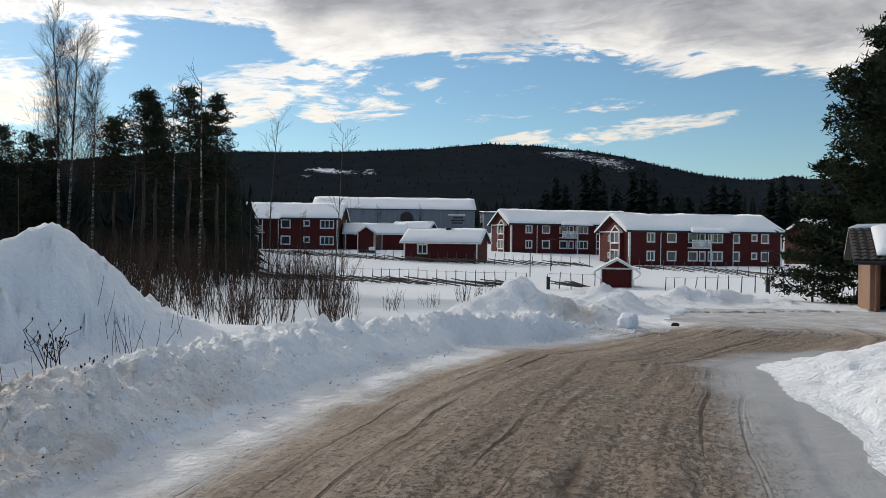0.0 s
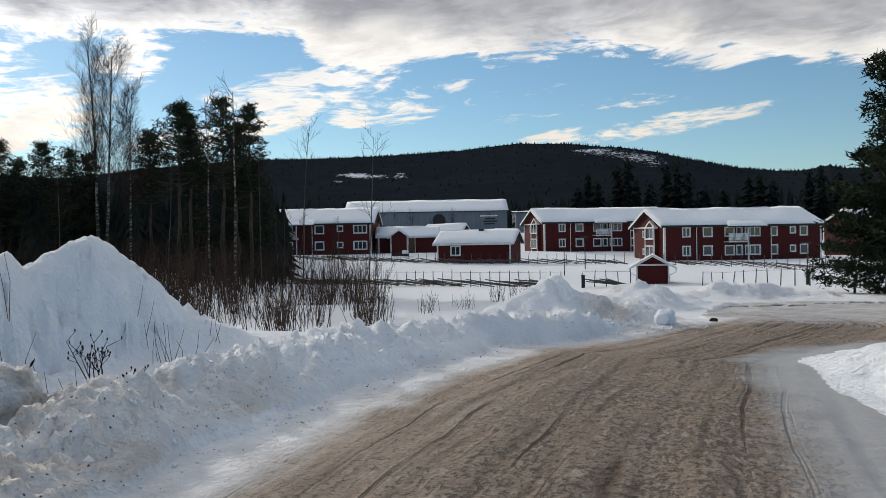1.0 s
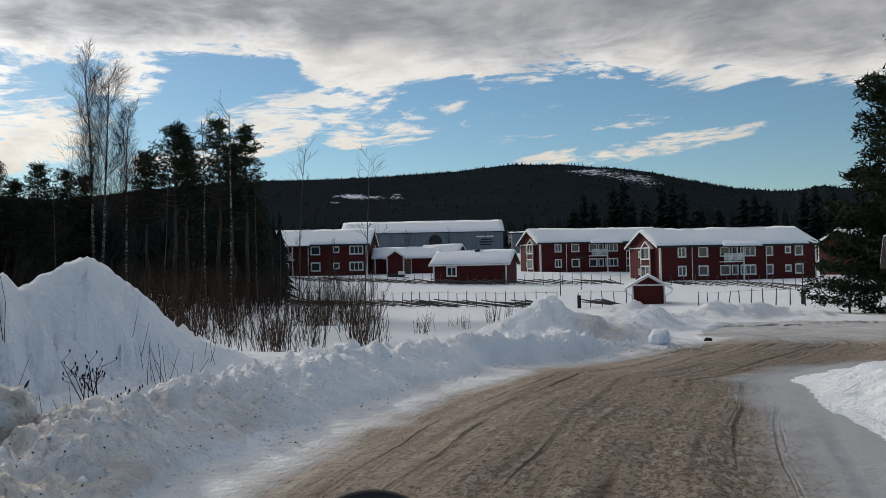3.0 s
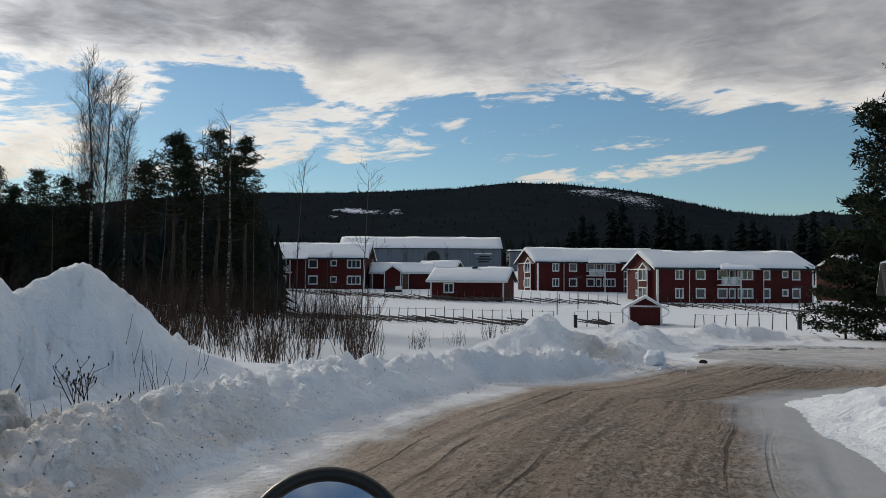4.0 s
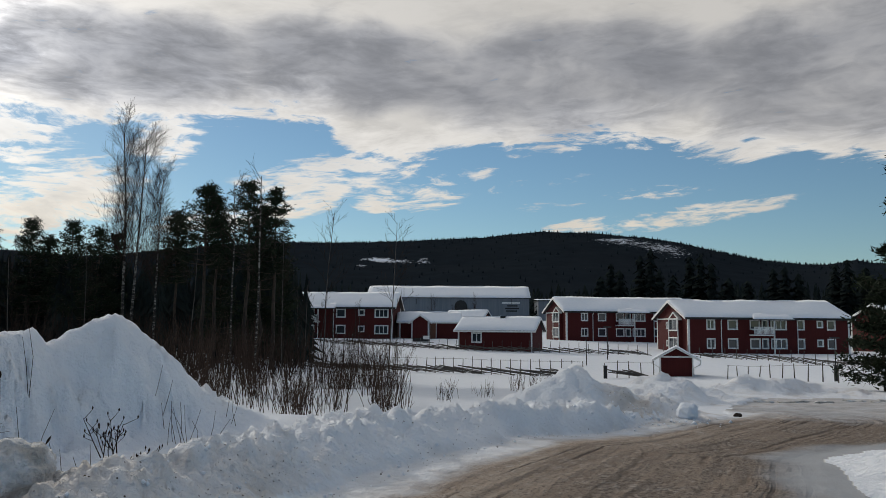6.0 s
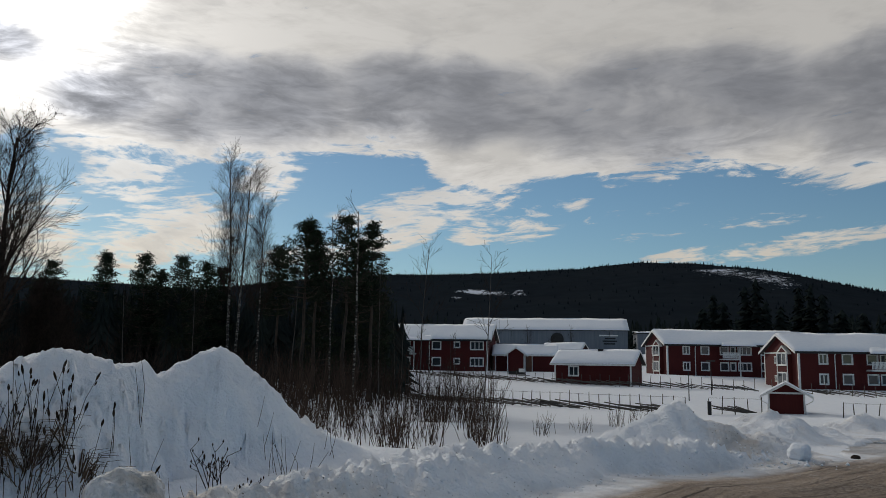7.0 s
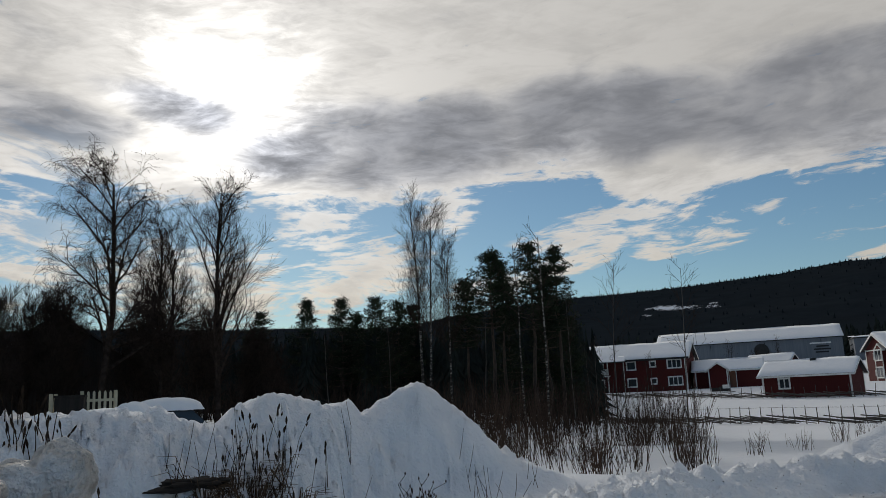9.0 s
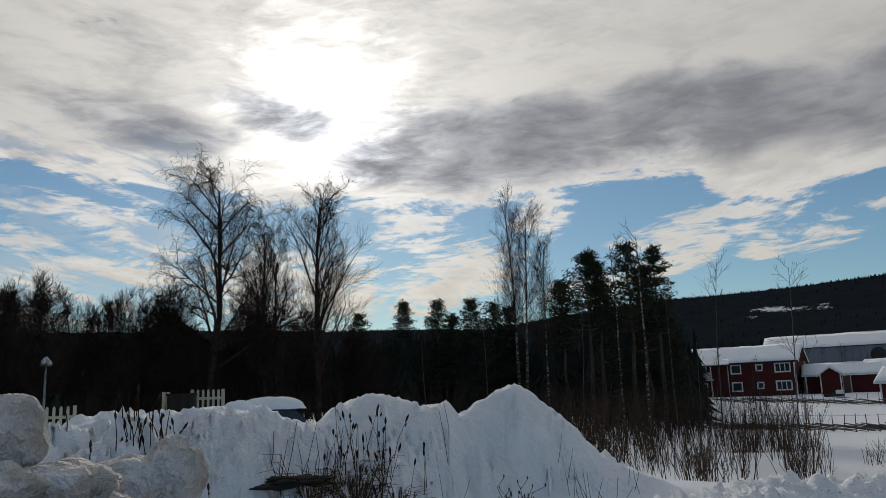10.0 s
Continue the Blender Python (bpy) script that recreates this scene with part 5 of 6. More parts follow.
def grow(m, start, way, length, radius, level, rng, spec):
    """One limb and, from it, finer ones. spec: levels, children per level, spread, droop, lift."""
    steps = 6 if level == 0 else 3
    pts, radii = [Vector(start)], [radius]
    d = Vector(way).normalized()
    kinks = spec["kink"] * (0.5 if level == 0 else 1.0)
    tip = spec["tip"]
    for i in range(steps):
        d = (d + Vector((rng.gauss(0, kinks), rng.gauss(0, kinks), rng.gauss(0, kinks) + spec["lift"] * (level > 0) - spec["droop"] * (level == spec["levels"] - 1)))).normalized()
        pts.append(pts[-1] + d * (length / steps))
        radii.append(max(radius * (1 - (i + 1) / steps * (0.75 if level == 0 else 0.7)), tip))
    target = m[0] if level == 0 else m[1]
    target.tube(pts, radii, 7 if level == 0 else 4 if level == 1 else 3, cap=False)
    if level >= spec["levels"] - 1:
        return
    count = spec["children"][level]
    lo = spec["bare"] if level == 0 else 0.2
    for k in range(count):
        t = lo + (1 - lo) * ((k + rng.random()) / count)
        i = min(int(t * steps), steps - 1)
        p = pts[i].lerp(pts[i + 1], t * steps - i)
        axis = (pts[i + 1] - pts[i]).normalized()
        side = axis.cross(Vector((rng.gauss(0, 1), rng.gauss(0, 1), rng.gauss(0, 1)))).normalized()
        open_ = radians(rng.uniform(*spec["spread"][min(level, len(spec["spread"]) - 1)]))
        w = axis * math.cos(open_) + side * math.sin(open_)
        size = length * spec["ratio"][min(level, len(spec["ratio"]) - 1)] * (1.15 - 0.65 * (t - lo) / (1 - lo) if level == 0 else 1.0) * rng.uniform(0.75, 1.2)
        r = max(min(radii[i] * 0.6, radius * spec["thin"]), tip)
        grow(m, p, w, size, r, level + 1, rng, spec)


SPECS = {
    "birch": dict(levels=4, children=(30, 9, 6), spread=((20, 42), (20, 42), (20, 50)), ratio=(0.165, 0.50, 0.7), kink=0.035, lift=0.10, droop=0.08, bare=0.36, thin=0.22, tip=0.0046),
    "weeping": dict(levels=5, children=(18, 8, 6, 5), spread=((30, 58), (25, 60), (30, 65)), ratio=(0.35, 0.44, 0.50, 0.85), kink=0.12, lift=0.09, droop=0.45, bare=0.22, thin=0.52, tip=0.0052),
    "bushy": dict(levels=4, children=(18, 9, 7), spread=((18, 42), (22, 50), (25, 60)), ratio=(0.30, 0.48, 0.7), kink=0.07, lift=0.12, droop=-0.02, bare=0.12, thin=0.42, tip=0.0058),
    "dense": dict(levels=5, children=(26, 7, 5, 4), spread=((18, 44), (22, 46), (25, 55)), ratio=(0.30, 0.44, 0.52, 0.75), kink=0.06, lift=0.10, droop=0.0, bare=0.16, thin=0.42, tip=0.0048),
    "sapling": dict(levels=3, children=(16, 5), spread=((30, 50), (30, 55)), ratio=(0.17, 0.5), kink=0.05, lift=0.08, droop=0.0, bare=0.45, thin=0.3, tip=0.006),
}


def bare_tree(label, x, y, tall, spec, seed, stems=1, bark="birch", twigs="twig", radius=None, lean=(0, 0), sink=0.3, category="birch"):
    rng = random.Random(seed)
    z = height(x, y) - sink
    t = thing("birch_tree" if category == "birch" else "bare_tree", label, category, pose(x, y, z), "bare trees")
    trunk, crown = Mesh(), Mesh()
    for s in range(stems):
        off = Vector((rng.uniform(-0.5, 0.5), rng.uniform(-0.4, 0.4), 0)) * (stems > 1)
        tip = tall * (1 if s == 0 else rng.uniform(0.82, 0.97))
        way = (lean[0] + off.x * 0.10 + rng.gauss(0, 0.015), lean[1] + off.y * 0.10 + rng.gauss(0, 0.015), 1)
        grow((trunk, crown), off, way, tip + sink, radius or tall * 0.0095, 0, rng, SPECS[spec])
    part("trunk", trunk, bark, t, smooth=True)
    part("crown", crown, twigs, t, "bare fine dark twigs")
    return t


def needle_clump(m, c, size, rng, count=26):
    """A tuft of needles: thin blades pointing out and up."""
    for _ in range(count):
        d = Vector((rng.gauss(0, 1), rng.gauss(0, 1), rng.gauss(0.25, 0.7))).normalized()
        s = d.cross(Vector((rng.gauss(0, 1), rng.gauss(0, 1), rng.gauss(0, 1)))).normalized()
        p = Vector(c) + Vector((rng.gauss(0, 0.5), rng.gauss(0, 0.5), rng.gauss(0, 0.26))) * size * 0.7
        q = p + d * size * rng.uniform(0.35, 0.7)
        w = s * size * rng.uniform(0.05, 0.11)
        m.add([tuple(p - w), tuple(p + w), tuple(q)], [(0, 1, 2)])


def pine(label, x, y, tall, wide, bare, seed, tiers=11, per=5, lean=(0, 0), needles=24, sink=0.3, z=None, thick=None, droop=0.0, cone=False, tuft=1.0):
    rng = random.Random(seed)
    z = (height(x, y) if z is None else z) - sink
    t = thing("pine_tree", label, "pine", pose(x, y, z), "pines")
    r0 = thick or tall * 0.013
    pts = [Vector((lean[0] * h * tall + rng.gauss(0, 0.05), lean[1] * h * tall + rng.gauss(0, 0.05), h * tall)) for h in np.linspace(0, 1, 9)]
    trunk = Mesh().tube(pts, [r0 * (1 - 0.85 * h) for h in np.linspace(0, 1, 9)], 8)
    crown = Mesh()
    for k in range(tiers):
        h = min(0.985, bare + (1 - bare) * (k + rng.uniform(0.0, 0.8)) / tiers)
        f = (h - bare) / (1 - bare)
        reach = wide * (0.10 + 0.90 * (1 - f) ** 0.8) * (0.75 + 0.25 * min(1.0, f / 0.15)) if cone else wide * (0.15 + 0.85 * (1 - f) ** 0.5)
        i = min(int(h * 8), 7)
        root = pts[i].lerp(pts[i + 1], h * 8 - i)
        turn = rng.random() * 6.283
        for b in range(per):
            a = turn + 6.283 * b / per + rng.gauss(0, 0.35)
            size = reach * rng.choice((0.5, 0.65, 0.85, 1.0, 1.2)) * rng.uniform(0.85, 1.1)
            rise = rng.uniform(-0.10, 0.25) + 0.35 * f - droop
            out = Vector((math.cos(a), math.sin(a), 0))
            mid = root + out * size * 0.55 + Vector((0, 0, size * rise * 0.35))
            tip = root + out * size + Vector((0, 0, size * (rise + 0.12)))
            trunk.tube([root, mid, tip], [r0 * 0.26, r0 * 0.15, 0.012], 4, cap=False)
            n = max(3, int(size * 3.4))
            for c in range(n):
                g = 0.36 + 0.68 * (c + rng.random()) / n
                p = root.lerp(mid, g * 2) if g < 0.5 else mid.lerp(tip, g * 2 - 1)
                side = Vector((-out.y, out.x, 0)) * rng.gauss(0, 0.24) * size * (1.25 - g)
                q = p + side + out * rng.gauss(0, 0.08) + Vector((0, 0, rng.gauss(0.06, 0.10)))
                if side.length > 0.25:
                    trunk.tube([p, q], [0.018, 0.008], 3, cap=False)
                needle_clump(crown, q, rng.uniform(0.36, 0.66) * tuft, rng, needles)
    for _ in range(5):
        needle_clump(crown, pts[-1] + Vector((rng.gauss(0, 0.12), rng.gauss(0, 0.12), rng.uniform(-0.5, 0.05))), 0.5, rng, needles)
    part("trunk", trunk, "bark", t, "flaky reddish bark", smooth=True)
    part("crown", crown, "needle", t, "dark green needle tufts")
    return t


def from_eye(az, dist):
    return dist * math.sin(radians(az)), dist * math.cos(radians(az))


# the tall birch with several stems and its neighbours
x, y = from_eye(-25.6, 45)
bare_tree("tall white-barked birch with a straight stem and bare fine twigs", x, y, 12.5, "birch", 3, 1, radius=0.10, lean=(-0.012, 0))
x, y = from_eye(-25.35, 45.2)
bare_tree("tall white-barked birch leaning from its neighbour, bare fine twigs", x, y, 12.2, "birch", 4, 1, radius=0.09, lean=(0.055, 0))
x, y = from_eye(-23.7, 46)
bare_tree("slender white-barked birch with bare twigs", x, y, 10.4, "birch", 5, 1, radius=0.075, lean=(0.022, 0))
x, y = from_eye(-17.0, 39)
bare_tree("slender birch with a pale trunk before dark pines", x, y, 9.8, "sapling", 6, 1, radius=0.07, lean=(-0.01, 0))
x, y = from_eye(-18.6, 40)
bare_tree("slender birch with a pale trunk before dark pines", x, y, 9.6, "sapling", 7, 1, radius=0.06)
x, y = from_eye(-12.4, 42)
bare_tree("thin young birch with few bare twigs", x, y, 8.8, "sapling", 8, 1, bark="pole", radius=0.042, lean=(0.005, 0))
x, y = from_eye(-7.8, 38)
bare_tree("thin young birch with few bare twigs", x, y, 7.7, "sapling", 9, 1, bark="pole", radius=0.038)
for k, (a, d, h) in enumerate(((-32.3, 42, 5.0), (-15.2, 44, 7.5), (-21.5, 43, 8.0), (-27.9, 47, 7.0))):
    x, y = from_eye(a, d)
    bare_tree("thin young birch among dark trees", x, y, h, "sapling", 20 + k, 1, bark="pole", radius=0.035)

for k, (a, d, h) in enumerate(((-13.9, 58, 6.0), (-12.9, 66, 5.6), (-11.3, 72, 5.2), (-9.9, 64, 5.4))):
    x, y = from_eye(a, d)
    bare_tree("thin young birch before the far red house", x, y, h, "sapling", 26 + k, 2, bark="pole", radius=0.035)

# bare trees beyond the piles
x, y = from_eye(-47.2, 36)
bare_tree("broad weeping birch with bare hanging twigs", x, y, 10.0, "weeping", 31, 1, bark="twig", radius=0.17)
x, y = from_eye(-42.6, 38)
bare_tree("bare slender tree with upright twigs", x, y, 8.6, "dense", 32, 2, bark="twig", radius=0.10, category="tree")
x, y = from_eye(-39.8, 37)
bare_tree("bare bushy tree with dense upright twigs", x, y, 9.8, "dense", 34, 1, bark="twig", radius=0.15, category="tree")
for k, (a, d, h) in enumerate(((-60.5, 34, 5.6), (-58.6, 37, 6.0), (-57.0, 33, 5.8), (-55.6, 40, 6.6), (-53.3, 36, 5.8), (-51.6, 42, 6.6), (-62.5, 36, 5.4), (-50.0, 37, 6.6), (-45.2, 42, 6.6), (-43.9, 40, 5.6), (-65, 34, 5.5),
                              (-49.0, 41, 6.0), (-41.2, 43, 5.8), (-38.0, 44, 5.2), (-36.6, 46, 5.0))):
    x, y = from_eye(a, d)
    bare_tree("bare bushy tree in the dark row behind the snow piles", x, y, h * 0.84, "bushy", 40 + k, 4, bark="twig", radius=0.05, category="tree")

# pines by the thicket
for k, (a, d, el, wide, bare) in enumerate(((-20.6, 48, 10.0, 2.1, 0.56), (-19.8, 49, 9.2, 1.3, 0.60), (-17.7, 48, 10.3, 2.0, 0.54), (-15.9, 48.5, 9.9, 1.6, 0.52), (-16.8, 50, 8.6, 1.3, 0.5), (-19.4, 54, 5.6, 1.9, 0.12), (-17.0, 55, 5.4, 1.9, 0.12), (-15.2, 54, 5.0, 1.6, 0.12),
                                           (-22.4, 50, 7.9, 1.5, 0.55), (-28.9, 60, 6.9, 2.3, 0.3), (-27.3, 62, 6.6, 2.2, 0.3), (-31.3, 64, 6.9, 2.2, 0.3), (-33.7, 68, 6.9, 1.9, 0.45), (-30.2, 66, 5.9, 2.2, 0.3),
                                           (-37.0, 75, 6.1, 2.2, 0.4), (-26.2, 64, 6.3, 2.0, 0.3))):
    x, y = from_eye(a, d)
    top = 1.62 + d * math.tan(radians(el))
    pine("tall dark pine with tufted crown beside the thicket", x, y, top - height(x, y) + 0.1, wide, bare, 60 + k, tiers=15 if bare > 0.4 else 18, per=5, cone=True, needles=20, tuft=0.82)

# the great pine behind the tan garage
pine("great spreading dark green pine behind the tan garage", 23.4, 38.8, 14.2, 5.3, 0.15, 90, tiers=30, per=14, needles=34, thick=0.3, droop=0.06, tuft=1.2)
pine("small pine with drooping boughs behind the yard", 19.4, 42.0, 5.0, 1.7, 0.04, 91, tiers=7, per=5, needles=30, droop=0.1)
pine("small pine with drooping boughs behind the yard", 21.0, 40.4, 6.3, 2.0, 0.04, 92, tiers=8, per=5, needles=30, droop=0.1)


def far_forest(name, label, spots, seed, mat="far_wood"):
    """Joined conifers of a far wood: each a ragged stack of drooping tiers."""
    rng = random.Random(seed)
    m = Mesh()
    for x, y, z, tall, wide in spots:
        m.tube([(x, y, z - 0.5), (x, y, z + tall * 0.9)], [tall * 0.012, 0.02], 4, cap=False)
        tiers = 8
        for k in range(tiers):
            h = 0.12 + 0.88 * k / tiers
            r = wide * (1.02 - h) * rng.uniform(0.8, 1.25)
            zz = z + tall * h
            n = 7
            tip = (x, y, zz + tall * 0.19)
            for b in range(n):
                a = 2 * math.pi * (b + rng.random() * 0.8) / n
                rr = r * rng.uniform(0.55, 1.25)
                p = (x + math.cos(a - 0.42) * rr * 0.45, y + math.sin(a - 0.42) * rr * 0.45, zz + tall * 0.05)
                q = (x + math.cos(a + 0.42) * rr * 0.45, y + math.sin(a + 0.42) * rr * 0.45, zz + tall * 0.05)
                e = (x + math.cos(a) * rr, y + math.sin(a) * rr, zz - tall * 0.02)
                m.add([tip, p, e, q], [(0, 1, 2), (0, 2, 3)])
    return tagged(part(name, m, mat), label, "woods", "", "stuff")


rng = random.Random(12)
spots = []
for k in range(1000):
    a, d = rng.uniform(-80, -13.5), rng.uniform(58, 125)
    top = np.interp(a, [-80, -60, -45, -36, -30, -24, -16, -13.5], [4.2, 4.2, 4.2, 4.3, 4.6, 4.9, 4.8, 3.6]) * rng.uniform(0.62, 1.0)
    x, y = from_eye(a, d)
    z = height(x, y)
    spots.append((x, y, z, max(3, 1.62 + d * math.tan(radians(top)) - z), rng.uniform(1.3, 2.3)))
far_forest("woods", "dense dark conifer wood behind the snow piles", spots, 13)
spots = []
for k in range(800):
    a, d = rng.uniform(-13, 45), rng.uniform(250, 420)
    x, y = from_eye(a, d)
    z = height(x, y)
    top = rng.uniform(1.9, 3.2)
    spots.append((x, y, z, max(6, 1.62 + d * math.tan(radians(top)) - z), rng.uniform(3.0, 5.5)))
far_forest("woods", "dark conifer wood behind the houses", spots, 14)
spots = []
for a, e in ((8.0, 5.1), (8.6, 4.4), (10.0, 5.3), (10.7, 5.7), (11.3, 4.6), (13.3, 5.2), (14.0, 5.3), (14.7, 4.5), (18.6, 4.6), (19.3, 4.7), (20.1, 4.1), (22.3, 4.5), (23.0, 4.7), (24.0, 4.3), (7.3, 3.6),
             (15.8, 3.7), (25.6, 4.6), (27, 4.4), (17.0, 3.7), (12.2, 3.7)):
    x, y = from_eye(a, 190 + (a * 37 % 30))
    z = height(x, y)
    spots.append((x, y, z, 1.62 + 200 * math.tan(radians(e)) - z, 5.2))
for k, (x, y, z, tall, wide) in enumerate(spots):
    rng2 = random.Random(300 + k)
    s = thing("spruce_tree", "tall dark spruce behind the red houses", "spruce", pose(x, y, z), "spruces behind the houses")
    part("trunk", Mesh().tube([(0, 0, -0.5), (0, 0, tall * 0.95)], [0.28, 0.03], 5), "bark", s)
    crown = Mesh()
    for t in range(22):
        h = 0.10 + 0.90 * t / 22
        for b in range(16):
            a = rng2.random() * 6.283
            r = wide * (1.04 - h) ** 0.5 * (0.75 + 0.25 * math.sin(t * 1.9 + k)) * rng2.uniform(0.35, 1.15)
            zz = tall * h
            c, q = math.cos(a), math.sin(a)
            crown.add([(0, 0, zz + 0.7), (c * r * 0.5 - q * r * 0.28, q * r * 0.5 + c * r * 0.28, zz + 0.1), (c * r, q * r, zz - 0.5), (c * r * 0.5 + q * r * 0.28, q * r * 0.5 - c * r * 0.28, zz + 0.1)],
                      [(0, 1, 2), (0, 2, 3)])
    part("crown", crown, "mid_wood", s, "dark hanging boughs")

# bare garden trees before the warehouse
for k, (a, d, h) in enumerate(((-9.3, 175, 7.5), (-6.9, 178, 7.0), (-4.7, 180, 7.2), (-1.4, 178, 7.4), (-3.2, 182, 5.4), (-8.3, 172, 6.4))):
    x, y = from_eye(a, d)
    bare_tree("small bare garden tree before the warehouse", x, y, h, "sapling", 120 + k, 2, bark="twig", radius=0.08, category="tree")

# ---- the thicket of bare willow stems ----


def thicket(name, label, spots, seed, tall, mat="thicket", lean=0.18, thin=0.011, kind="stuff", category="bushes", group=""):
    rng = random.Random(seed)
    m = Mesh()
    for x, y in spots:
        z = height(x, y) - 0.08
        h = rng.uniform(*tall)
        d = Vector((rng.gauss(0, lean), rng.gauss(0, lean), 1)).normalized()
        mid = Vector((x, y, z)) + d * h * 0.55
        tip = mid + (d + Vector((rng.gauss(0, 0.12), rng.gauss(0, 0.12), 0))).normalized() * h * 0.45
        m.tube([(x, y, z), mid, tip], [thin, thin * 0.75, thin * 0.35], 3, cap=False)
        for _ in range(rng.randint(1, 3)):
            f = rng.uniform(0.3, 0.8)
            p = Vector((x, y, z)).lerp(tip, f)
            q = p + (d + Vector((rng.gauss(0, 0.4), rng.gauss(0, 0.4), 0.1))).normalized() * h * rng.uniform(0.15, 0.35)
            m.tube([p, q], [thin * 0.55, thin * 0.3], 3, cap=False)
    return tagged(part(name, m, mat), label, category, group, kind)


rng = random.Random(77)
back, front = [], []
for k in range(2900):
    a, d = rng.uniform(-27, -6.6), rng.uniform(22, 40)
    if value_noise(np.array([a * 0.9]), np.array([d * 0.45]), 4)[0] + 0.05 < rng.random() * 0.6:
        continue
    if d < np.interp(a, [-27, -20, -14, -9, -6.6], [24, 22, 25, 26, 28]):
        continue
    back.append(from_eye(a, d))
thicket("willow_thicket", "dense thicket of bare reddish-brown willow stems in snow", back, 78, (0.8, 2.7), thin=0.010)
for k in range(900):
    a, d = rng.uniform(-20.5, -6.2), rng.uniform(15.2, 25)
    clump = math.sin(a * 2.1) + math.sin(a * 0.9 + 1.7)
    if rng.random() < 0.35 + 0.3 * clump:
        front.append(from_eye(a, d))
thicket("willow_stems", "sparse upright bare stems standing in snow", front, 79, (0.5, 1.35), thin=0.008)
far_bush = [from_eye(rng.uniform(-55, -13), rng.uniform(40, 58)) for k in range(1500)]
thicket("undergrowth", "dark bare undergrowth along the wood's edge", far_bush, 80, (1.2, 3.4), mat="twig", thin=0.018)
for k, (a, d, n, hh) in enumerate(((1.7, 30, 26, 1.0), (-0.9, 27, 16, 0.7), (-3.6, 24, 18, 0.8), (3.0, 31, 14, 0.9))):
    sp = [(from_eye(a + rng.gauss(0, 0.5), d + rng.gauss(0, 0.5))) for _ in range(n)]
    thicket("dry_bush", "small bare brown bush standing in snow", sp, 81 + k, (hh * 0.5, hh), thin=0.007, kind="", category="bush", group="small bushes")

# ---- fences ----


def pole_fence(label, line, gap, rails, tall=1.35, seed=0, wire=True):
    """A round-pole fence: upright posts in pairs, slanting rails laid between them."""
    rng = random.Random(seed)
    f = thing("pole_fence", label, "fence")
    post = Mesh().tube([(0, 0, -0.4), (0, 0, tall)], [0.045, 0.03], 6).data("post", "pole")
    rail = Mesh().tube([(0, 0, 0), (1, 0, 0)], [0.045, 0.03], 6).data("rail", "pole")
    pts = [Vector((p[0], p[1], 0)) for p in line]
    total = sum((b - a).length for a, b in zip(pts[:-1], pts[1:]))

    def along(s):
        for a, b in zip(pts[:-1], pts[1:]):
            if s <= (b - a).length:
                return a + (b - a) * (s / (b - a).length)
            s -= (b - a).length
        return pts[-1]

    n = int(total / gap)
    tops = []
    for k in range(n + 1):
        p = along(k * gap)
        z = height(p.x, p.y)
        o = part("post", post, "", f)
        o.matrix_basis = pose(p.x, p.y, z, rng.gauss(0, 2.5), rng.gauss(0, 2.5), 0) @ Matrix.Diagonal((1, 1, rng.uniform(0.86, 1.08), 1))
        tops.append((p.x, p.y, z + tall * 0.9))
    if rails:
        size = 4.2
        for k in range(int(total / gap * rails)):
            s = k * gap / rails
            a, b = along(s), along(min(s + size * rng.uniform(0.8, 1.1), total))
            if (b - a).length < 1.5:
                continue
            za = height(a.x, a.y) + rng.uniform(0.42, 0.66)
            zb = height(b.x, b.y) + rng.uniform(0.02, 0.14)
            d = Vector((b.x - a.x, b.y - a.y, zb - za))
            o = part("rail", rail, "", f)
            turn = d.to_track_quat("X", "Z").to_matrix().to_4x4()
            o.matrix_basis = Matrix.Translation((a.x, a.y + rng.uniform(-0.06, 0.06), za)) @ turn @ Matrix.Diagonal((d.length, 1, 1, 1))
    if wire:
        part("wire", Mesh().tube(tops, 0.012, 3, cap=False), "dark", f)
    return f


pole_fence("weathered round-pole fence with slanting rails across the snowy field", [(-22, 72.5), (-7.1, 69.7), (4.1, 66.0), (7.5, 65.6)], 0.85, 2.0, seed=1)
pole_fence("weathered round-pole fence with slanting rails beside the red hut", [(8.6, 65.5), (12.4, 65.0)], 0.95, 3.5, seed=2)
pole_fence("row of thin fence posts with wire across the snowy field", [(17.4, 62.5), (20.0, 54), (23.6, 44.5), (25.5, 40)], 1.3, 0, tall=1.15, seed=3)
pole_fence("weathered round-pole fence before the red houses", [(-24, 103), (-9.4, 99.5), (4.5, 95.9), (18.1, 96.3)], 1.15, 1.9, seed=4, wire=False)
pole_fence("weathered round-pole fence below the red apartment house", [(19.5, 96), (26.5, 94.3), (36.0, 82.5), (44, 74)], 1.35, 1.9, seed=5, wire=False)


def pole_lamp(x, y, top, label, arms=True):
    z = height(x, y)
    t = thing("street_lamp", label, "lamp post", pose(x, y, z), "lamp posts")
    part("pole", Mesh().tube([(0, 0, -0.3), (0, 0, top - z)], [0.05, 0.035], 8), "dark", t)
    if arms:
        part("lamp_head", Mesh().tube([(-0.42, 0, top - z + 0.02), (0.42, 0, top - z + 0.02)], 0.07, 8), "dark", t)


pole_lamp(8.57, 78.5, 1.05, "thin dark pole standing in the snowy field", arms=False)
pole_lamp(11.5, 85.2, 2.05, "dark street lamp with a flat head in the field")
pole_lamp(29.35, 72.3, 1.16, "dark street lamp with a flat head in the field")


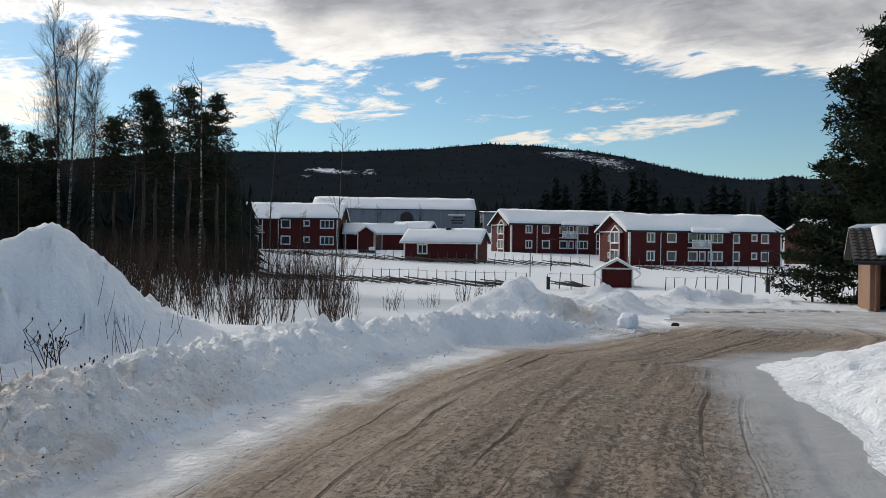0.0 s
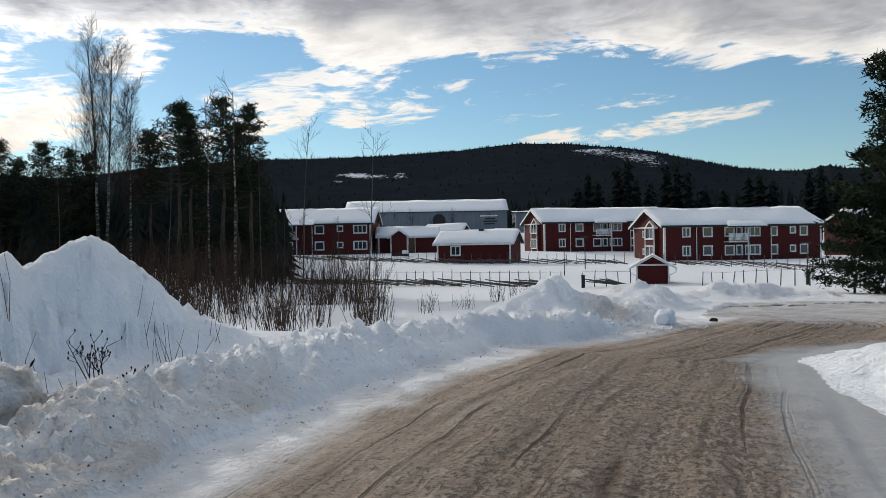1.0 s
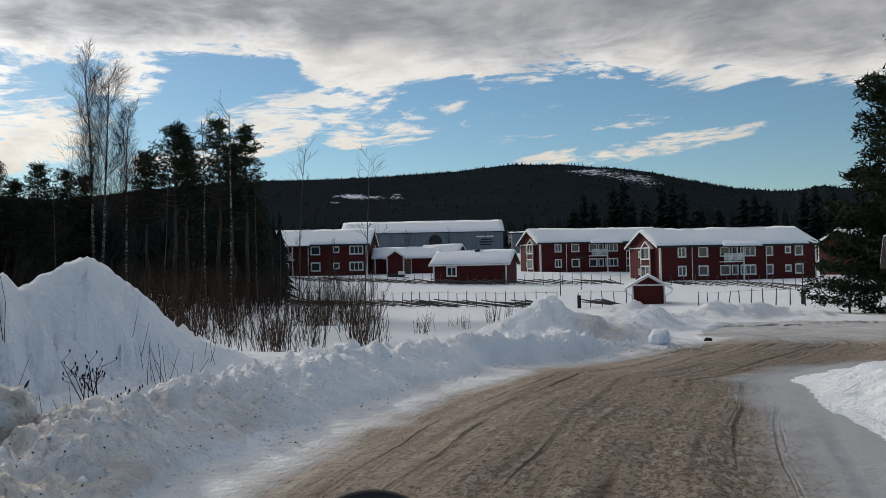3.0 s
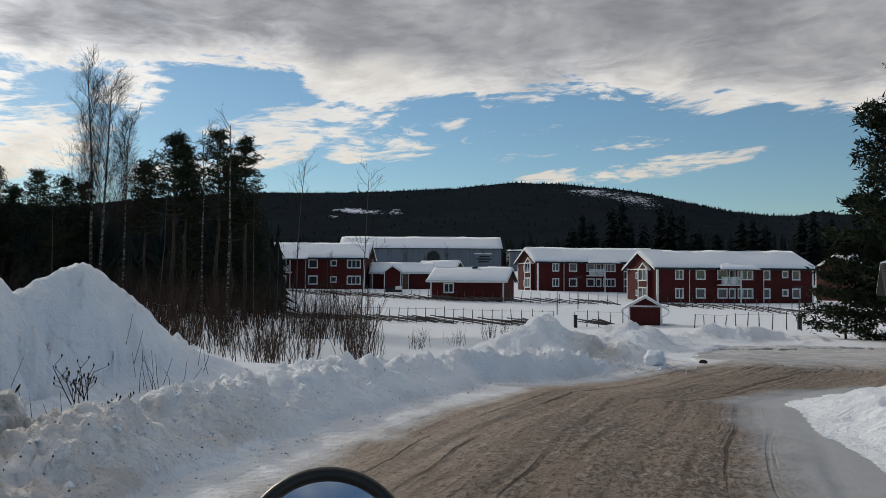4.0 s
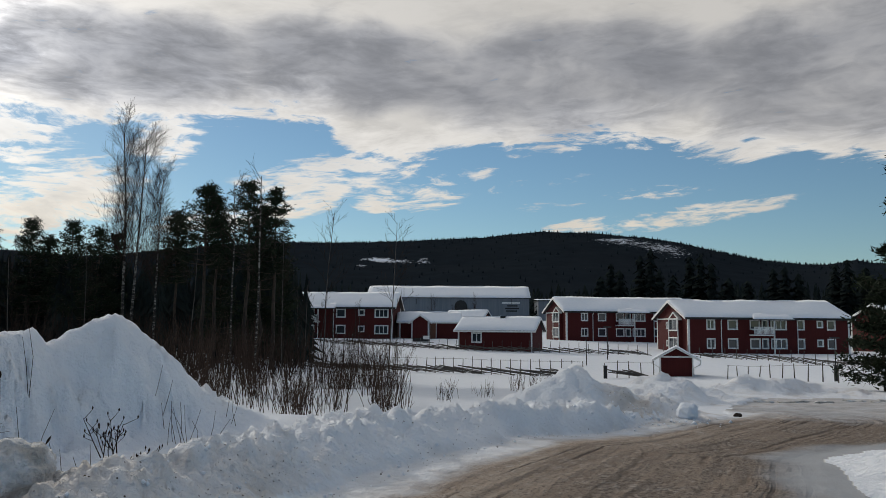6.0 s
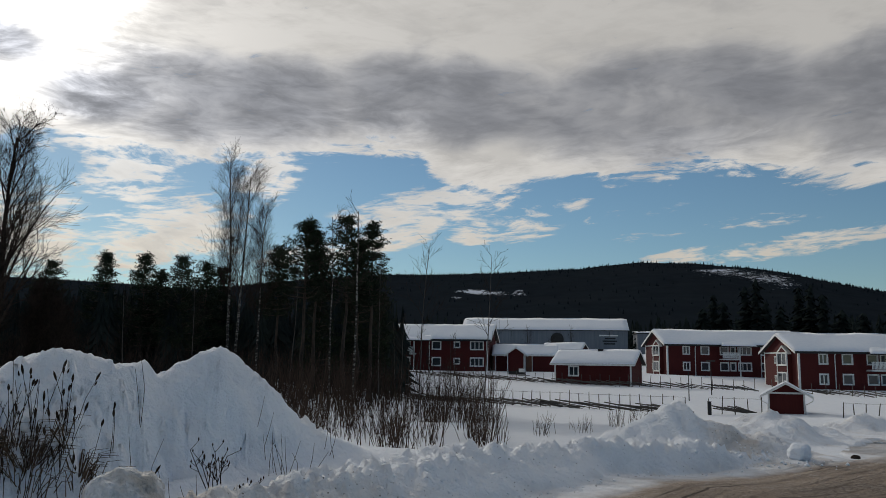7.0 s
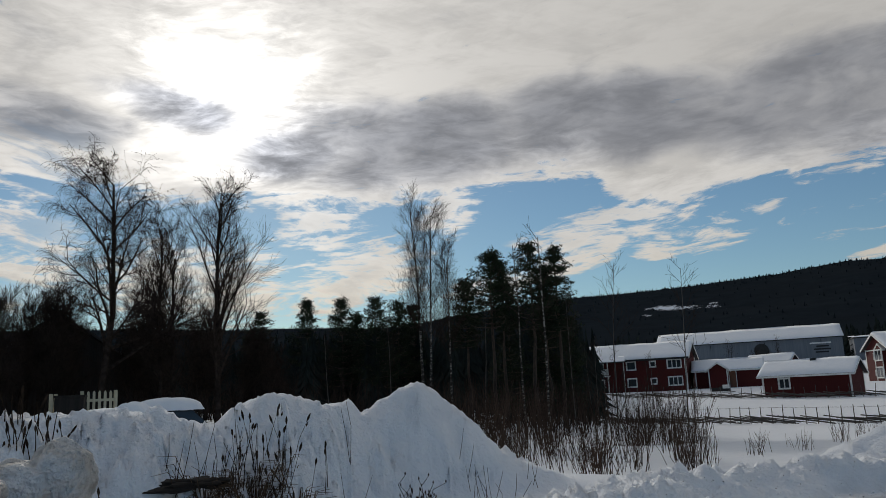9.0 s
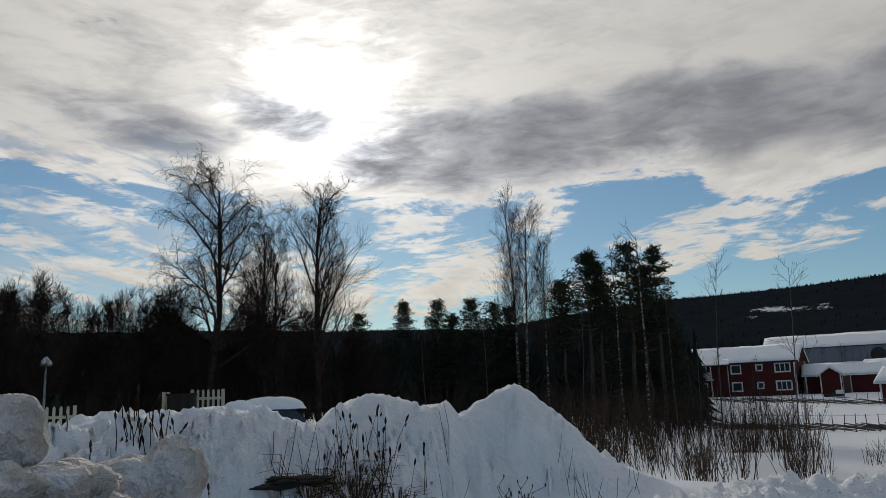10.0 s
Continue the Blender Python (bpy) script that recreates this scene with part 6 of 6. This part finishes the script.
def marker_post(x, y, tall, w, label):
    z = height(x, y)
    t = thing("marker_post", label, "post", pose(x, y, z))
    part("post", Mesh().box(-w / 2, w / 2, -w / 2, w / 2, -0.3, tall), "dark", t)
    part("cap", Mesh().box(-w * 0.6, w * 0.6, -w * 0.6, w * 0.6, tall, tall + 0.05), "dark", t)


marker_post(8.5, 64.4, 0.95, 0.26, "thick dark post beside the pole fence")
marker_post(21.8, 53.7, 1.0, 0.18, "dark post beside the thin fence")


def picket_fence(label, a, b, top, tall, gap=0.17, width=0.085):
    f = thing("picket_fence", label, "fence")
    A, B = Vector((*a[:2], 0)), Vector((*b[:2], 0))
    n = max(1, int((B - A).length / gap))
    turn = math.degrees(math.atan2(B.y - A.y, B.x - A.x))
    data = Mesh().add([(-width / 2, -0.012, 0), (width / 2, -0.012, 0), (width / 2, -0.012, tall - 0.06), (0, -0.012, tall), (-width / 2, -0.012, tall - 0.06),
                       (-width / 2, 0.012, 0), (width / 2, 0.012, 0), (width / 2, 0.012, tall - 0.06), (0, 0.012, tall), (-width / 2, 0.012, tall - 0.06)],
                      [(0, 1, 2, 3, 4), (9, 8, 7, 6, 5), (0, 5, 6, 1), (1, 6, 7, 2), (2, 7, 8, 3), (3, 8, 9, 4), (4, 9, 5, 0)]).data("picket", "cream")
    for k in range(n + 1):
        p = A.lerp(B, k / n)
        o = part("picket", data, "", f)
        o.matrix_basis = pose(p.x, p.y, top - tall, 0, 0, turn)
    size = (B - A).length
    for z in (top - tall * 0.75, top - tall * 0.28):
        o = part("rail", Mesh().box(0, size, 0.014, 0.06, -0.045, 0.045), "cream", f)
        o.matrix_basis = pose(A.x, A.y, z, 0, 0, turn)
    for p in (A, B):
        o = part("post", Mesh().box(-0.05, 0.05, 0.06, 0.16, -0.9, tall), "cream", f)
        o.matrix_basis = pose(p.x, p.y, top - tall, 0, 0, turn)


gl, gm, gr = from_eye(-50.0, 30), from_eye(-48.2, 30.2), from_eye(-46.2, 30.4)
picket_fence("cream-painted wooden picket fence above the snow", gl, (gl[0] * 0.85 + gm[0] * 0.15, gl[1] * 0.85 + gm[1] * 0.15), 2.22, 1.1)
picket_fence("cream-painted wooden picket fence above the snow", gm, gr, 2.28, 1.15)
pa, pb = from_eye(-57.8, 27), from_eye(-55.4, 27)
picket_fence("cream-painted wooden picket fence behind the snow heap", pa, pb, 1.85, 1.2)


def bin_box(x, y, z):
    b = thing("mailbox", "dark box between two pieces of picket fence", "box", pose(x, y, z, 0, 0, 40))
    part("body", Mesh().box(-0.45, 0.45, -0.3, 0.3, -0.7, 0.72), "gloom", b)
    part("lid", Mesh().box(-0.48, 0.48, -0.33, 0.33, 0.724, 0.80), "gloom", b)


bx, by = from_eye(-48.9, 30.0)
bin_box(bx, by, 1.35)


def parked_car(x, y, z, turn):
    c = thing("parked_car", "dark car buried under thick rounded snow", "car", pose(x, y, z, 0, 0, turn))
    body = Mesh().add([(-2.0, -0.8, 0.25), (2.0, -0.8, 0.25), (2.0, 0.8, 0.25), (-2.0, 0.8, 0.25), (-2.0, -0.8, 0.85), (2.0, -0.8, 0.75), (2.0, 0.8, 0.75), (-2.0, 0.8, 0.85)],
                      [(0, 3, 2, 1), (4, 5, 6, 7), (0, 1, 5, 4), (1, 2, 6, 5), (2, 3, 7, 6), (3, 0, 4, 7)])
    part("body", body, "car_paint", c)
    cabin = Mesh().add([(-1.5, -0.72, 0.84), (0.9, -0.72, 0.80), (0.9, 0.72, 0.80), (-1.5, 0.72, 0.84), (-1.15, -0.6, 1.35), (0.35, -0.6, 1.35), (0.35, 0.6, 1.35), (-1.15, 0.6, 1.35)],
                       [(4, 5, 6, 7), (0, 1, 5, 4), (1, 2, 6, 5), (2, 3, 7, 6), (3, 0, 4, 7)])
    part("window", cabin, "glass", c)
    cap = Mesh()
    rows, cols = 10, 18
    for i in range(rows + 1):
        for j in range(cols + 1):
            u, v = j / cols * 2 - 1, i / rows * 2 - 1
            d = max(0.0, 1 - abs(u) ** 2.6) ** 0.5 * max(0.0, 1 - abs(v) ** 2.6) ** 0.5
            cap.v.append((-0.35 + u * 1.15, v * 0.74, 1.27 + 0.42 * d + 0.03 * noise.noise((u * 3, v * 3, 2))))
    for i in range(rows):
        for j in range(cols):
            a = i * (cols + 1) + j
            cap.f.append((a, a + 1, a + cols + 2, a + cols + 1))
    part("snow_cap", cap, "snow", c, "thick rounded snow on the roof", smooth=True)
    for x0, y0 in ((-1.25, -0.82), (1.25, -0.82), (-1.25, 0.82), (1.25, 0.82)):
        wheel = part("wheel", Mesh().tube([(x0, y0 - 0.1, 0.3), (x0, y0 + 0.1, 0.3)], 0.31, 16), "rubber", c)
        part("rim", Mesh().tube([(x0, y0 - 0.11, 0.3), (x0, y0 + 0.11, 0.3)], 0.19, 12), "chrome", wheel)


cx, cy = from_eye(-42.3, 28)
parked_car(cx, cy, 0.22, 40)


def snow_cap_lamp(x, y, base, top):
    t = thing("street_lamp", "street lamp with a snow-capped shade before dark trees", "lamp post", pose(x, y, base))
    part("pole", Mesh().tube([(0, 0, -0.4), (0, 0, top - base)], [0.05, 0.035], 8), "concrete", t)
    part("shade", Mesh().tube([(0, 0, top - base - 0.05), (0, 0, top - base + 0.16)], [0.20, 0.08], 14), "concrete", t)
    part("snow_cap", Mesh().tube([(0, 0, top - base + 0.0), (0, 0, top - base + 0.12), (0, 0, top - base + 0.27)], [0.21, 0.17, 0.04], 14), "snow", t, smooth=True)


lx, ly = from_eye(-57.2, 32)
snow_cap_lamp(lx, ly, 1.0, 3.35)


def ski_vehicle(x, y):
    z = height(x, y)
    s = thing("snowmobile", "small dark snowmobile with pale hood in the far yard", "snowmobile", pose(x, y, z, 0, 0, -15))
    part("body", Mesh().add([(-1.2, -0.3, 0.15), (1.1, -0.35, 0.15), (1.1, 0.35, 0.15), (-1.2, 0.3, 0.15), (-1.2, -0.25, 0.6), (-0.2, -0.3, 0.65), (0.5, -0.3, 0.95), (1.1, -0.25, 0.45),
                             (-1.2, 0.25, 0.6), (-0.2, 0.3, 0.65), (0.5, 0.3, 0.95), (1.1, 0.25, 0.45)],
                            [(0, 3, 2, 1), (4, 5, 9, 8), (5, 6, 10, 9), (6, 7, 11, 10), (0, 1, 7, 6, 5, 4), (3, 8, 9, 10, 11, 2), (1, 2, 11, 7), (0, 4, 8, 3)]), "dark", s)
    part("hood", Mesh().box(0.35, 1.05, -0.34, 0.34, 0.5, 0.98), "white", s)
    for y0 in (-0.4, 0.4):
        part("ski", Mesh().box(0.3, 1.7, y0 - 0.06, y0 + 0.06, 0.02, 0.07), "dark", s)


ski_vehicle(-10.6, 112.0)

# ---- snow lumps ----


def lump(label, x, y, z, size, seed, mat="dirty_shaded_snow", rough=0.22, turn=0, detail=4, boxy=0.0):
    """A broken block of hard snow."""
    bm = bmesh.new()
    bmesh.ops.create_icosphere(bm, subdivisions=detail, radius=1.0)
    for v in bm.verts:
        p = v.co.normalized()
        if boxy:
            q = Vector([math.copysign(abs(c) ** (1 - boxy * 0.6), c) for c in p])
            p = p.lerp(q.normalized() * (1 + boxy * 0.25 * (1 - max(abs(c) for c in p)) * 2), boxy)
        n1 = noise.noise(p * 1.3 + Vector((seed, 0, seed))) * rough + noise.noise(p * 3.1 + Vector((0, seed, 3))) * rough * 0.45
        n2 = abs(noise.noise(p * 7 + Vector((seed, 5, 1)))) * rough * 0.4 + abs(noise.noise(p * 16 + Vector((seed, 2, 7)))) * rough * 0.22
        v.co = p * (1 + n1 - n2)
        v.co.x, v.co.y, v.co.z = v.co.x * size[0], v.co.y * size[1], v.co.z * size[2]
    me = bpy.data.meshes.new("snow_lump")
    bm.to_mesh(me)
    bm.free()
    me.polygons.foreach_set("use_smooth", [True] * len(me.polygons))
    me.materials.append(M[mat])
    ob = new("snow_lump", me)
    ob.matrix_basis = pose(x, y, z, 0, 0, turn)
    return tagged(ob, label, "snow lump", "hard snow lumps")


bx, by = from_eye(-59.3, 4.15)
lump("big rounded boulder of hard dirty snow on the heap", bx, by, 1.57, (0.20, 0.19, 0.175), 1.3, rough=0.16, detail=5)
bx, by = from_eye(-56.6, 4.05)
lump("flat broken slab of hard dirty snow under the boulder", bx, by, 1.36, (0.19, 0.15, 0.09), 2.7, rough=0.2, turn=30, boxy=0.5)
bx, by = from_eye(-59.4, 3.95)
lump("rough lump of hard dirty snow low on the heap", bx, by, 1.34, (0.2, 0.18, 0.12), 4.1, rough=0.25)
bx, by = from_eye(-55.2, 4.3)
lump("rough lump of hard snow on the flank of the heap", bx, by, 1.32, (0.22, 0.2, 0.12), 5.1, rough=0.32)
bx, by = from_eye(-51.8, 4.65)
lump("broad block of hard dirty snow", bx, by, 1.27, (0.24, 0.2, 0.17), 6.3, rough=0.22, turn=35, boxy=0.5, detail=5)
bx, by = from_eye(-49.2, 4.65)
lump("pointed block of hard dirty snow with a raised end", bx, by, 1.30, (0.16, 0.17, 0.21), 7.9, rough=0.22, boxy=0.3, detail=5)
bx, by = from_eye(-53.6, 4.1)
lump("crumbled lump of hard dirty snow", bx, by, 1.18, (0.2, 0.18, 0.11), 8.4, rough=0.35)
bx, by = from_eye(-57.6, 3.75)
lump("crumbled lump of hard dirty snow low on the heap", bx, by, 1.22, (0.18, 0.16, 0.1), 8.9, rough=0.3)
bx, by = from_eye(-31.6, 6.75)
lump("broken slab of hard snow with a brown sandy end", bx, by, max(height(bx, by) + 0.20, 0.56), (0.50, 0.30, 0.26), 9.2, rough=0.25, turn=-55, boxy=0.6, detail=5)
bx, by = from_eye(-29.2, 6.6)
lump("crumbled sandy lump of snow beside the slab", bx, by, max(height(bx, by) + 0.08, 0.42), (0.20, 0.17, 0.17), 10.4, rough=0.3)
bx, by = from_eye(-45.1, 27)
lump("rounded heap of snow over something beside the parked car", bx, by, 1.22, (0.8, 0.55, 0.62), 16.4, mat="snow", rough=0.18)
lump("round snow lump lying at the road's edge", 3.72, 16.2, height(3.72, 16.2) + 0.12, (0.23, 0.21, 0.18), 11.5, mat="snow", rough=0.25)
lump("small dark frozen lump on the icy yard", 5.2, 18.0, height(5.2, 18.0) + 0.02, (0.09, 0.08, 0.06), 12.5, mat="twig", rough=0.3, detail=3)

for k, (cx0, cy0, count, wide) in enumerate(((8.0, 25.4, 7, 0.34), (11.2, 26.6, 6, 0.36))):
    for q in range(count):
        px, py = cx0 + wide * q, cy0 + 0.14 * math.sin(q * 2.1 + k)
        lump("low ridge of grey frozen slush on the yard", px, py, height(px, py) + 0.01, (0.22, 0.12, 0.05), 20.0 + q + 9 * k, rough=0.5, turn=q * 50, detail=3)
rng = random.Random(55)
crumbs, specks = Mesh(), Mesh()
for k in range(950):
    if k < 750:
        yy = rng.uniform(4.6, 15.5)
        xx = np.interp(yy, LEFT_EDGE[:, 1], LEFT_EDGE[:, 0]) - abs(rng.gauss(0.6, 0.9))
        size, target = abs(rng.gauss(0, 0.010)) + 0.005, crumbs if rng.random() < 0.4 else specks
    else:
        q = rng.random()
        xx, yy = 0.6 + 3.4 * q + rng.gauss(0, 0.3), 15.4 + 0.7 * q + rng.gauss(0, 0.55)
        size, target = abs(rng.gauss(0, 0.016)) + 0.008, crumbs
    zz = height(xx, yy)
    if target is specks:
        size *= 0.34
    c = []
    for q in range(6):
        d = ((1, 0, 0), (-1, 0, 0), (0, 1, 0), (0, -1, 0), (0, 0, 1), (0, 0, -1))[q]
        c.append(tuple((xx, yy, zz + size * 0.3)[i] + d[i] * size * rng.uniform(0.6, 1.4) for i in range(3)))
    target.add(c, [(0, 2, 4), (2, 1, 4), (1, 3, 4), (3, 0, 4), (2, 0, 5), (1, 2, 5), (3, 1, 5), (0, 3, 5)])
tagged(part("snow_crumbs", crumbs, "snow", smooth=True), "loose crumbs of snow fallen from the ploughed banks", "snow crumbs", "", "stuff")
tagged(part("gravel_specks", specks, "weed"), "dark gravel specks scattered over the snow bank", "gravel", "", "stuff")

# ---- dry plants ----


def dry_plant(name, label, x, y, stalks, tall, seed, spread=0.25, heads="dots", spot=0.15, thick=0.006, group="dry weeds", z=None, lean=(0, 0), tuft=0):
    rng = random.Random(seed)
    z = height(x, y) if z is None else z
    t = thing(name, label, "weed", pose(x, y, z - 0.05), group)
    stems, ends = Mesh(), Mesh()
    for _ in range(stalks):
        p = Vector((rng.gauss(0, spot), rng.gauss(0, spot), 0))
        p.z = height(x + p.x, y + p.y) - z
        h = rng.uniform(*tall)
        d = Vector((rng.gauss(lean[0], spread), rng.gauss(lean[1], spread), 1)).normalized()
        mid = p + d * h * 0.55
        tip = mid + (d + Vector((rng.gauss(0, 0.15), rng.gauss(0, 0.15), 0))).normalized() * h * 0.45
        stems.tube([p, mid, tip], [thick, thick * 0.8, thick * 0.5], 4, cap=False)
        if heads == "spikes":
            if rng.random() < 0.75:
                size = rng.uniform(0.05, 0.085)
                way = (tip - mid).normalized()
                ends.tube([tip - way * size * 0.3, tip + way * size * 0.2, tip + way * size * 0.6, tip + way * size], [0.004, 0.012, 0.010, 0.002], 6)
                if rng.random() < 0.5:
                    q = tip - way * size * rng.uniform(0.4, 1.3) + Vector((rng.gauss(0, 0.02), rng.gauss(0, 0.02), 0))
                    ends.tube([q, q + way * size * 0.3, q + way * size * 0.7], [0.003, 0.009, 0.002], 6)
        elif heads == "dots":
            for _ in range(rng.randint(2, 5)):
                f = rng.uniform(0.55, 1.0)
                q = p.lerp(tip, f)
                e = q + Vector((rng.gauss(0, 0.05), rng.gauss(0, 0.05), rng.uniform(0.02, 0.08)))
                stems.tube([q, e], [thick * 0.5, thick * 0.35], 3, cap=False)
                ends.tube([e, e + Vector((0, 0, 0.012)), e + Vector((0, 0, 0.026))], [0.003, 0.007, 0.002], 5)
    tagged(part("stalk", stems, "weed", t), kind="stuff")
    if ends.v:
        tagged(part("seed_head", ends, "weed", t, "dark dry seed heads"), kind="stuff")
    if tuft:
        grass = Mesh()
        for _ in range(tuft):
            a, r = rng.random() * 6.283, abs(rng.gauss(0, 0.12))
            p = Vector((math.cos(a) * r, math.sin(a) * r, 0))
            p.z = height(x + p.x, y + p.y) - z
            out = Vector((math.cos(a) * rng.uniform(0.1, 0.5), math.sin(a) * rng.uniform(0.1, 0.5), rng.uniform(0.3, 0.9))).normalized()
            h = rng.uniform(0.12, 0.34)
            q = p + out * h
            e = q + (out + Vector((out.x, out.y, -0.9))).normalized() * h * 0.5
            grass.tube([p, q, e], [0.005, 0.004, 0.002], 3, cap=False)
        part("grass_tuft", grass, "grass", t, "dense brown dry grass tuft")
    return t


x, y = from_eye(-26.0, 6.75)
dry_plant("dry_weed", "dark dry weed with small seed heads behind the snow bank", x, y, 9, (0.30, 0.48), 201, spread=0.26, spot=0.05, thick=0.006, lean=(-0.15, 0))
x, y = from_eye(-24.2, 6.8)
dry_plant("dry_weed", "small dry weed with seed heads behind the snow bank", x, y, 3, (0.14, 0.22), 202, spread=0.3, spot=0.06)
for k, (a, d, n, h) in enumerate(((-51.8, 8.0, 12, (0.24, 0.36)), (-50.8, 8.1, 14, (0.26, 0.38)), (-49.7, 8.0, 11, (0.24, 0.36)), (-53.4, 8.0, 3, (0.12, 0.2)), (-47.4, 7.5, 9, (0.15, 0.32)))):
    x, y = from_eye(a, d)
    dry_plant("dry_weed", "group of dry stalks with dark upright seed spikes in snow", x, y, n, h, 210 + k, spread=0.10, heads="spikes", spot=0.17, thick=0.006)
for k, (a, d, n, h, tuft) in enumerate(((-40.6, 8.2, 18, (0.25, 0.66), 80), (-38.9, 8.2, 24, (0.3, 0.72), 40), (-37.4, 8.1, 20, (0.35, 0.75), 150), (-35.8, 8.3, 14, (0.3, 0.6), 10), (-34.5, 8.2, 10, (0.25, 0.5), 80))):
    x, y = from_eye(a, d)
    dry_plant("dry_bush", "clump of dry upright stalks and brown grass in the snow pile", x, y, n, h, 220 + k, spread=0.16, heads="spikes" if k > 1 else "none", spot=0.22, thick=0.0045, tuft=tuft, lean=(0.06, 0))
for k, (a, d, n, h) in enumerate(((-31.0, 9.3, 2, (0.7, 0.9)), (-29.9, 8.7, 2, (0.6, 0.8)), (-29.0, 8.4, 3, (0.2, 0.4)), (-23.3, 10.6, 3, (0.3, 0.5)), (-22.0, 10.4, 4, (0.35, 0.6)), (-21.2, 10.3, 4, (0.3, 0.6)), (-20.4, 10.4, 3, (0.3, 0.5)),
                                (-18.4, 11.5, 3, (0.3, 0.5)), (-27.6, 7.9, 3, (0.2, 0.45)))):
    x, y = from_eye(a, d)
    dry_plant("dry_weed", "few thin bent dry stalks on the snow pile", x, y, n, h, 240 + k, spread=0.22, heads="none", spot=0.10, thick=0.0045)


x, y = from_eye(-41.4, 8.15)
stub = lump("dark flattened clump of dead grass and earth in the snow pile", x, y, height(x, y) + 0.09, (0.30, 0.12, 0.055), 14.2, mat="gloom", rough=1.0, turn=35)
stub.name = "earth_clump"
tagged(stub, category="earth clump", group="dead clumps")

# ---- the rider's mirror on its handlebar ----


def moped_mirror():
    c = Vector((-0.0625, 0.402, 1.4590))
    moped = thing("moped", "black moped front with a round rear-view mirror", "moped")
    eye = Vector((0.01, -0.012, 1.593))
    n = (eye - c).normalized() + Vector((0.0, -0.1, 0.24))
    n.normalize()
    turn = n.to_track_quat("Z", "Y").to_matrix().to_4x4()
    m = Matrix.Translation(c) @ turn
    shell, sides = Mesh(), 56
    profile = [(0.0, -0.030), (0.020, -0.029), (0.036, -0.022), (0.0455, -0.010), (0.0480, 0.0), (0.0478, 0.004), (0.0455, 0.0055), (0.0415, 0.0045), (0.0405, 0.0015), (0.0400, 0.0)]
    for r, z in profile:
        for k in range(sides):
            a = 2 * math.pi * k / sides
            shell.v.append((r * 0.95 * math.cos(a), r * math.sin(a) * 0.92, z))
    for i in range(len(profile) - 1):
        for k in range(sides):
            a, b = i * sides + k, i * sides + (k + 1) % sides
            shell.f.append((a, b, b + sides, a + sides))
    housing = part("mirror_housing", shell, "rubber", moped, "glossy black plastic", smooth=True)
    housing.matrix_basis = m
    glass = Mesh()
    glass.v = [(0, 0, 0.0006)] + [(0.0382 * math.cos(2 * math.pi * k / sides), 0.0402 * math.sin(2 * math.pi * k / sides) * 0.92, 0.0004) for k in range(sides)]
    glass.f = [(0, k + 1, (k + 1) % sides + 1) for k in range(sides)]
    g = part("mirror_glass", glass, "mirror", housing, "mirror reflecting blue sky")
    foot = c - n * 0.028
    part("mirror_stem", Mesh().tube([foot, foot + Vector((0.0, 0.02, -0.05)), foot + Vector((0.03, 0.0, -0.16)), Vector((-0.06, 0.40, 1.16))], 0.006, 10), "rubber", moped, smooth=True)
    part("handlebar", Mesh().tube([(-0.42, 0.30, 1.13), (-0.24, 0.38, 1.15), (0.0, 0.42, 1.14), (0.24, 0.40, 1.15), (0.52, 0.34, 1.13)], 0.012, 12), "dark", moped, smooth=True)
    part("fork", Mesh().tube([(0.05, 0.42, 1.14), (0.05, 0.56, 0.62), (0.05, 0.68, 0.27)], [0.022, 0.03, 0.026], 12), "dark", moped, smooth=True)
    ring = [(0.05, 0.68 + 0.24 * math.cos(a), 0.27 + 0.24 * math.sin(a)) for a in (2 * math.pi * k / 40 for k in range(41))]
    wheel = part("wheel", Mesh().tube(ring, 0.032, 10), "rubber", moped, smooth=True)
    part("hub", Mesh().tube([(-0.01, 0.68, 0.27), (0.11, 0.68, 0.27)], 0.05, 14), "chrome", wheel)
    for k in range(8):
        a = 2 * math.pi * k / 8
        part("spoke", Mesh().tube([(0.05, 0.68, 0.27), (0.05, 0.68 + 0.22 * math.cos(a), 0.27 + 0.22 * math.sin(a))], 0.004, 5), "chrome", wheel)


moped_mirror()
